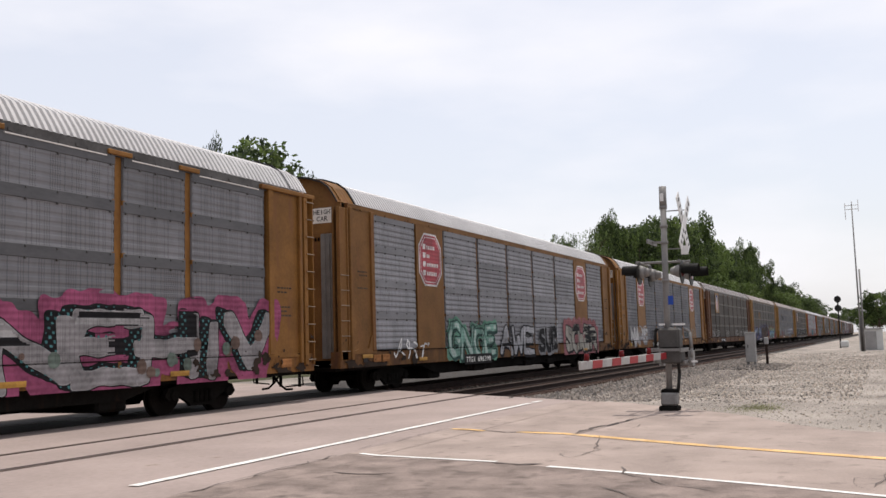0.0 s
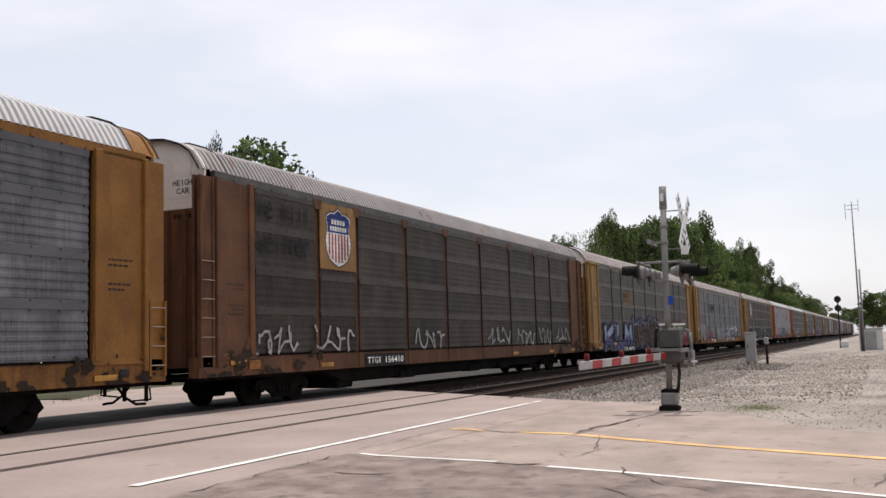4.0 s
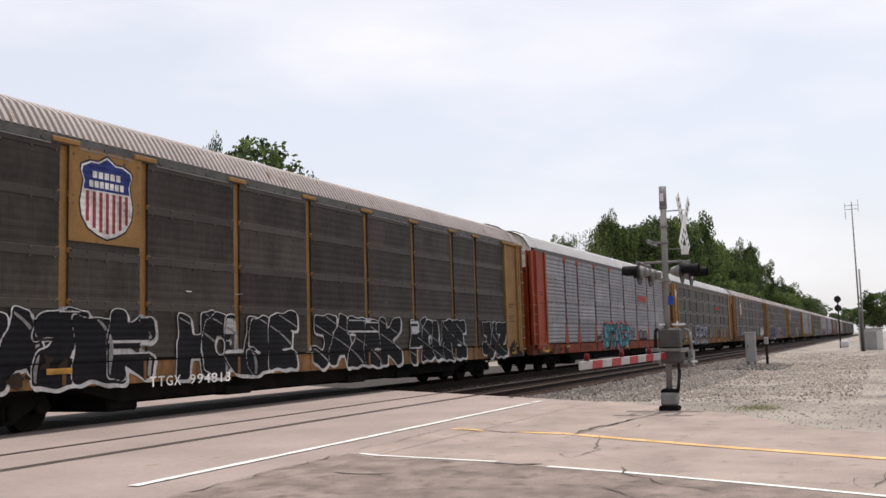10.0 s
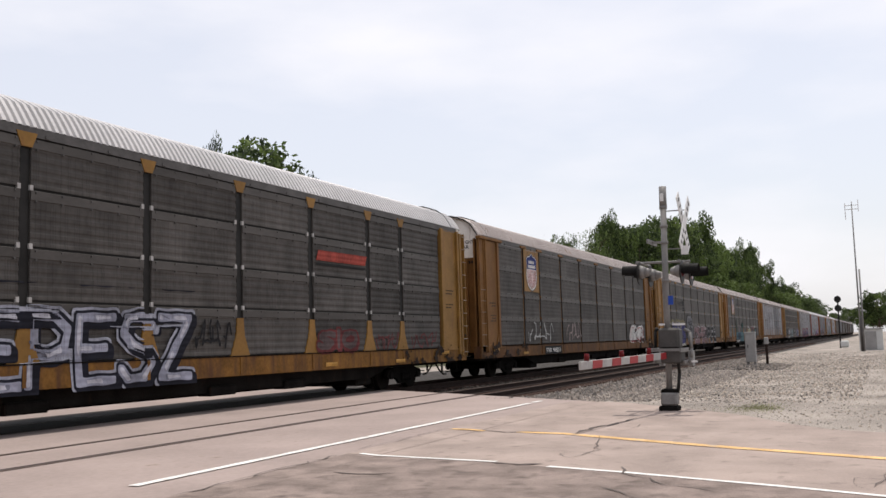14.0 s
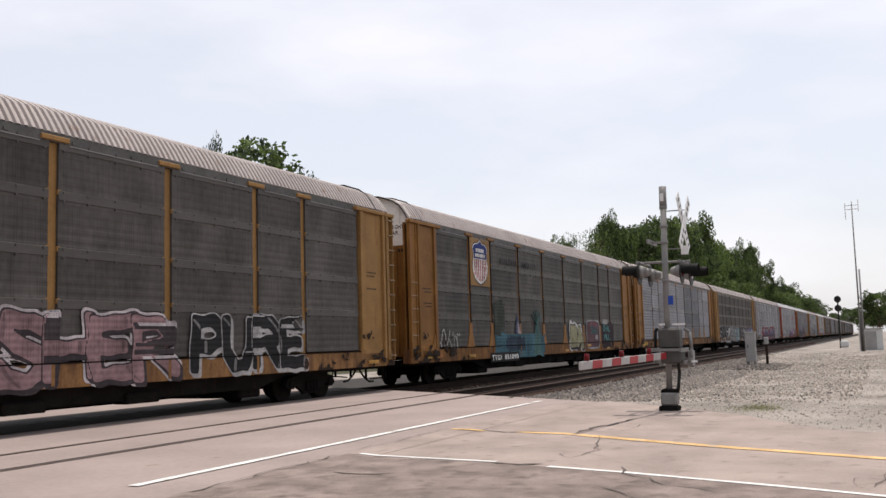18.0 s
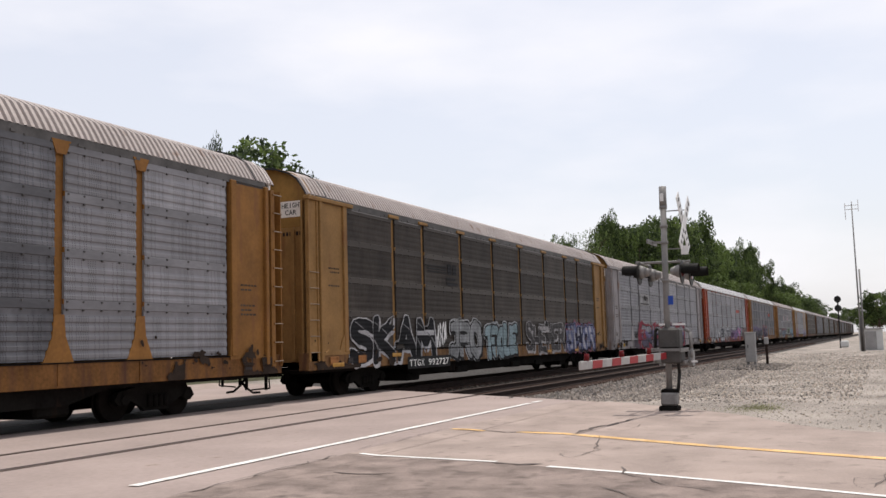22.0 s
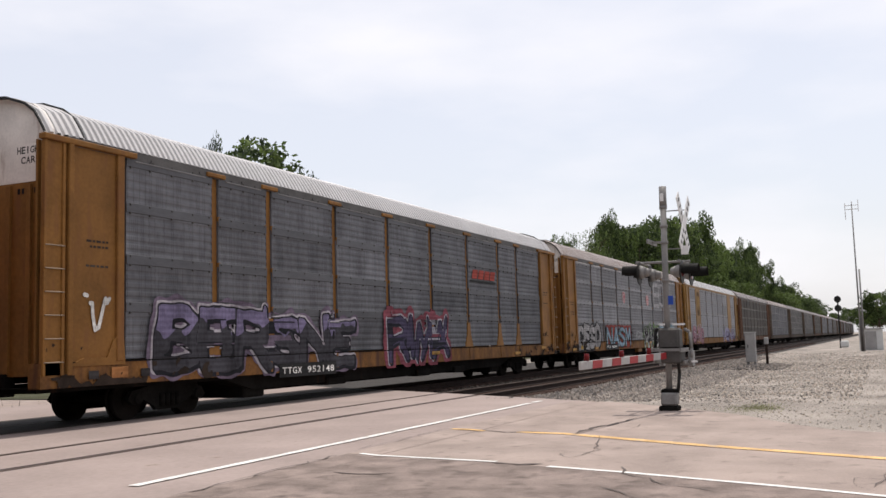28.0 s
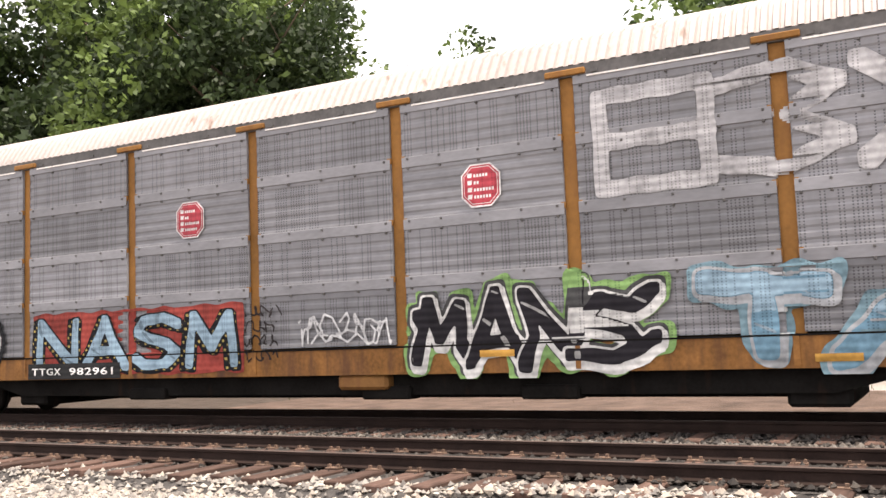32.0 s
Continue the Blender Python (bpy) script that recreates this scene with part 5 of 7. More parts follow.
def car_carrier(style, frame_mat, screen, roof, label, near=True, plates=(), end_top=WHITE_PAINT, eave=None, flared=False, joints=False, mixed=None, louvre=False, band=(1.0, 0.16), cap=None, plain=()):
    """style: capped, bracket or smooth uprights. plates: bays closed by smooth painted plates. band: tone and height of the rails. cap: paint of the roof ends. plain: unpunched sheets (bay, row)."""
    car = thing("car_carrier", label, "rail car", group="cars of the train")
    fk = frame_mat.name
    part("underframe", UNDER, None, car)
    part("side_sill", shared(("sill", fk), lambda: sill_mesh(SILLS.get(fk, frame_mat))), None, car)
    part("far_wall", shared(("farwall", fk), lambda: far_side_mesh(frame_mat)), None, car)
    if style == "smooth":
        cap = frame_mat
    part("roof", shared(("roof", roof.name), lambda: roof_mesh("roof", -13.0, 13.0, roof)), None, car)
    for s in (-1, 1):
        part("roof_end", shared(("roofend", (cap or roof).name, s), lambda: roof_end_mesh(cap or roof, s, bool(cap))), None, car)
        for x in (13.01, 13.83):
            part("roof_seam", shared(("seam", x * s), lambda: seam_mesh(x * s)), None, car, "black rubber seam over the roof")
    part("eave_rail", shared(("eave", style, fk), lambda: eave_mesh(-13.4, 13.4, eave or (frame_mat if style == "smooth" else EAVE_GREY))), None, car)
    if style == "capped":
        # white or aluminium strips paint the sunlit edge of the flange
        for x0, x1 in BAYS:
            part("eave_flange", shared(("slit", round(x1 - x0, 2), screen in (SCREEN_LIGHT, SCREEN_DULL)), lambda: slit_mesh(-(x1 - x0) / 2 + 0.33, (x1 - x0) / 2 - 0.33, WHITE_PAINT if screen in (SCREEN_LIGHT, SCREEN_DULL) else ALUMINIUM)), None, car, at=((x0 + x1) / 2, 0, 0))
    for s in (-1, 1):
        part("corner_panel", shared(("corner", fk, s), lambda: end_panel_mesh(frame_mat, s)), None, car)
        if s > 0 or frame_mat is PALE_GREY:
            part("ladder", shared(("ladder", fk, s, bool(cap)), lambda: ladder_mesh(frame_mat, s, bool(cap))), None, car)
        else:
            part("corner_plate", shared(("cornerplate", fk), lambda: corner_plate_mesh(frame_mat)), None, car)
        tagged(part("grime", shared(("grime", s, n_grime(car)), lambda: grime_mesh(s, n_grime(car))), None, car, "dark road grime splashed up over the wheels"), kind="stuff")
        if style == "capped":
            part("corner_header", shared(("header", fk, s), lambda: header_mesh(frame_mat, s)), None, car)
        part("end_door", shared(("end", fk, s), lambda: end_wall_mesh(frame_mat, False, s)), None, car)
        part("end_board", shared(("endtop", end_top.name, s), lambda: end_wall_mesh(end_top, True, s)), None, car)
        for y in (-0.95, -0.45, 0.02, 0.5, 0.98):
            part("end_rib", shared(("rib", fk), lambda: end_rib_mesh(frame_mat)), None, car, at=(s * 13.706, y, 0))
        if s < 0 and near:
            part("end_lettering", shared(("endtext", end_top.name), end_text_mesh), None, car, "black words on a pale patch of the end wall")
        part("coupler", COUPLER_R if s > 0 else COUPLER_L, None, car)
        truck = part("truck", FRAME_SIDE, None, car, at=(s * TRUCK_X, 0, 0))
        for dx in (-0.89, 0.89):
            part("wheelset", WHEELSET, None, truck, at=(dx, 0, 0.40))
    for x in POSTS:
        part("post", shared(("post", style, fk, flared, joints), lambda: post_mesh(style, frame_mat, flared, joints)), None, car, at=(x, 0, 0))
    for b, (x0, x1) in enumerate(BAYS):
        w = x1 - x0 - 0.22
        if b in plates:
            def plate():
                bm = bmesh.new()
                box(bm, -w / 2 - 0.1, w / 2 + 0.1, -CAR_W - 0.020, -CAR_W + 0.02, 1.17, 5.02, bevel=0.008)
                return mesh_of("smooth_plate", bm, frame_mat)
            part("smooth_plate", shared(("plate", fk, round(w, 2)), plate), None, car, at=((x0 + x1) / 2, 0, 0))
            continue
        sm = screen if not mixed or b not in mixed else mixed[b]
        for r in range(4):
            z0, z1 = ROWS[r], ROWS[r + 1]
            bare = (b, r) in plain
            me = shared(("panel", sm.name, round(w, 2), r, louvre, band, bare, joints), lambda: panel_mesh(w, z0, z1 - (0.075 if joints else 0), band_material(sm, 1.0) if bare else sm, relief=0.4 if sm in (SCREEN_DARK, SCREEN_BROWN) and not joints else 1.0, louvre=louvre, band=band_material(sm, band[0]), band_h=band[1]))
            part("side_panel", me, None, car, at=((x0 + x1) / 2, -CAR_W - 0.005 * (r % 2), z0))
    if joints:
        bm = bmesh.new()
        box(bm, -12.0, 12.0, -CAR_W + 0.03, -CAR_W + 0.06, 1.18, 5.0)
        part("inner_backing", bm, BLACK_PAINT, car)
    return car


CARS = {}
# the last rows of cars far off show only their bodies, so they repeat three paint schemes
CARS[-1] = car_carrier("capped", TAN, SCREEN_DULL, ROOF_WHITE, "tan car carrier with pale screens and large pink-edged graffiti", band=(0.55, 0.21))
CARS[0] = car_carrier("smooth", TAN_BROWN, SCREEN_LIGHT, ROOF_WHITE, "brown-tan car carrier with red octagon heralds and green graffiti", plates=(1, 7), end_top=TAN_BROWN, louvre=True, band=(0.75, 0.20))
CARS[1] = car_carrier("smooth", TAN, SCREEN_MID, ROOF_WHITE, "tan car carrier with red octagon heralds and dull screens", plates=(1, 7), end_top=TAN, flared=True, louvre=True, band=(0.8, 0.18))
CARS[2] = car_carrier("bracket", RUST_BROWN, SCREEN_BROWN, ROOF_GREY, "dirty brown car carrier with rusty screens", end_top=WHITE_PAINT, band=(1.15, 0.16))
CARS[3] = car_carrier("capped", TAN_PALE, SCREEN_DARK, ROOF_PALE, "tan car carrier with dark screens and blue block graffiti", band=(1.05, 0.16))
CARS[4] = car_carrier("bracket", YELLOW_TAN, SCREEN_MID, ROOF_PALE, "yellow-tan car carrier with grey screens and outlined graffiti", end_top=YELLOW_TAN, band=(0.72, 0.20), cap=YELLOW_TAN)
CARS[5] = car_carrier("capped", TAN_PALE, SCREEN_BROWN, ROOF_PALE, "tan car carrier with dark screens and black bubble graffiti", band=(1.15, 0.16))
CARS[6] = car_carrier("bracket", ORANGE, SCREEN_LIGHT, ROOF_WHITE, "orange car carrier with silver screens and teal graffiti", end_top=WHITE_PAINT, flared=True, band=(0.85, 0.18), louvre=True)
CARS[7] = car_carrier("bracket", YELLOW_TAN, SCREEN_DARK, ROOF_WHITE, "yellow-tan car carrier with dark grey slatted screens", joints=True, flared=True)
CARS[8] = car_carrier("capped", TAN_BROWN, SCREEN_DARK, ROOF_PALE, "brown-tan car carrier with dark screens and small white tags", band=(1.1, 0.16))
CARS[9] = car_carrier("capped", TAN_PALE, SCREEN_DARK, ROOF_PALE, "tan car carrier with dark screens and violet graffiti letters", band=(1.1, 0.16))
CARS[10] = car_carrier("capped", TAN, SCREEN_DARK, ROOF_PALE, "tan car carrier with a shield herald and a blue mural", flared=True, band=(1.04, 0.17))
CARS[11] = car_carrier("bracket", TAN, SCREEN_LIGHT, ROOF_PALE, "tan car carrier with clean galvanised screens", end_top=WHITE_PAINT, flared=True, mixed={6: SCREEN_MID, 5: SCREEN_MID}, louvre=True, band=(0.85, 0.16))
CARS[12] = car_carrier("capped", TAN_PALE, SCREEN_BROWN, ROOF_PALE, "tan car carrier with dark screens and black and white graffiti", end_top=YELLOW_TAN, band=(1.15, 0.16))
CARS[13] = car_carrier("capped", PALE_GREY, SCREEN_LIGHT, ROOF_PALE, "pale grey car carrier with red and violet graffiti", flared=True, end_top=YELLOW_TAN, band=(0.8, 0.20))
CARS[14] = car_carrier("capped", ORANGE, SCREEN_LIGHT, ROOF_WHITE, "orange car carrier with silver screens and pink and black graffiti", band=(0.85, 0.18), louvre=True)
CARS[15] = car_carrier("capped", TAN, SCREEN_MID, ROOF_WHITE, "tan car carrier with grey screens and dark outlined graffiti", flared=True, band=(0.8, 0.18))
CARS[16] = car_carrier("capped", TAN, SCREEN_DULL, ROOF_PALE, "tan car carrier with pale screens and bright graffiti along its foot", band=(1.16, 0.165), plain=((3, 2), (5, 2)))
CARS[17] = car_carrier("smooth", YELLOW_TAN, SCREEN_LIGHT, ROOF_WHITE, "yellow-tan car carrier with louvred screens and pink graffiti", plates=(1, 7), end_top=YELLOW_TAN, louvre=True, band=(0.85, 0.18))

WHITE, BLACK, SILVER = (0.62, 0.61, 0.60), (0.012, 0.012, 0.014), (0.34, 0.34, 0.36)
TEAL = (0.035, 0.145, 0.18)

c = CARS[-1]
graffiti(c, "VNEHIV", 2.7, 12.2, 0.72, 2.0, (0.25, 0.235, 0.24), (0.34, 0.33, 0.33), None, (0.25, 0.05, 0.115), None, 3, "silver letters edged in black on a pink cloud", fat=0.115, edge=0.014, gap=0.16, spray=0.36, wild=1.4, cast=(-0.28, 0.06), dots=(0.05, 0.17, 0.18), dark=(0.012, 0.011, 0.013), grid=0.028)
bm = bmesh.new()
rnd = random.Random(37)
for k in range(16):
    x, z, w = rnd.uniform(3.2, 11.8), rnd.uniform(0.82, 1.5), rnd.uniform(0.10, 0.34)
    blob(bm, x, x + w, z, z + w * rnd.uniform(0.8, 1.3), FRONT - 0.019 - 0.0004 * k, k % 3 == 0, 38 + k, 0.1, 20, p=0.9)
tagged(part("spot_pattern", bm, [paint((0.115, 0.075, 0.060)), paint((0.10, 0.13, 0.11))], c, "brown and green spots sprayed over the letters"), kind="stuff")
graffiti(c, "SOL", -7.0, -1.0, 0.8, 2.0, SILVER, BLACK, None, None, None, 33)
c = CARS[0]
bm = bmesh.new()
box(bm, -13.74, -13.712, -1.38, -0.86, 1.0, 4.32, bevel=0.01)
for y in (-1.26, -1.12, -0.98):
    box(bm, -13.765, -13.738, y - 0.03, y + 0.03, 1.02, 4.30)
part("end_leaf", bm, ALUMINIUM, c, "bare grey metal leaf of the end door")
bm = bmesh.new()
box(bm, -13.74, -13.712, -1.38, -0.98, 1.0, 4.32, bevel=0.01)
for y in (-1.28, -1.10):
    box(bm, -13.765, -13.738, y - 0.03, y + 0.03, 1.02, 4.30)
part("end_leaf", bm, PALE_GREY, CARS[1], "pale painted leaf of the end door")
for x in (-8.3, 8.3):
    octagon_sign(c, x, 3.95, 1.66, 1.66)
graffiti(c, "GNOE", -7.2, -2.9, 0.80, 1.95, (0.17, 0.33, 0.27), (0.03, 0.07, 0.06), None, (0.10, 0.24, 0.17), (0.33, 0.42, 0.38), 5, "pale green bubble letters")
graffiti(c, "AWE", -2.5, 1.3, 0.80, 1.85, SILVER, BLACK, None, None, None, 6, fat=0.087)
graffiti(c, "SUB", 1.9, 4.4, 0.85, 1.9, BLACK, (0.22, 0.22, 0.23), None, None, None, 7, "black letters")
graffiti(c, "SOWER", 5.5, 10.6, 0.78, 1.95, (0.34, 0.32, 0.28), BLACK, None, (0.25, 0.09, 0.10), None, 8, "pale letters outlined in black over pink", fat=0.12, edge=0.055, gap=0.04, spray=0.34, wild=1.3)
number(c, "TTGX 696398", -5.75, -3.55, 0.66, 0.86)
tag(c, -11.0, -8.6, 0.85, 1.5, WHITE, 11, 0.05)
tag(c, 11.0, 12.0, 1.3, 1.9, (0.08, 0.08, 0.10), 12)
c = CARS[1]
for x in (-8.3, 8.3):
    octagon_sign(c, x, 4.03, 1.66, 1.68)
graffiti(c, "NAPS", -11.4, -7.2, 0.95, 1.95, (0.50, 0.49, 0.49), (0.28, 0.27, 0.28), None, None, None, 9, "faded white letters")
graffiti(c, "WEB", -1.15, 1.4, 1.15, 1.95, (0.24, 0.24, 0.25), BLACK, None, None, None, 14, fat=0.073)
graffiti(c, "WAX", 2.0, 4.0, 1.15, 1.95, (0.16, 0.17, 0.19), BLACK, None, None, None, 15, fat=0.073)
tag(c, 4.7, 7.2, 1.2, 1.9, (0.05, 0.08, 0.08), 16, 0.06)
tag(c, -3.8, -1.8, 1.25, 1.8, BLACK, 17, 0.05)
tag(c, 7.5, 9.0, 1.3, 2.0, (0.30, 0.25, 0.20), 18, 0.06)
tag(c, -6.4, -5.0, 1.25, 1.9, BLACK, 19, 0.05)
number(c, "TTGX 692819", -5.8, -3.65, 0.80, 1.0)
c = CARS[2]
shield_sign(c, -8.3, 4.15, 1.25, 1.45)
number(c, "We will", -11.9, -9.75, 4.30, 4.72, color=(0.02, 0.02, 0.02), plate=None)
number(c, "deliver", -11.9, -9.75, 3.50, 3.92, color=(0.02, 0.02, 0.02), plate=None)
for x0, x1, s in ((-12, -10.3, 21), (-9.6, -7.6, 22), (-3.9, -1.8, 23), (2.0, 4.2, 24), (5.0, 7.0, 25), (7.6, 9.2, 26), (9.8, 11.8, 27)):
    tag(c, x0, x1, 1.15, 1.85, (0.30, 0.29, 0.28), s, 0.06, 5)
number(c, "TTGX 156410", -6.9, -4.8, 0.82, 1.02)
c = CARS[3]
graffiti(c, "KILM", -11.2, -5.3, 0.74, 2.02, (0.060, 0.065, 0.19), (0.40, 0.41, 0.44), None, (0.055, 0.040, 0.10), None, 31, "blue and pale block letters", fat=0.13, wild=0.2, top=(0.21, 0.27, 0.38), edge=0.016, cast=(-0.17, 0.05), dark=(0.022, 0.020, 0.035), gap=0.14, spray=0.20)
graffiti(c, "STAKE", -4.9, 1.9, 0.80, 2.20, (0.030, 0.022, 0.022), BLACK, (0.26, 0.24, 0.26), (0.026, 0.030, 0.085), (0.085, 0.048, 0.034), 32, "dark brown letters edged in white on blue", fat=0.15, edge=0.03, gap=0.05, wild=1.4, spray=0.26, spikes=9)
tag(c, -2.7, -1.95, 2.02, 2.22, (0.45, 0.44, 0.46), 36, 0.03, 5)
tag(c, 3.1, 3.9, 0.85, 1.08, (0.42, 0.40, 0.42), 37, 0.03, 4)
for x0, x1, z1, p, seed in ((2.6, 4.9, 1.85, 0.8, 38), (8.6, 11.9, 1.45, 0.6, 39)):
    bm = bmesh.new()
    blob(bm, x0, x1, 0.72, z1, FRONT + 0.002, 0, seed, 0.55, p=p)
    part("sprayed_cloud", bm, paint((0.17, 0.022, 0.032)), c, "ragged red sprayed cloud")
graffiti(c, "AWKS", 3.9, 9.7, 0.82, 2.15, (0.20, 0.33, 0.38), (0.010, 0.014, 0.020), (0.13, 0.15, 0.06), (0.15, 0.024, 0.032), None, 34, "pale blue and green spiky letters on a red cloud", spray=0.16, fat=0.12, edge=0.028, gap=0.06, wild=1.3, top=(0.085, 0.19, 0.34), tip=(0.27, 0.33, 0.17), spikes=12)
tag(c, 10.0, 11.0, 1.35, 1.75, (0.40, 0.25, 0.29), 35, 0.03, 5)
number(c, "TTGX 965000", -7.35, -5.1, 0.66, 0.86)
bars_logo(c, [(-6.75, -6.32, 3.40, 3.52), (-6.75, -6.62, 3.40, 3.85), (-6.75, -6.32, 3.74, 3.85), (-6.2, -5.72, 3.40, 3.52), (-6.2, -5.72, 3.57, 3.68), (-6.2, -5.72, 3.74, 3.85), (-6.2, -6.07, 3.6, 3.8), (-5.85, -5.72, 3.45, 3.66), (-5.6, -5.4, 3.40, 3.85), (-5.3, -5.1, 3.40, 3.85), (-5.45, -5.25, 3.57, 3.69), (-6.78, -5.05, 3.18, 3.28)], (0.20, 0.105, 0.035), "faded orange block mark with a bar below")
c = CARS[4]
graffiti(c, "RUB", -11.9, -9.4, 1.2, 2.15, (0.20, 0.20, 0.21), (0.36, 0.36, 0.38), BLACK, (0.22, 0.22, 0.23), None, 41, "silver bubble piece", fat=0.16, gap=0.10, edge=0.022)
graffiti(c, "FICK", -9.0, -5.5, 0.95, 1.65, (0.20, 0.17, 0.17), (0.22, 0.05, 0.06), None, None, None, 42, "red outlined letters", fat=0.064)
graffiti(c, "OBERG", -3.9, 0.3, 1.0, 2.0, (0.28, 0.28, 0.28), (0.16, 0.16, 0.17), None, None, None, 43, fat=0.082)
graffiti(c, "ENT5", 1.6, 6.6, 0.90, 2.05, (0.50, 0.50, 0.52), BLACK, (0.30, 0.33, 0.38), None, (0.12, 0.16, 0.26), 44, "white letters filled with blue")
tag(c, 6.9, 8.0, 1.6, 2.3, WHITE, 45, 0.05)
tag(c, 8.1, 8.8, 1.6, 2.1, WHITE, 46, 0.05)
tag(c, 10.2, 11.6, 1.4, 2.0, (0.25, 0.06, 0.08), 47, 0.06)
tag(c, -13.4, -12.2, 1.6, 2.2, (0.45, 0.40, 0.36), 48, 0.05)
number(c, "TTGX 716026", -6.85, -4.85, 0.82, 1.04, plate=None)
bars_logo(c, [(-6.5, -6.42, 3.22, 3.92), (-4.98, -4.9, 3.22, 3.92), (-6.25, -5.85, 3.42, 3.52), (-6.25, -5.85, 3.68, 3.78), (-6.25, -6.13, 3.42, 3.78), (-5.78, -5.45, 3.42, 3.50), (-5.78, -5.45, 3.56, 3.64), (-5.78, -5.45, 3.70, 3.78), (-5.36, -5.24, 3.42, 3.78), (-5.20, -5.06, 3.42, 3.78)], BLACK, "black boxed block mark")
c = CARS[5]
shield_sign(c, -8.3, 4.15, 1.30, 1.45)
for txt, x0, x1, s in (("JAZEK", -11.7, -7.0, 51), ("HOUSE", -6.4, -2.1, 52), ("JAZEK", -1.5, 3.4, 53), ("HOUSE", 4.0, 8.2, 54), ("JAZ", 9.6, 12.1, 55)):
    graffiti(c, txt, x0, x1, 0.80, 2.05, (0.010, 0.010, 0.012), (0.52, 0.51, 0.50), None, None, None, s, "fat black bubble letters edged in white", fat=0.165, gap=0.02, edge=0.024, grid=0.026, wild=0.9)
number(c, "TTGX 994813", -7.2, -4.7, 0.64, 0.86, plate=None)
c = CARS[6]
graffiti(c, "STACS", -3.2, 2.3, 0.85, 2.05, TEAL, (0.012, 0.02, 0.03), None, (0.40, 0.12, 0.13), (0.07, 0.27, 0.30), 61, "teal letters on a pink cloud", fat=0.136)
graffiti(c, "SOO", 4.7, 6.6, 1.3, 1.7, (0.14, 0.14, 0.15), BLACK, None, None, None, 62, fat=0.055)
tag(c, 2.7, 3.6, 1.2, 1.9, (0.05, 0.05, 0.06), 63, 0.05)
tag(c, -4.4, -3.6, 1.25, 1.55, BLACK, 64, 0.05)
bars_logo(c, [(4.75, 5.2, 3.50, 3.76), (5.32, 5.77, 3.50, 3.76), (5.9, 6.35, 3.50, 3.76), (6.48, 6.95, 3.50, 3.76), (4.6, 7.0, 3.40, 3.44)], (0.36, 0.05, 0.03), "slanted red company mark", 0.4)
number(c, "BN 301946", -7.0, -5.4, 0.86, 1.04, color=(0.10, 0.03, 0.02), plate=None)
c = CARS[7]
graffiti(c, "UEPESZ", -6.5, -0.2, 0.74, 2.05, (0.28, 0.29, 0.37), (0.012, 0.013, 0.022), (0.28, 0.29, 0.35), None, (0.40, 0.40, 0.46), 71, "lavender block letters outlined in black", fat=0.062, wild=0.15, edge=0.05, gap=0.26, cast=(0.10, -0.08), grid=0.026)
graffiti(c, "SIO", 4.6, 6.6, 1.25, 1.75, (0.10, 0.07, 0.07), (0.14, 0.03, 0.03), None, None, None, 72, fat=0.055)
tag(c, -0.1, 1.1, 1.3, 1.95, BLACK, 73, 0.05)
tag(c, 7.6, 9.0, 1.2, 1.7, (0.13, 0.04, 0.04), 74, 0.05)
tag(c, 9.8, 11.6, 1.2, 1.7, (0.13, 0.04, 0.04), 75, 0.05)
tag(c, -9.1, -7.6, 1.2, 2.0, (0.42, 0.42, 0.42), 76, 0.06)
tag(c, -13.2, -12.3, 3.9, 4.6, (0.62, 0.60, 0.56), 77, 0.06)
tag(c, -13.2, -12.3, 2.1, 2.4, (0.72, 0.70, 0.66), 78, 0.07)
bars_logo(c, [(4.6, 7.1, 3.50, 3.76)], (0.30, 0.045, 0.03), "slanted red company mark", 0.4)
bars_logo(c, [(4.6, 7.1, 3.38, 3.44)], (0.02, 0.02, 0.02), "black bar under the mark", 0.4)
number(c, "TTGX 155247", -8.2, -6.4, 0.84, 1.02)
c = CARS[8]
shield_sign(c, -8.3, 4.1, 1.25, 1.45)
graffiti(c, "SKR", 8.0, 11.2, 1.2, 1.9, (0.55, 0.54, 0.52), (0.28, 0.04, 0.04), None, (0.55, 0.54, 0.52), None, 81, "small red and white piece", fat=0.082)
tag(c, -9.0, -5.8, 1.2, 2.1, (0.36, 0.36, 0.35), 82, 0.05)
tag(c, -3.9, -1.6, 1.2, 2.1, (0.32, 0.25, 0.24), 83, 0.05)
number(c, "TTGX 965211", -6.9, -4.9, 0.82, 1.02)
c = CARS[9]
graffiti(c, "LUKAS", -11.7, -4.6, 0.82, 2.2, (0.045, 0.045, 0.155), (0.012, 0.012, 0.035), (0.30, 0.30, 0.36), (0.16, 0.145, 0.085), None, 91, "violet block letters edged in white", fat=0.15, wild=0.35, gap=0.14, spray=0.30)
bm = bmesh.new()
blob(bm, -3.90, -1.40, 0.70, 2.90, FRONT, 0, 92, 0.10, p=0.75)
blob(bm, -3.82, -1.48, 0.76, 2.82, FRONT - 0.002, 1, 92, 0.08, p=0.75)
blob(bm, -3.72, -1.58, 0.86, 2.72, FRONT - 0.004, 2, 92, 0.08, p=0.75)
for x, z, w, h in ((-3.05, 1.75, 0.62, 0.55), (-2.28, 1.75, 0.58, 0.55), (-2.50, 1.42, 0.30, 0.30), (-3.55, 2.30, 0.9, 0.10), (-2.6, 2.38, 0.8, 0.08)):
    blob(bm, x, x + w, z, z + h, FRONT - 0.006, 0, 93, 0.1, 20, p=0.8)
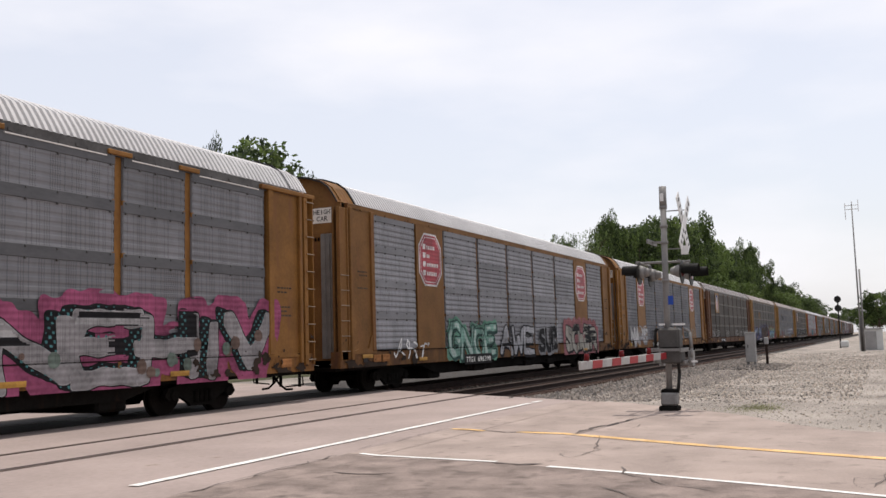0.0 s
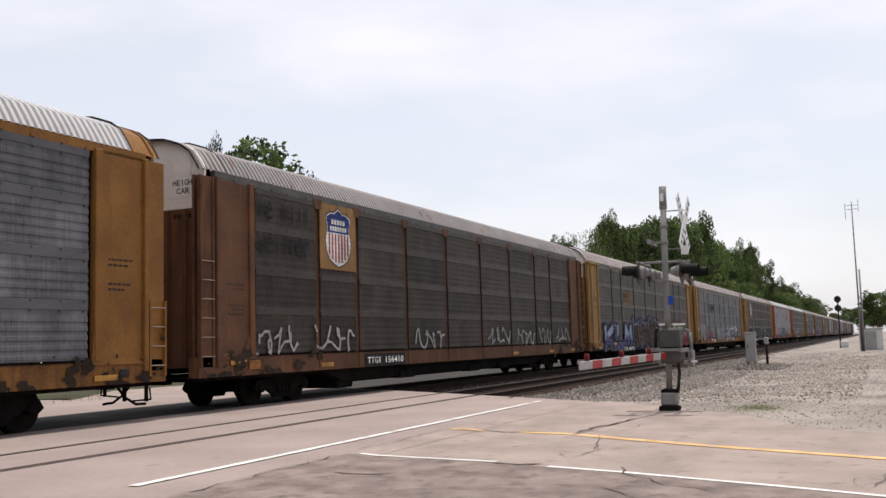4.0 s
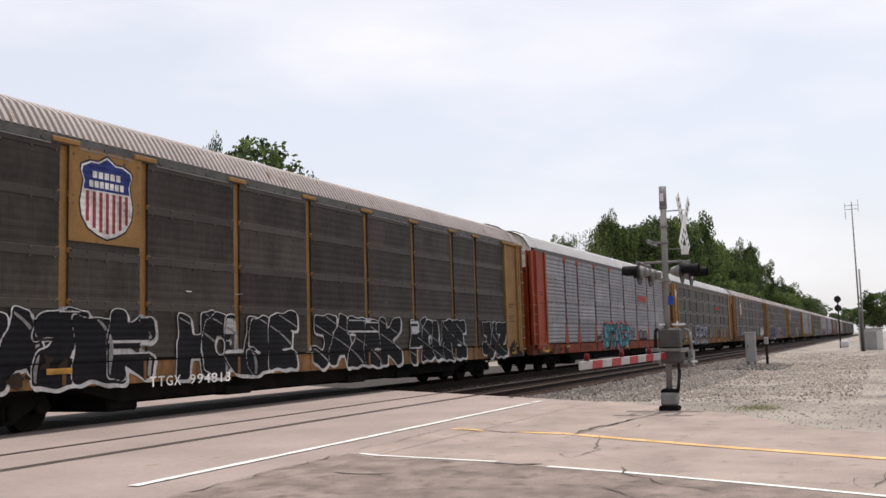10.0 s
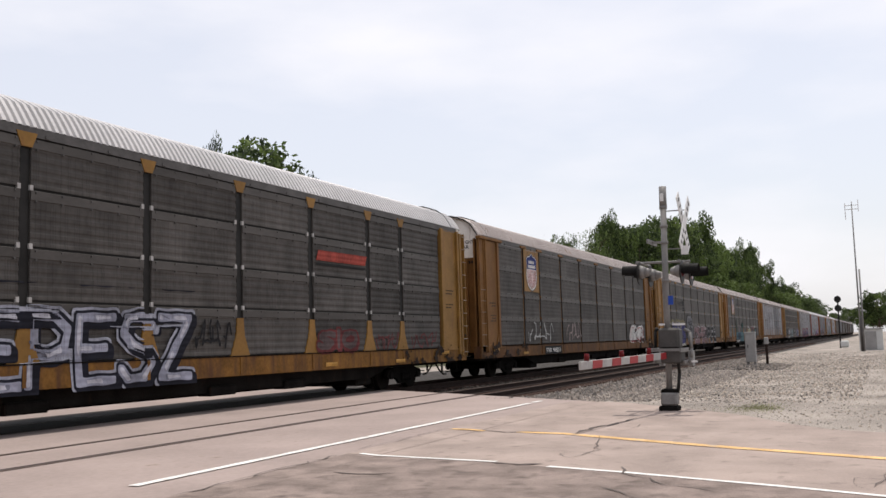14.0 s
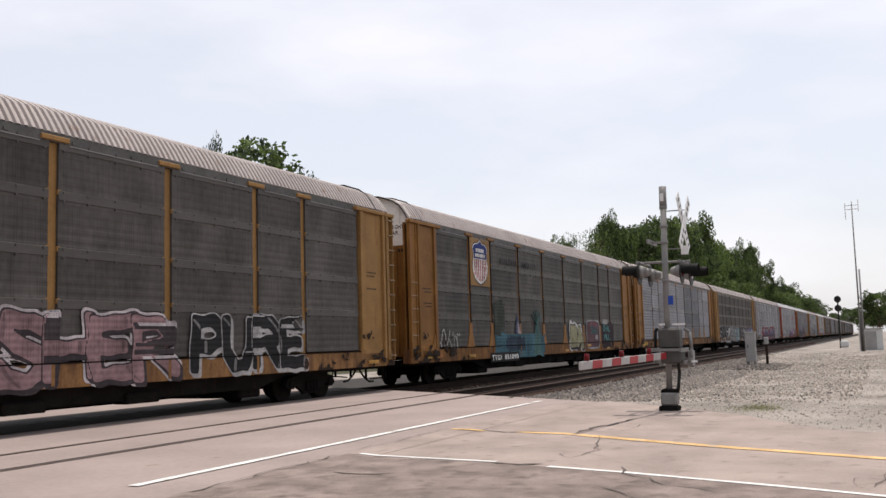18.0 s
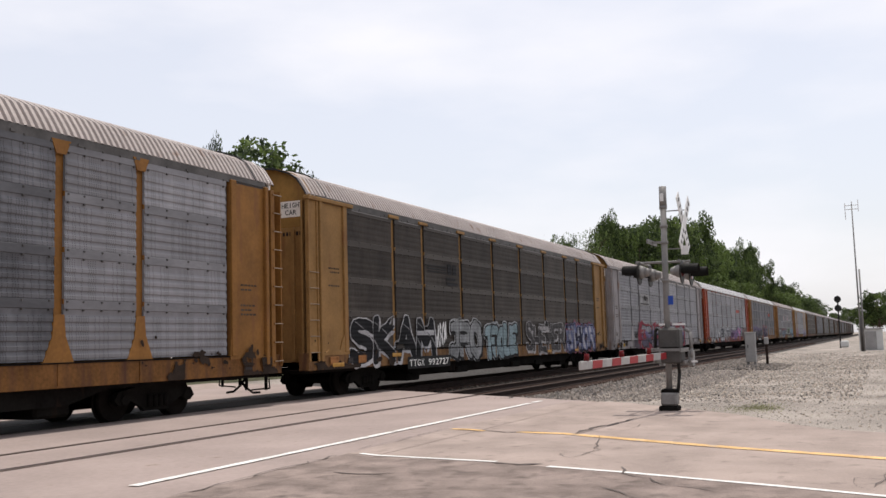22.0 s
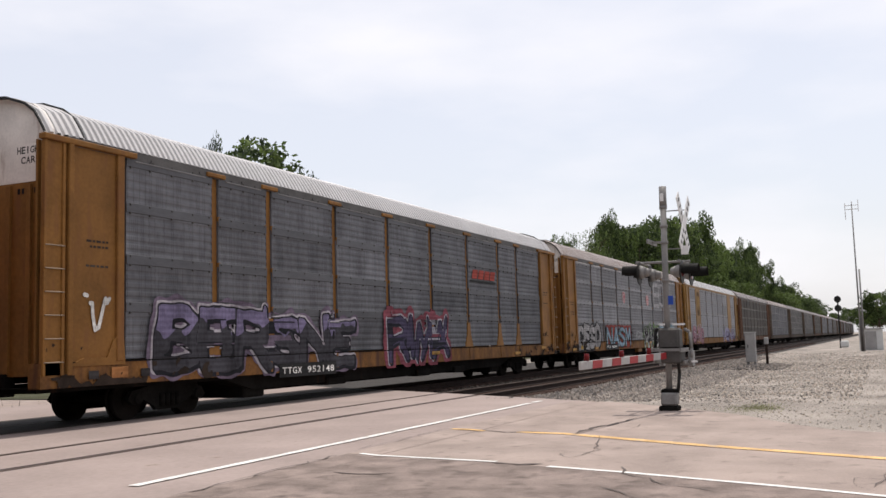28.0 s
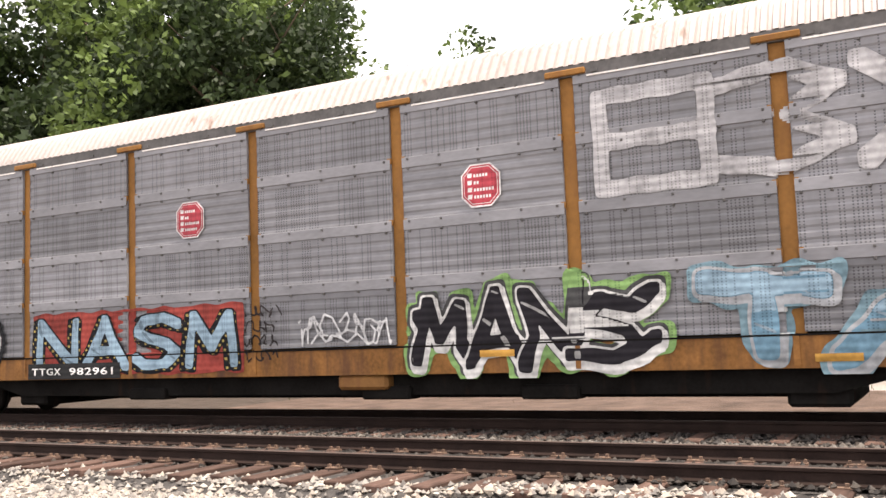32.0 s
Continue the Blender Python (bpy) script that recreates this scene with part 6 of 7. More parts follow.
for x in (-2.90, -2.14):
    blob(bm, x, x + 0.30, 1.90, 2.16, FRONT - 0.008, 1, 94, 0.05, 20, p=0.9)
for row in (0, 1):
    for i in range(6):
        blob(bm, -2.95 + 0.24 * i, -2.74 + 0.24 * i, 1.17 - 0.25 * row, 1.38 - 0.25 * row, FRONT - 0.006, 0, 95, 0.1, 16, p=0.7)
        blob(bm, -2.92 + 0.24 * i, -2.77 + 0.24 * i, 1.19 - 0.25 * row, 1.36 - 0.25 * row, FRONT - 0.008, 1, 95, 0.1, 16, p=0.7)
part("graffiti", bm, [paint((0.022, 0.022, 0.025)), paint((0.24, 0.24, 0.25)), paint((0.105, 0.105, 0.115))], c, "rounded grey painted shape with dark spots")
graffiti(c, "CSHER", -0.9, 4.6, 0.80, 2.0, (0.26, 0.155, 0.165), (0.05, 0.04, 0.045), (0.40, 0.36, 0.37), None, None, 94, "pinkish letters outlined in black", fat=0.105, gap=0.06, edge=0.03)
graffiti(c, "PURE", 5.0, 9.3, 0.85, 2.05, (0.018, 0.018, 0.02), (0.36, 0.35, 0.35), None, None, None, 95, "black letters edged in white", fat=0.11, wild=0.5, edge=0.03, gap=0.2)
bars_logo(c, [(-6.9, -5.2, 3.72, 3.76), (-6.8, -5.2, 3.62, 3.66), (-6.65, -5.2, 3.52, 3.56), (-5.15, -4.85, 3.48, 3.85), (-4.75, -4.45, 3.48, 3.85), (-5.2, -4.4, 3.28, 3.38), (-5.2, -4.3, 3.12, 3.22)], (0.02, 0.02, 0.022), "black banded company mark")
number(c, "TTGX 851010", -7.1, -4.7, 0.66, 0.86, plate=None)
tag(c, -13.2, -12.3, 2.1, 2.6, (0.05, 0.04, 0.04), 96, 0.05)
c = CARS[10]
shield_sign(c, -8.3, 4.15, 1.36, 1.50)
number(c, "BUILDING", -6.5, -4.62, 4.20, 4.43, color=(0.007, 0.007, 0.008), plate=None)
number(c, "AMERICA", -4.1, -2.4, 4.20, 4.43, color=(0.007, 0.007, 0.008), plate=None)
bm = bmesh.new()
blob(bm, -7.1, -1.5, 0.70, 1.60, FRONT, 0, 101, 0.22, p=0.25)
blob(bm, -7.15, -6.1, 1.5, 2.8, FRONT + 0.004, 1, 102, 0.3)
blob(bm, -6.0, -3.9, 0.95, 1.5, FRONT - 0.002, 2, 103, 0.3)
prism(bm, [(-5.0, 1.62), (-4.35, 1.60), (-4.75, 2.45)], FRONT - 0.004, FRONT - 0.002, 3)
prism(bm, [(-4.75, 1.62), (-4.35, 1.60), (-4.72, 2.1)], FRONT - 0.008, FRONT - 0.006, 4)
prism(bm, [(-2.9, 0.75), (-1.95, 0.75), (-2.1, 1.7), (-2.3, 2.1), (-2.55, 2.1), (-2.7, 1.7)], FRONT - 0.004, FRONT - 0.002, 5)
for a in range(6):
    rod(bm, (-2.45, FRONT - 0.006, 1.95), (-3.1 + 0.25 * a, FRONT - 0.006, 2.35 + 0.25 * math.sin(a * 0.63)), 0.022, n=4, mat=5)
part("mural", bm, [paint((0.042, 0.110, 0.140)), paint((0.040, 0.050, 0.040)), paint((0.025, 0.04, 0.06)), paint((0.06, 0.07, 0.14)), paint((0.36, 0.30, 0.30)), paint((0.055, 0.120, 0.115))], c, "painted blue waterside mural with a flag and a green figure-like shape")
graffiti(c, "BA", 2.1, 4.2, 0.95, 1.9, (0.30, 0.28, 0.16), (0.03, 0.03, 0.03), None, (0.46, 0.45, 0.44), None, 104, "white and yellow bubble piece", fat=0.136)
bm = bmesh.new()
blob(bm, 4.75, 7.15, 0.86, 2.25, FRONT + 0.006, 1, 205, 0.03)
blob(bm, 4.83, 7.07, 0.93, 2.18, FRONT + 0.003, 0, 206, 0.03)
blob(bm, 5.5, 6.6, 1.90, 2.12, FRONT, 2, 207, 0.25)
blob(bm, 6.25, 6.75, 1.28, 1.52, FRONT, 1, 208, 0.3, 24)
part("graffiti_ground", bm, [paint((0.10, 0.052, 0.060)), paint((0.26, 0.25, 0.25)), paint((0.20, 0.06, 0.085))], c, "maroon painted panel with a pale edge")
graffiti(c, "SWU", 5.5, 6.75, 1.58, 1.98, (0.05, 0.15, 0.16), (0.05, 0.15, 0.16), None, None, None, 105, "thin teal letters", fat=0.022, edge=0.008, grid=0.022, depth=FRONT - 0.004)
bm = bmesh.new()
blob(bm, 7.45, 9.85, 0.84, 2.16, FRONT + 0.006, 0, 209, 0.10)
blob(bm, 7.75, 8.75, 2.06, 2.30, FRONT + 0.003, 1, 210, 0.25)
part("graffiti_ground", bm, [paint((0.032, 0.020, 0.024)), paint((0.30, 0.29, 0.28))], c, "dark maroon painted patch with a white cap")
graffiti(c, "OHAL", 7.75, 9.15, 1.68, 2.0, (0.07, 0.22, 0.22), (0.07, 0.22, 0.22), None, None, None, 106, "thin teal letters", fat=0.022, edge=0.008, grid=0.022, depth=FRONT - 0.004)
graffiti(c, "MUL", 7.9, 9.15, 1.25, 1.56, (0.07, 0.22, 0.22), (0.07, 0.22, 0.22), None, None, None, 116, "thin teal letters", fat=0.022, edge=0.008, grid=0.022, depth=FRONT - 0.004)
tag(c, -11.9, -10.3, 1.1, 1.8, (0.30, 0.29, 0.27), 107, 0.04)
number(c, "TTGX 851090", -7.5, -4.8, 0.66, 0.86)
c = CARS[11]
number(c, "TTGX 702763", -5.9, -3.75, 0.80, 0.98, color=(0.55, 0.52, 0.48), plate=None)
c = CARS[12]
graffiti(c, "SKAM", -12.0, -6.6, 0.82, 2.1, (0.012, 0.012, 0.014), (0.42, 0.41, 0.42), None, None, None, 121, "black block letters edged in white", fat=0.118, wild=0.5, edge=0.032, gap=0.2)
graffiti(c, "JRO", -5.6, -2.8, 0.80, 2.0, (0.25, 0.255, 0.26), (0.02, 0.02, 0.02), (0.30, 0.30, 0.30), None, None, 122, "pale letters", fat=0.127)
graffiti(c, "TOOLE", -2.5, 0.8, 0.80, 2.0, (0.22, 0.30, 0.325), (0.02, 0.02, 0.02), (0.30, 0.31, 0.32), None, None, 123, "pale blue letters", fat=0.127)
graffiti(c, "SHEMER", 1.8, 6.9, 0.88, 2.0, (0.06, 0.055, 0.055), (0.34, 0.32, 0.32), None, None, None, 124, "dark letters edged in white", fat=0.085, edge=0.03, gap=0.22)
graffiti(c, "SMIOR", 7.2, 11.8, 0.85, 1.95, (0.12, 0.135, 0.26), (0.015, 0.015, 0.04), (0.12, 0.13, 0.22), (0.20, 0.06, 0.09), (0.30, 0.295, 0.34), 125, "blue and white letters over pink flames", fat=0.127)
tag(c, -6.5, -5.8, 1.2, 2.0, WHITE, 126, 0.06)
bars_logo(c, [(-7.2, -5.6, 3.76, 3.80), (-7.1, -5.6, 3.67, 3.71), (-7.0, -5.6, 3.58, 3.62), (-5.5, -5.2, 3.56, 3.90), (-5.1, -4.8, 3.56, 3.90), (-5.6, -4.9, 3.36, 3.46), (-5.6, -4.7, 3.20, 3.30)], (0.02, 0.02, 0.022), "black banded company mark")
number(c, "TTGX 992727", -8.5, -5.7, 0.66, 0.88)
c = CARS[13]
bars_logo(c, [(-7.15, -4.55, 3.22, 3.92)], (0.26, 0.255, 0.255), "white plate behind the mark")
bars_logo(c, [(-7.0, -6.2, 3.70, 3.75), (-6.15, -5.85, 3.52, 3.86), (-5.75, -5.4, 3.52, 3.80), (-5.3, -4.75, 3.76, 3.80), (-5.3, -4.8, 3.66, 3.70), (-5.3, -4.85, 3.56, 3.60), (-7.0, -4.7, 3.30, 3.36)], (0.03, 0.03, 0.035), "dark slanted company mark", 0.3)
CARS[13].children[-1].location.y -= 0.006
bm = bmesh.new()
blob(bm, -9.2, 6.6, 0.70, 1.24, FRONT + 0.005, 0, 134, 0.10, 120)
part("graffiti_ground", bm, paint((0.075, 0.062, 0.075)), c, "dark violet-grey painted ground under the letters")
for x0, x1, z1, seed in ((-7.9, -2.9, 2.22, 135), (-3.4, 2.2, 2.12, 136), (1.4, 6.35, 2.18, 137)):
    bm = bmesh.new()
    blob(bm, x0, x1, 0.72, z1, FRONT + 0.003 - 0.001 * (seed - 135), 0, seed, 0.26, 110, 0.28)
    part("sprayed_cloud", bm, paint((0.205, 0.020, 0.040)), c, "crimson flames behind the letters")
for txt, x0, x1, s in (("CRICH", -7.3, -0.7, 131), ("AEMO", -0.2, 5.95, 132)):
    graffiti(c, txt, x0, x1, 0.76, 2.0, (0.085, 0.068, 0.105), (0.02, 0.015, 0.02), None, (0.215, 0.028, 0.038), None, s, "grey-violet letters on red flames", fat=0.155, spray=0.10, gap=0.05, wild=1.0, cast=(0.06, -0.05), edge=0.04, top=(0.115, 0.100, 0.205), tip=(0.20, 0.195, 0.215))
tag(c, -8.9, -8.2, 1.3, 1.7, BLACK, 133, 0.05)
c = CARS[14]
graffiti(c, "LAMENT", -11.0, -0.4, 0.85, 2.0, (0.36, 0.36, 0.38), (0.04, 0.04, 0.05), (0.46, 0.45, 0.45), None, None, 141, "silver letters outlined in black", fat=0.109)
graffiti(c, "ROAD", 0.3, 5.2, 0.95, 1.8, (0.22, 0.13, 0.28), (0.06, 0.03, 0.07), None, None, None, 142, "violet letters", fat=0.118)
graffiti(c, "Y", 5.3, 7.5, 0.80, 2.0, (0.50, 0.20, 0.38), BLACK, (0.12, 0.25, 0.36), None, None, 143, "pink letter with a thick black edge", fat=0.163)
graffiti(c, "TAC", 8.2, 12.2, 0.85, 1.95, (0.19, 0.13, 0.12), BLACK, (0.20, 0.19, 0.21), None, None, 144, "brown letters outlined in black", fat=0.17, gap=0.10)
bars_logo(c, [(4.75, 5.2, 3.50, 3.76), (5.32, 5.77, 3.50, 3.76), (5.9, 6.35, 3.50, 3.76), (6.48, 6.95, 3.50, 3.76)], (0.36, 0.05, 0.03), "slanted red company mark", 0.4)
tag(c, 7.6, 8.2, 1.4, 2.0, (0.2, 0.3, 0.34), 145, 0.06)
c = CARS[15]
graffiti(c, "BERSNE", -11.2, -3.5, 0.85, 2.1, (0.052, 0.050, 0.060), (0.015, 0.015, 0.02), (0.36, 0.33, 0.36), (0.14, 0.105, 0.15), None, 151, "dark slate letters edged in lavender", fat=0.105, edge=0.024, gap=0.09, wild=1.3, cast=(0.07, -0.05), tip=(0.15, 0.125, 0.22), spikes=6)
graffiti(c, "RIMA", -1.6, 2.6, 0.85, 2.0, (0.07, 0.055, 0.11), (0.02, 0.02, 0.03), (0.32, 0.30, 0.34), (0.22, 0.05, 0.07), None, 152, "dark letters over red", fat=0.075, edge=0.03, gap=0.10, wild=1.4, spray=0.22, spikes=8)
bars_logo(c, [(4.75, 5.2, 3.54, 3.86), (5.30, 5.75, 3.54, 3.86), (5.85, 6.30, 3.54, 3.86), (6.40, 6.85, 3.54, 3.86)], (0.30, 0.045, 0.03), "slanted red company mark", 0.4)
bars_logo(c, [(4.55, 6.95, 3.42, 3.49)], (0.02, 0.02, 0.02), "black bar under the mark", 0.4)
number(c, "TTGX 952148", -6.9, -4.6, 0.70, 0.88)
tag(c, -13.0, -12.4, 1.7, 2.5, (0.60, 0.58, 0.54), 153, 0.07, 2)
c = CARS[16]
for x in (-2.89, 2.95):
    octagon_sign(c, x, 3.56, 0.66, 0.66)
graffiti(c, "DESO", -12.0, -8.1, 0.82, 1.95, (0.34, 0.32, 0.315), BLACK, None, None, (0.26, 0.25, 0.25), 161, "dull white letters outlined in black", fat=0.115, wild=1.3)
graffiti(c, "NASM", -6.95, -1.8, 0.90, 1.92, (0.24, 0.36, 0.45), (0.010, 0.010, 0.012), None, (0.25, 0.035, 0.025), None, 162, "pale blue block letters outlined in black on red", fat=0.070, wild=0.15, block=True, gap=0.26, edge=0.028, grid=0.022, cast=(-0.10, -0.03), dots=(0.30, 0.22, 0.05))
for k in range(4):
    tag(c, -1.65, -0.95 + 0.1 * (k == 0), 1.72 - 0.25 * k, 1.95 - 0.25 * k, (0.025, 0.02, 0.02), 163 + 7 * k, 0.026, 5)
tag(c, -0.5, 1.3, 1.2, 1.75, (0.46, 0.46, 0.46), 164, 0.03, 13)
graffiti(c, "1246", 1.75, 5.35, 0.86, 1.85, (0.016, 0.014, 0.018), (0.55, 0.54, 0.52), (0.05, 0.05, 0.05), (0.15, 0.27, 0.08), None, 165, "black letters outlined in white on green", fat=0.076, wild=0.8, edge=0.034, gap=0.10, grid=0.024, cast=(0.02, -0.10))
graffiti(c, "TAS", 6.1, 11.2, 0.80, 2.05, (0.13, 0.26, 0.35), (0.33, 0.34, 0.35), None, (0.13, 0.22, 0.26), None, 166, "sky-blue letters outlined in white", fat=0.115, gap=0.22, edge=0.05, wild=1.4, top=(0.19, 0.29, 0.36))
graffiti(c, "83X", 4.75, 9.9, 3.2, 4.75, (0.40, 0.39, 0.395), (0.40, 0.39, 0.395), None, None, None, 167, "faded white rolled strokes", fat=0.085, wild=0.2, edge=0.01, name="buffed_patch", depth=FRONT + 0.025)
number(c, "TTGX 982961", -7.05, -4.75, 0.82, 0.98)
bars_logo(c, [(5.45, 5.62, 0.86, 1.06), (5.75, 5.92, 0.86, 1.06), (6.05, 6.22, 0.86, 1.06)], (0.26, 0.055, 0.03), "faded red owner's mark in plain bars")
bm = bmesh.new()
box(bm, 0.2, 1.15, -CAR_W + 0.02, -CAR_W + 0.5, 0.50, 0.745, bevel=0.05)
part("air_reservoir", bm, TAN_BROWN, c, "tan box slung under the sill")
c = CARS[17]
graffiti(c, "GANG", -11.4, -6.6, 0.85, 2.0, (0.38, 0.20, 0.24), (0.16, 0.04, 0.07), (0.42, 0.42, 0.46), None, None, 171, "pink letters", fat=0.091)
graffiti(c, "VENA", 3.4, 10.8, 0.85, 1.9, (0.30, 0.28, 0.42), (0.10, 0.06, 0.14), (0.42, 0.42, 0.46), None, None, 172, "violet letters", fat=0.100)
bm = bmesh.new()
blob(bm, -8.85, -7.75, 2.9, 4.75, FRONT + 0.006, 0, 173, 0.05)
blob(bm, -8.7, -7.9, 3.3, 4.4, FRONT + 0.004, 1, 174, 0.2)
part("emblem", bm, [paint((0.10, 0.055, 0.02)), paint((0.26, 0.15, 0.035))], c, "dark oval emblem")

# small stencilled data on the corners and inspection plates on the sills
def stencil_mesh(kind, side):
    rnd = random.Random(200 + kind)
    bm = bmesh.new()
    y = -CAR_W - 0.024
    z = 3.35 - 0.3 * kind
    for line in range(3 + kind):
        x = 12.42
        while x < 12.95 - 0.12 * (line % 2):
            w = rnd.uniform(0.05, 0.13)
            a, b = (x, x + w) if side > 0 else (-x - w, -x)
            box(bm, a, b, y - 0.002, y, z - 0.04, z)
            x += w + 0.03
        z -= 0.10 + (0.25 if line == 1 else 0)
    return mesh_of("stencil", bm, paint((0.055, 0.040, 0.030)))


def placard_mesh(color, w, h):
    bm = bmesh.new()
    box(bm, -w / 2, w / 2, -0.012, 0, 0, h, bevel=0.004)
    return mesh_of("placard", bm, paint(color))


PLACARDS = [placard_mesh((0.40, 0.24, 0.03), 0.34, 0.17), placard_mesh((0.035, 0.03, 0.03), 0.24, 0.15), placard_mesh((0.30, 0.12, 0.03), 0.42, 0.20)]
for n, c in CARS.items():
    rnd = random.Random(n + 300)
    for side in (-1, 1):
        tagged(part("stencil", shared(("stencil", n % 3, side), lambda: stencil_mesh(n % 3, side)), None, c, "lines of small stencilled data, too small to read"), kind="stuff")
    for x in (-12.75, -12.05, -11.4, 12.7):
        if rnd.random() < 0.75:
            part("placard", PLACARDS[rnd.randrange(3)], None, c, "small plate on the sill", at=(x + rnd.uniform(-0.1, 0.1), -CAR_W - 0.052, 0.86))

# yellow conspicuity markers along every sill
ref = bmesh.new()
box(ref, -0.28, 0.28, -0.006, 0, 0, 0.10)
REFLECTOR = mesh_of("reflector", ref, paint((0.40, 0.20, 0.02), 0.45))
for n, c in CARS.items():
    rnd = random.Random(n + 50)
    for x in ((-12.4, -9.2, 3.25, 8.05, 12.4) if n == 16 else (-12.4, -9.2, 1.6, 4.9, 8.8, 12.4)):
        if n != 16 and rnd.random() < 0.45:
            continue
        part("reflector", REFLECTOR, None, c, at=(x + rnd.uniform(-0.3, 0.3), -CAR_W - 0.062, rnd.choice((0.80, 0.82, 0.98))))
# FAR_FRAME and SCREEN_HAZY carry the haze of distance in their paint
FAR_SCHEMES = [("bracket", RUST_BROWN, SCREEN_BROWN, ROOF_GREY, "dirty brown car carrier far down the line"),
               ("capped", FAR_FRAME, SCREEN_HAZY, ROOF_GREY, "grimy brown car carrier with grey screens, dulled by painted haze"),
               ("capped", FAR_FRAME, SCREEN_MID, ROOF_PALE, "dull tan car carrier with grey screens")]
for n in range(18, 38):
    CARS[n] = car_carrier(*FAR_SCHEMES[(n * 7 // 3) % 3])


# ---- trees ----
def crown_mesh(name, seed, lobes, leaves, size, mats, spread_r=1.0):
    """Leaf tufts scattered through the outer part of several uneven lobes: (x, y, z, rx, rz)."""
    r = np.random.RandomState(seed)
    vs, fs, idx = [], [], []
    total = sum(l[3] * l[3] * l[4] for l in lobes)
    for lx, ly, lz, rx, rz in lobes:
        n = int(leaves * rx * rx * rz / total)
        for _ in range(n):
            d = r.normal(size=3)
            d /= np.linalg.norm(d) + 1e-9
            wob = 1 + 0.28 * noise.noise((d[0] * 2.2 + lx, d[1] * 2.2 + ly, d[2] * 2.2 + lz + seed))
            k = (r.uniform(0.25, 1.0) ** 0.45) * wob
            c = np.array((lx + d[0] * rx * k, ly + d[1] * rx * k, lz + d[2] * rz * k))
            patch = noise.noise((c[0] * 0.9, c[1] * 0.9, c[2] * 0.9 + 7 * seed))
            if patch + 0.6 * noise.noise((c[0] * 0.4 + 3, c[1] * 0.4, c[2] * 0.4 + seed)) < (-0.06 if leaves > 30000 else -0.16):
                continue
            a = r.normal(size=3)
            a /= np.linalg.norm(a)
            b = np.cross(a, r.normal(size=3))
            b /= np.linalg.norm(b) + 1e-9
            s = size * r.uniform(0.6, 1.4)
            o = len(vs)
            vs += [c - a * s, c + b * s * 0.55, c + a * s, c - b * s * 0.55]
            fs.append((o, o + 1, o + 2, o + 3))
            # tint rises outwards; DARK_MIX crowns get inner shade and outer sunlight as leaf colour
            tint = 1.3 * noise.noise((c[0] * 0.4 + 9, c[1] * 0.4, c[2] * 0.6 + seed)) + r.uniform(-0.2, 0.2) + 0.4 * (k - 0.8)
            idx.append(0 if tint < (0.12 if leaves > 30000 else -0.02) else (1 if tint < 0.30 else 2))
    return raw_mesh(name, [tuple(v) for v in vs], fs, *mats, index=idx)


def trunk_mesh(seed, height, r0, limbs):
    rnd = random.Random(seed)
    bm = bmesh.new()
    p, pts = Vector((0, 0, -0.4)), []
    for i in range(7):
        pts.append((p.copy(), r0 * (1 - 0.13 * i)))
        p = p + Vector((rnd.uniform(-0.25, 0.25), rnd.uniform(-0.25, 0.25), height * 0.13))
    for (a, ra), (b, rb) in zip(pts, pts[1:]):
        rod(bm, a, b, ra, rb, 10)
    for _ in range(limbs):
        i = rnd.randrange(2, 7)
        a, ra = pts[i]
        ang = rnd.uniform(0, math.tau)
        q = a + Vector((math.cos(ang) * height * 0.11, math.sin(ang) * height * 0.11, height * rnd.uniform(0.04, 0.10)))
        q2 = q + Vector((math.cos(ang) * height * 0.10, math.sin(ang) * height * 0.10, height * rnd.uniform(0.04, 0.10)))
        rod(bm, a, q, ra * 0.5, ra * 0.32, 7)
        rod(bm, q, q2, ra * 0.32, ra * 0.08, 6)
        rod(bm, q, q + Vector((rnd.uniform(-1, 1), rnd.uniform(-1, 1), 1.0)) * height * 0.05, ra * 0.2, ra * 0.05, 5)
    return mesh_of("trunk", bm, BARK)


def lobes_for(seed, height, radius, n=11):
    rnd = random.Random(seed)
    out = [(0, 0, height * 0.62, radius * 0.7, height * 0.22)]
    for i in range(n):
        a, k = rnd.uniform(0, math.tau), rnd.uniform(0.35, 0.8)
        z = rnd.uniform(0.34, 0.88)
        fall = 1.0 - abs(z - 0.55) * 1.1
        out.append((math.cos(a) * radius * k * fall, math.sin(a) * radius * k * fall, height * z, radius * rnd.uniform(0.20, 0.40), height * rnd.uniform(0.06, 0.13)))
    return out


TREE_KINDS = []
# DARK_MIX paints sunlit clumps against shaded depths; the others mix leaf tones
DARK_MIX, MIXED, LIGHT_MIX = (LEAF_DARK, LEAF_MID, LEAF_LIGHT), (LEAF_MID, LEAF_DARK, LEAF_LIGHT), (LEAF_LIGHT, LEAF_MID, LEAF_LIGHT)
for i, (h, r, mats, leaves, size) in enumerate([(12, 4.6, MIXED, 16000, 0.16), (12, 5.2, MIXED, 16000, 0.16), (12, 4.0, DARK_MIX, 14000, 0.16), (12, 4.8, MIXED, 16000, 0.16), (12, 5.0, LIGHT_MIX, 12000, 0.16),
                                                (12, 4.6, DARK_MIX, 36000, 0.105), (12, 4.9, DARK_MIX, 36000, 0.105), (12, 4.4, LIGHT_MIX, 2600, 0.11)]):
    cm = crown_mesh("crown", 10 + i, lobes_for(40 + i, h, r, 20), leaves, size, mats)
    top = sorted(v.co.z for v in cm.vertices)[-len(cm.vertices) // 400]
    TREE_KINDS.append((cm, trunk_mesh(60 + i, h, 0.30, 9), top))


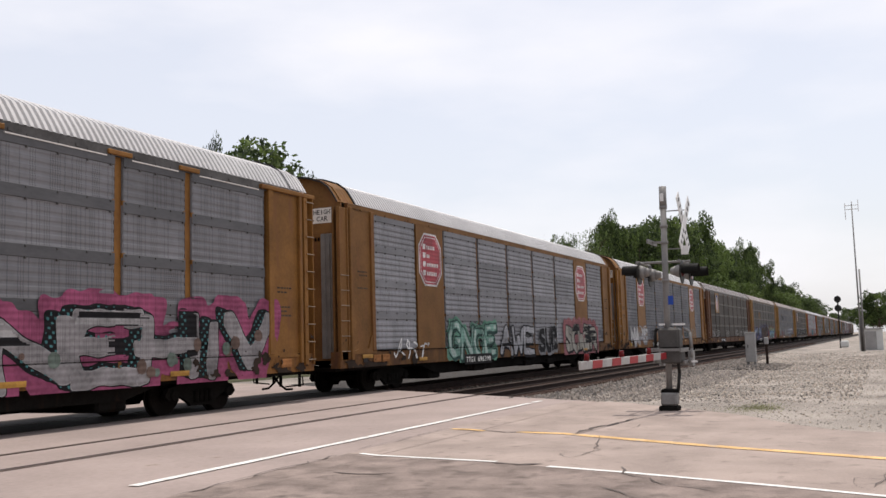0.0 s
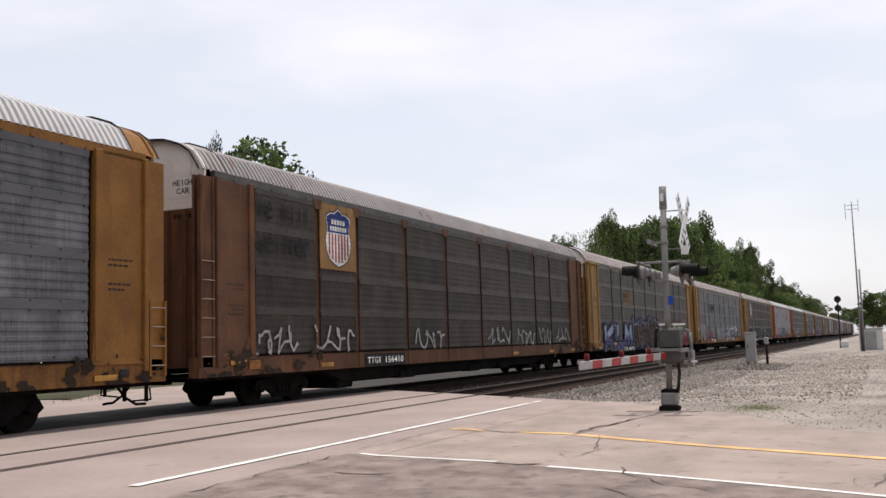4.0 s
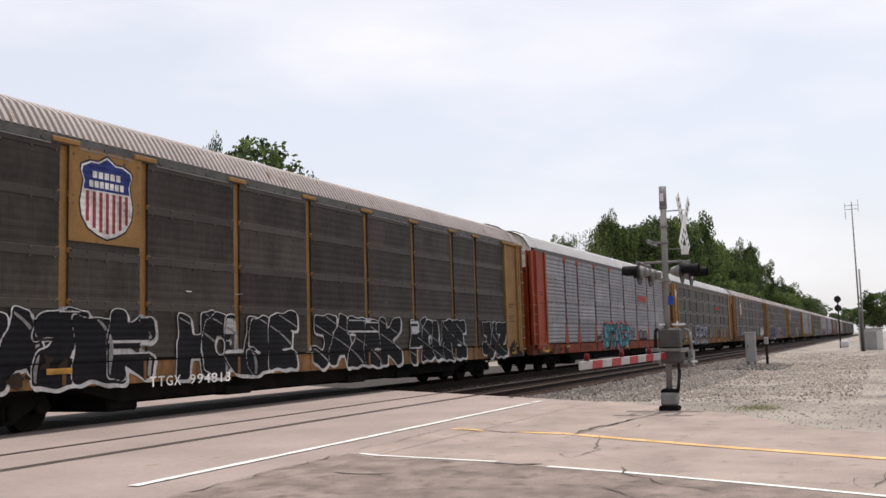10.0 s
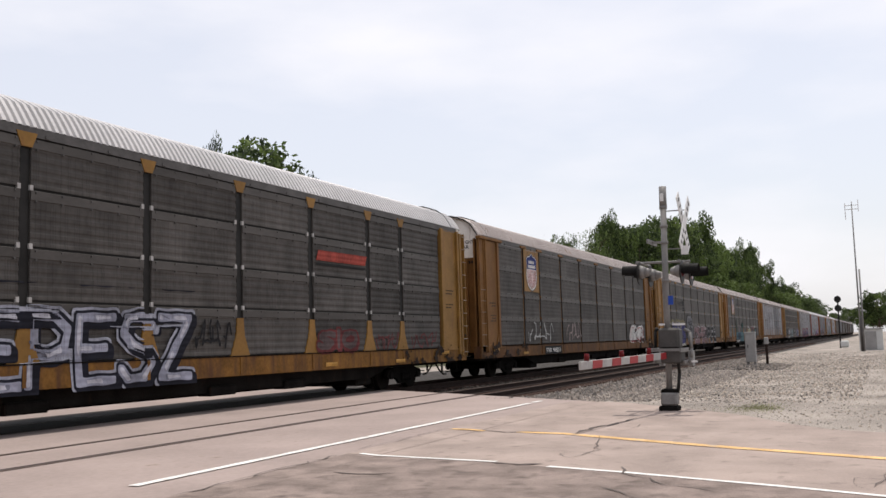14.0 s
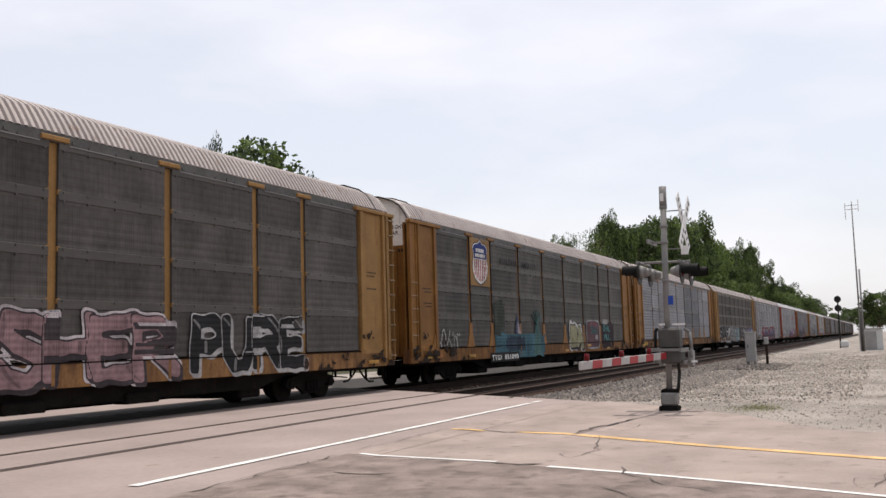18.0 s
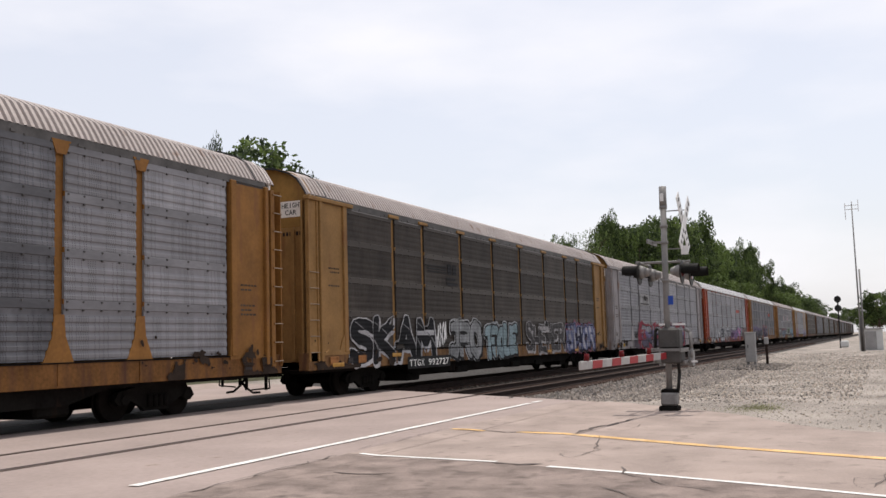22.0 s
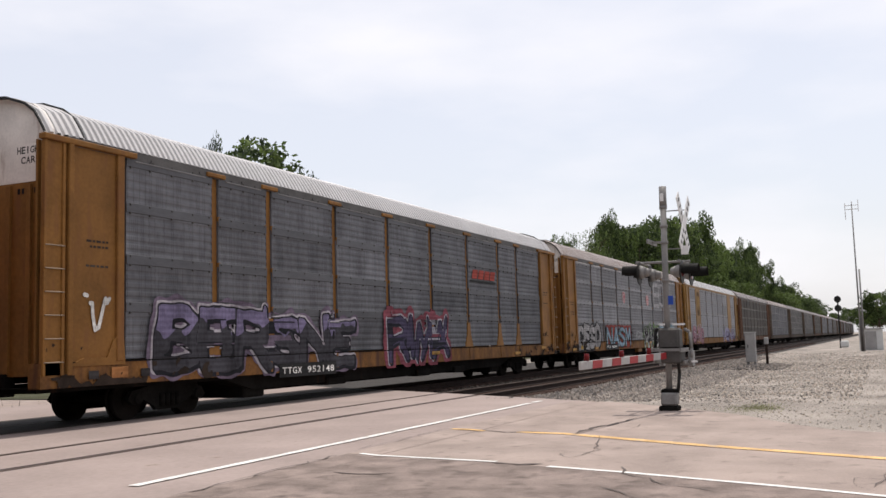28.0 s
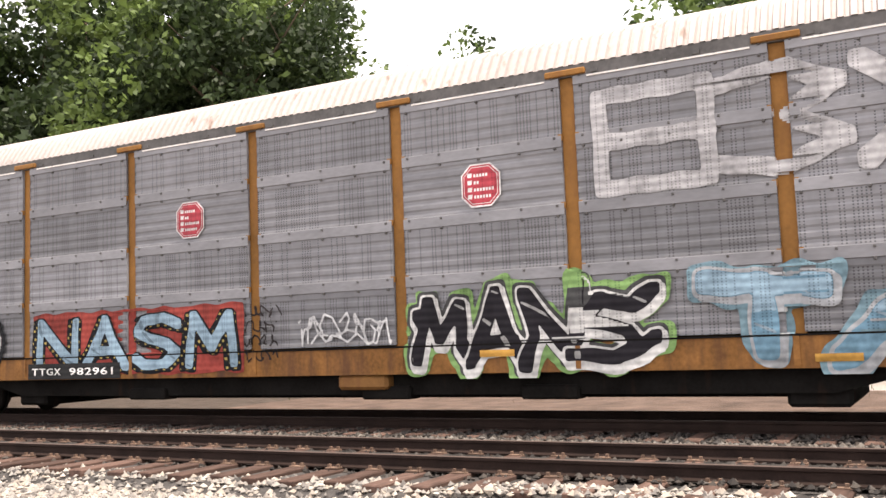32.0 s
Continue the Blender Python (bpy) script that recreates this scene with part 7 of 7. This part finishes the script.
def tree(x, y, height, kind, turn, label="broad green tree in full leaf behind the railway", group="trees behind the railway", wide=1.0):
    s = height / TREE_KINDS[kind][2]
    t = thing("tree", label, "tree", pose(x, y, ground_z(x, y), 0, 0, turn), group)
    t.scale = (s * wide, s * wide, s)
    part("trunk", TREE_KINDS[kind][1], None, t)
    part("crown", TREE_KINDS[kind][0], None, t)
    return t


rnd = random.Random(21)
# the wood along the far side of the line
for x, h, w in ((81, 10.2, 0.30), (85, 11.0, 0.32), (88.5, 11.2, 0.28), (103.4, 15.6, 0.36), (109, 15.0, 0.55), (117.7, 15.2, 0.78), (126, 17.0, 0.72), (134.4, 18.4, 0.74), (145.3, 18.8, 0.74), (160.5, 21.4, 0.60), (170, 19.2, 0.72), (180, 19.6, 0.62), (192, 18.0, 0.60), (220.7, 22.8, 0.40), (238, 22.0, 0.40), (255.6, 19.8, 0.50), (286, 17.0, 0.75), (321, 17.2, 0.8), (365, 16.5, 0.8), (422, 16.0, 0.9), (487, 16.2, 0.9)):
    tree(x, 27 + rnd.uniform(-0.6, 0.8), h * rnd.uniform(0.98, 1.01), rnd.randrange(5), rnd.uniform(0, 360), wide=w)
    if x > 112:
        tree(x + 4, 34 + rnd.uniform(-2, 4), h * rnd.uniform(0.60, 0.74), rnd.randrange(4), rnd.uniform(0, 360), wide=rnd.uniform(0.6, 0.8))
for x, h, w in ((150, 15.5, 0.6), (206, 16.0, 0.55), (272, 14.5, 0.6), (300, 14.0, 0.7)):
    tree(x, 25.6, h, rnd.randrange(1, 5), rnd.uniform(0, 360), wide=w)
for x, y, h in ((345, 25, 14), (384, 27, 13), (400, 29, 13), (395, 60, 20), (430, 72, 22), (480, 86, 22), (600, 40, 19), (640, 48, 19), (560, 38, 20), (470, 1, 13.5), (500, -5, 15), (480, -11, 14), (520, -22, 18), (500, -40, 18), (540, -55, 18), (760, 20, 19), (735, 28, 15), (740, 10, 15), (690, 2, 14), (720, 5, 15), (170, 0.3, 8.0), (182, -2.6, 7.5)):
    tree(x, y, h, rnd.randrange(4), rnd.uniform(0, 360), wide=1.3 if x > 300 else 1.0)
# the single tree beyond the road
tree(43.6, 33, 13.3, 1, 40, wide=0.95)
tree(43.1, 34, 13.3, 5, 100, wide=0.2)
tree(49.4, 33, 12.3, 5, 140, wide=0.45)
for x, y, h in ((92, 27, 12.0), (95.5, 26.5, 12.6), (98.5, 27.5, 13.2)):
    tree(x, y, h, 7, rnd.uniform(0, 360), "half-bare pale tree at the edge of the wood", wide=0.6)
for x, y, h in ((101, 22.5, 9.6), (108, 22.5, 9.2), (118, 23, 10.5), (150, 23, 11), (178, 23.5, 12), (260, 24, 13), (290, 24.5, 13)):
    tree(x, y, h, 4, rnd.uniform(0, 360), "bright green young tree at the edge of the wood", wide=1.1)
# tall trees behind the train on the left
for x, y, h, kd, w in ((-26.5, 31, 18.5, 6, 1.0), (-31, 34, 20, 5, 1.1), (-37, 31, 20, 5, 1.1), (-20.5, 37, 13.9, 6, 1.15), (-44, 34, 20, 6, 1.1), (-34, 40, 20, 5, 1.1), (-52, 33, 19, 5, 1.1), (-4.0, 36, 15.4, 1, 1.1), (1.5, 35, 14.6, 3, 1.1), (-7.5, 42, 16.5, 1, 1.1), (12.8, 38, 14.4, 3, 1.0), (9.2, 39, 14.3, 1, 0.8)):
    tree(x, y, h, kd, rnd.uniform(0, 360), wide=w)


# ---- crossing signal with its lowered gate ----
MX, MY = 17.5, 3.56
sig = thing("crossing_signal", "aluminium crossing signal mast with crossbuck, flashers and lowered gate", "crossing signal", pose(MX, MY, -0.05, 1.0))
bm = bmesh.new()
rod(bm, (0, 0, 0.3), (0, 0, 4.12), 0.056, n=16)
rod(bm, (0, 0, 3.74), (0, 0, 4.12), 0.068, n=16)
for z in (0.9, 2.35, 3.05, 3.35, 3.7):
    rod(bm, (0, 0, z), (0, 0, z + 0.06), 0.072, n=16)
part("mast", bm, ALUMINIUM, sig, "grey aluminium pole")
bm = bmesh.new()
box(bm, -0.17, 0.17, -0.17, 0.17, 0.0, 0.12, bevel=0.02)
box(bm, -0.13, 0.13, -0.13, 0.13, 0.12, 0.42, bevel=0.02)
part("base", bm, BLACK_STEEL, sig, "dark cast base")
bm = bmesh.new()
box(bm, -0.17, 0.14, -0.15, 0.13, 0.13, 0.36, bevel=0.03)
part("junction_box", bm, ALUMINIUM, sig)
bm = bmesh.new()
box(bm, -0.075, -0.066, -0.025, 0.04, 3.84, 3.99, bevel=0.003)
part("cap_plate", bm, WHITE_SIGN, sig, "white plate set in the mast cap")
bm = bmesh.new()
tube(bm, [(-0.05, -0.16, 0.35), (-0.05, -0.20, 0.7), (-0.04, -0.17, 1.0), (-0.02, -0.12, 1.15)], 0.03, 8)
part("conduit", bm, BLACK_PAINT, sig)
for s in (-1, 1):
    bm = bmesh.new()
    box(bm, -0.61, 0.61, -0.008, 0.008, -0.105, 0.105, bevel=0.004)
    b = part("crossbuck_board", bm, WHITE_SIGN, sig, "white crossbuck board", at=(0, -0.35 - 0.028 * (s < 0), 3.43))
    b.rotation_euler = (0, radians(50 * s), radians(-2.5))
    for k in range(8):
        bm = bmesh.new()
        box(bm, -0.018, 0.018, -0.003, 0.003, -0.045, 0.045)
        if abs(k - 3.5) > 1:
            part("letter_bar", bm, BLACK_PAINT, b, at=(-0.50 + 0.143 * k, -0.0115, 0))
bm = bmesh.new()
box(bm, -0.10, -0.085, -0.445, -0.315, 2.84, 3.00, bevel=0.004)
part("track_count_plate", bm, WHITE_SIGN, sig, "small white plate under the crossbuck")
for z in (3.66, 2.96):
    bm = bmesh.new()
    box(bm, -0.02, 0.02, -0.38, 0.0, z - 0.008, z + 0.008)
    part("sign_bracket", bm, ALUMINIUM, sig)
bm = bmesh.new()
box(bm, -0.4, 0.4, 0.22, 0.24, 3.05, 3.13)
box(bm, -0.03, 0.03, 0.0, 0.24, 3.07, 3.11)
part("side_plate", bm, ALUMINIUM, sig, "small edge-on sign plate")
bm = bmesh.new()
rod(bm, (0, -0.45, 2.72), (0, 0.55, 2.72), 0.024, n=10)
rod(bm, (-0.5, -0.34, 2.70), (0.5, -0.34, 2.70), 0.025, n=10)
rod(bm, (-0.5, 0.40, 2.70), (0.5, 0.40, 2.70), 0.025, n=10)
part("crossarm", bm, ALUMINIUM, sig)
for side, y in ((-1, -0.28), (1, 0.27)):
    for x in (-0.45, 0.45):
        bm = bmesh.new()
        rod(bm, (x, y, 2.52), (x, y + side * 0.10, 2.52), 0.10, 0.13, 16)
        rod(bm, (x, y - side * 0.10, 2.52), (x, y, 2.52), 0.05, 0.10, 12)
        light = part("flasher", bm, ALUMINIUM, sig, "grey flasher lamp housing")
        bm = bmesh.new()
        rod(bm, (x, y + side * 0.095, 2.50), (x, y + side * 0.112, 2.50), 0.205, n=24)
        part("backboard", bm, BLACK_PAINT, light)
        bm = bmesh.new()
        rod(bm, (x, y + side * 0.103, 2.52), (x, y + side * 0.12, 2.52), 0.105, n=20)
        part("lens", bm, LENS_RED, light, "red glass lens")
        bm = bmesh.new()
        n = 14
        for a0, a1 in zip(range(n), range(1, n + 1)):
            q = []
            for a, d in ((a0, 0.10), (a1, 0.10), (a1, 0.40), (a0, 0.40)):
                t = math.pi * (-0.12 + 1.24 * a / n)
                q.append(bm.verts.new((x + 0.125 * math.cos(t), y + side * d, 2.52 + 0.125 * math.sin(t))))
            bm.faces.new(q)
        bmesh.ops.solidify(bm, geom=bm.faces, thickness=0.006)
        part("hood", bm, BLACK_PAINT, light)
bm = bmesh.new()
box(bm, -0.09, -0.07, -0.14, -0.05, 1.94, 2.10)
part("information_sign", bm, BLUE_SIGN, sig, "small blue sign")
bm = bmesh.new()
box(bm, -0.20, 0.20, -0.27, 0.10, 0.88, 1.14, bevel=0.03)
box(bm, -0.18, 0.18, -0.24, 0.14, 1.14, 1.52, bevel=0.04)
part("gate_mechanism", bm, DARK_METAL, sig, "dark grey gate motor housing")
for y in (-0.32, 0.22):
    bm = bmesh.new()
    box(bm, -0.55, 0.20, y - 0.015, y + 0.015, 1.09, 1.16, bevel=0.004)
    box(bm, -0.20, 0.55, y - 0.015, y + 0.015, 0.88, 0.94, bevel=0.004)
    prism(bm, [(0.42, 0.82), (0.66, 0.82), (0.66, 1.10), (0.42, 1.10)], y - 0.04, y + 0.04)
    part("gate_side_arm", bm, ALUMINIUM, sig, "gate side arm with counterweight")
bm = bmesh.new()
box(bm, -0.22, -0.19, -0.30, 0.36, 1.10, 1.15)
part("cross_brace", bm, ALUMINIUM, sig)
bm = bmesh.new()
tube(bm, [(0.0, -0.30, 1.50), (0.0, -0.40, 1.44), (0.0, -0.42, 1.15), (0.0, -0.42, 0.98), (0.0, -0.36, 0.89), (0.0, -0.10, 0.88)], 0.03, 8)
part("guard_hoop", bm, ALUMINIUM, sig, "bent grey guard tube")
bm = bmesh.new()
tube(bm, [(0.0, 0.18, 1.52), (0.0, 0.22, 1.46), (0.0, 0.23, 1.14)], 0.03, 8)
part("guard_tube", bm, BLACK_PAINT, sig)
for y0, y1 in ((-0.33, -0.10), (0.03, 0.14)):
    bm = bmesh.new()
    box(bm, -0.07, -0.05, y0, y1, 1.565, 1.60)
    part("top_plate", bm, WHITE_SIGN, sig, "narrow white plate over the gate motor")
bm = bmesh.new()
box(bm, -0.10, -0.02, -0.52, -0.43, 0.90, 0.93)
part("end_tab", bm, WHITE_SIGN, sig)
bm = bmesh.new()
box(bm, -4.27, -0.25, -0.022, 0.022, 0.965, 1.085, bevel=0.006)
gate = part("gate_arm", bm, GATE_WHITE, sig, "lowered white gate arm with red stripes")
gate.rotation_euler = (0, radians(-0.7), radians(-5.3))
for k in range(5):
    x = -3.84 + 0.83 * k
    bm = bmesh.new()
    prism(bm, [(x, 0.967), (x + 0.40, 0.967), (x + 0.42, 1.083), (x + 0.02, 1.083)], -0.027, 0.027)
    part("red_stripe", bm, RED_SIGN, gate)
for x in (-4.0, -2.5, -1.1):
    bm = bmesh.new()
    box(bm, x - 0.03, x + 0.03, -0.03, 0.03, 1.085, 1.105)
    rod(bm, (x, 0, 1.105), (x, 0, 1.19), 0.042, 0.034, 12)
    part("gate_lamp", bm, LENS_RED, gate, "small dark red gate lamp")

# ---- trackside equipment ----
cab = thing("relay_cabinet", "weathered grey steel relay cabinet on legs beside the track", "cabinet", pose(43.4, 5.2, -0.22))
bm = bmesh.new()
box(bm, -0.18, 0.18, -0.21, 0.21, 0.34, 1.60, bevel=0.02)
box(bm, -0.20, 0.20, -0.235, 0.235, 1.58, 1.64, bevel=0.01)
part("body", bm, GREY_BOX, cab)
bm = bmesh.new()
box(bm, -0.195, -0.18, -0.17, 0.17, 0.42, 1.52)
door = part("door", bm, GREY_BOX, cab)
bm = bmesh.new()
box(bm, -0.22, -0.195, 0.08, 0.11, 0.95, 1.1)
part("handle", bm, BLACK_PAINT, door)
for y in (-0.14, 0.14):
    bm = bmesh.new()
    box(bm, -0.1, 0.1, y - 0.05, y + 0.05, -0.05, 0.36)
    part("leg", bm, ALUMINIUM, cab)
post = thing("marker_post", "short rusty steel post beside the cabinet", "post", pose(43.9, 4.6, -0.22))
bm = bmesh.new()
rod(bm, (0, 0, 0), (0, 0, 1.35), 0.06, n=10)
part("shaft", bm, RAIL_SIDE, post)
bm = bmesh.new()
box(bm, -0.09, 0.09, -0.09, 0.09, 1.1, 1.4, bevel=0.02)
part("cap", bm, GREY_BOX, post)

tower = thing("radio_mast", "thin grey radio mast with antennas on top", "mast", pose(78.4, 1.4, -0.2))
bm = bmesh.new()
rod(bm, (0, 0, 0), (0, 0, 11.2), 0.075, 0.04, 10)
part("pole", bm, ALUMINIUM, tower)
bm = bmesh.new()
rod(bm, (0, -0.45, 10.8), (0, 0.48, 10.8), 0.025, n=6)
rod(bm, (0, -0.45, 11.1), (0, 0.48, 11.1), 0.02, n=6)
part("crossbar", bm, ALUMINIUM, tower)
for y, z0, z1 in ((-0.45, 10.6, 11.5), (0.48, 10.0, 11.3), (0, 11.2, 11.4)):
    bm = bmesh.new()
    rod(bm, (0, y, z0), (0, y, z1), 0.03, n=6)
    part("antenna", bm, WHITE_SIGN, tower)
bm = bmesh.new()
rod(bm, (-0.1, -0.2, 0), (-0.1, -0.2, 6.2), 0.065, 0.06, 10)
part("lower_pole", bm, ALUMINIUM, tower)
bm = bmesh.new()
rod(bm, (-0.05, -0.1, 0), (-0.05, -0.1, 2.7), 0.11, 0.10, 12)
part("foot_casing", bm, DARK_METAL, tower, "dark casing round the foot")
shed = thing("equipment_shed", "small silver metal equipment shed beside the mast", "shed", pose(82, 0.75, -0.2))
bm = bmesh.new()
box(bm, -0.9, 0.9, -0.85, 0.85, 0, 1.65)
part("body", bm, SHED, shed)
bm = bmesh.new()
box(bm, -1.0, 1.0, -0.95, 0.95, 1.65, 1.75, bevel=0.01)
part("roof", bm, GREY_BOX, shed)
bm = bmesh.new()
box(bm, -0.92, -0.9, -0.4, 0.4, 0.1, 1.5)
part("door", bm, GREY_BOX, shed)

block = thing("block_signal", "black two-headed railway block signal on a pole", "signal", pose(96, 3.5, -0.2))
bm = bmesh.new()
rod(bm, (0, 0, 0), (0, 0, 4.9), 0.07, n=10)
part("pole", bm, BLACK_PAINT, block)
for z in (3.72, 4.55):
    bm = bmesh.new()
    rod(bm, (-0.14, 0, z), (-0.10, 0, z), 0.31, n=24)
    rod(bm, (-0.10, 0, z), (0.12, 0, z), 0.2, n=16)
    head = part("signal_head", bm, BLACK_PAINT, block)
    bm = bmesh.new()
    rod(bm, (-0.30, 0, z), (-0.14, 0, z), 0.12, n=14)
    part("hood", bm, BLACK_PAINT, head)
bm = bmesh.new()
box(bm, -0.25, 0.25, -0.72, 0.0, 0.08, 0.72, bevel=0.10)
part("base_case", bm, SHED, block, "silver base case")

# ---- street furniture behind the train ----
pole = thing("utility_pole", "wooden utility pole with wires and a street lamp", "utility pole", pose(9.6, 34, -0.2))
bm = bmesh.new()
rod(bm, (0, 0, 0), (0, 0, 15.5), 0.17, 0.12, 12)
part("shaft", bm, POLE_WOOD, pole)
bm = bmesh.new()
box(bm, -1.2, 1.2, -0.06, 0.06, 14.6, 14.75)
part("crossarm", bm, POLE_WOOD, pole)
bm = bmesh.new()
tube(bm, [(0.1, 0, 12.5), (1.6, -0.1, 13.2), (4.0, -0.2, 13.42)], 0.035, 8)
arm = part("lamp_arm", bm, ALUMINIUM, pole)
bm = bmesh.new()
rod(bm, (-0.32, -0.1, 12.0), (-0.32, -0.1, 13.1), 0.2, n=14)
part("transformer", bm, GREY_BOX, pole, "grey transformer can")
bm = bmesh.new()
box(bm, 3.95, 4.75, -0.36, -0.04, 13.30, 13.48, bevel=0.06)
part("lamp_head", bm, GREY_BOX, arm)
for dx, dz in ((0.0, 9.8), (-0.5, 10.3), (-0.25, 10.05)):
    rings, fs = [], []
    for i in range(17):
        t = i / 16
        x, y, z = dx - 1.5 * t, -41 * t, dz - 1.1 * t - 4 * t * (1 - t) * 0.05
        rings += [(x + 0.02, y, z), (x, y, z + 0.02), (x - 0.02, y, z), (x, y, z - 0.02)]
        if i < 16:
            fs += [(4 * i + k, 4 * i + (k + 1) % 4, 4 * i + 4 + (k + 1) % 4, 4 * i + 4 + k) for k in range(4)]
    bm = raw_mesh("wire", rings, fs, BLACK_PAINT)
    part("wire", bm, BLACK_PAINT, pole)


# ---- weeds and grass ----
def grass(name, n, region, tall, seed, label, mat=None):
    r = np.random.RandomState(seed)
    x0, x1, y0, y1 = region
    vs, fs = [], []
    for _ in range(n):
        cx, cy = (x0 + x1) / 2, (y0 + y1) / 2
        x, y = cx + r.normal() * (x1 - x0) / 4, cy + r.normal() * (y1 - y0) / 4
        z, a, h = ground_z(x, y) - 0.02, r.uniform(0, 6.28), tall * r.uniform(0.4, 1.2)
        dx, dy = math.cos(a) * 0.012, math.sin(a) * 0.012
        b = len(vs)
        lean = (r.uniform(-0.5, 0.5) * h, r.uniform(-0.5, 0.5) * h)
        vs += [(x - dx, y - dy, z), (x + dx, y + dy, z), (x + lean[0], y + lean[1], z + h)]
        fs.append((b, b + 1, b + 2))
    return solo(name, raw_mesh(name, vs, fs, mat or GRASS), [], label, "grass", kind="stuff")


grass("weeds", 1500, (17.1, 19.6, 1.70, 2.70), 0.045, 1, "small green weeds in the gravel", WEED)
grass("trackside_grass", 6000, (22, 60, 18.2, 21.5), 0.35, 3, "dry grass behind the far track", DRY_GRASS)
grass("trackside_grass", 900, (-17, -3, 21.0, 24.5), 0.10, 4, "short dry grass and weeds behind the far track", DRY_GRASS)
grass("trackside_grass", 1300, (2.4, 5.4, 18.2, 20.6), 0.34, 15, "green weeds beside the crossing", FRESH_GRASS)
grass("trackside_grass", 1100, (-30, 4, 22, 26), 0.30, 14, "green weeds behind the far track")
crack([(13.41, 5.54), (13.14, 5.10), (13.30, 4.83), (13.27, 4.42)], 0.030, 6)
crack([(9.86, 3.98), (9.75, 3.80), (9.76, 3.62), (9.90, 3.42)], 0.042, 7)
crack([(8.77, 5.34), (8.72, 5.0), (8.79, 4.68)], 0.030, 8)
crack([(9.78, 2.52), (9.33, 2.35), (8.69, 1.86), (8.4, 1.4)], 0.012, 9)
crack([(8.43, 2.38), (7.96, 1.99), (7.6, 1.7)], 0.012, 10)
crack([(12.9, 3.6), (12.24, 3.43), (11.02, 3.13), (10.5, 3.3)], 0.010, 11)
crack([(6.9, 5.91), (7.3, 5.92), (8.25, 5.97), (8.86, 6.03), (10.04, 6.03)], 0.016, 12)
# shadow of the lowered gate arm, painted on the road as a dark line
crack([(13.13, 4.00), (13.91, 3.99), (14.69, 3.84), (15.76, 3.75)], 0.034, 14)
crack([(10.6, 6.10), (11.08, 6.14), (12.01, 6.13), (13.5, 6.13)], 0.008, 13)
rnd = random.Random(31)
for i in range(18):
    x, y = rnd.uniform(8.6, 17.5), rnd.uniform(-0.5, 5.2)
    if x > 13 + 0.75 * y:
        continue
    a, long = rnd.uniform(-0.6, 2.0), rnd.uniform(0.15, 0.6)
    p = [(x, y)]
    for k in range(2):
        p.append((p[-1][0] + math.cos(a) * long, p[-1][1] + math.sin(a) * long))
        a += rnd.uniform(-0.8, 0.8)
    crack(p, rnd.uniform(0.003, 0.007), 40 + i)


def travel(t):
    """How far along the line the foremost coupling stands at t seconds."""
    return 20.754 - 15.9145 * t - float(np.interp(t, (30, 31, 32), (0.0, 0.18, 0.37)))


# slack between the couplings
SLACK = {0: 0.10, 1: 0.15, 3: -0.06, 5: 0.04, 7: -0.18, 9: 0.10, 10: 0.03, 11: -0.08, 12: -0.07, 13: -0.07, 16: 0.12, 17: 0.12}


def motions():
    for n, car in CARS.items():
        rows = []
        for i in range(33):
            s = travel(float(i)) + CAR_L * (n + 0.5) + SLACK.get(n, 0.0)
            rows.append((float(i), on_line(max(s, -400.0))))
        walk(car, rows)
    # wheels roll while their car is close
    for n, car in CARS.items():
        near = [i for i in range(frame(32.0)) if -24 < travel(i / FPS) + CAR_L * (n + 0.5) < 50]
        if not near:
            continue
        first = near[0]
        turn = [(i / FPS, -math.degrees((i - first) / FPS * 15.9145 / 0.40)) for i in near]
        if near[0] > 0:
            turn.insert(0, (0.0, turn[0][1]))
        if near[-1] < frame(32.0) - 1:
            turn.append((32.0, turn[-1][1]))
        for truck in car.children:
            if truck.name.startswith("truck"):
                for w in truck.children:
                    x, y, z = w.location
                    walk(w, [(t, pose(x, y, z, 0, a, 0)) for t, a in turn])


motions()
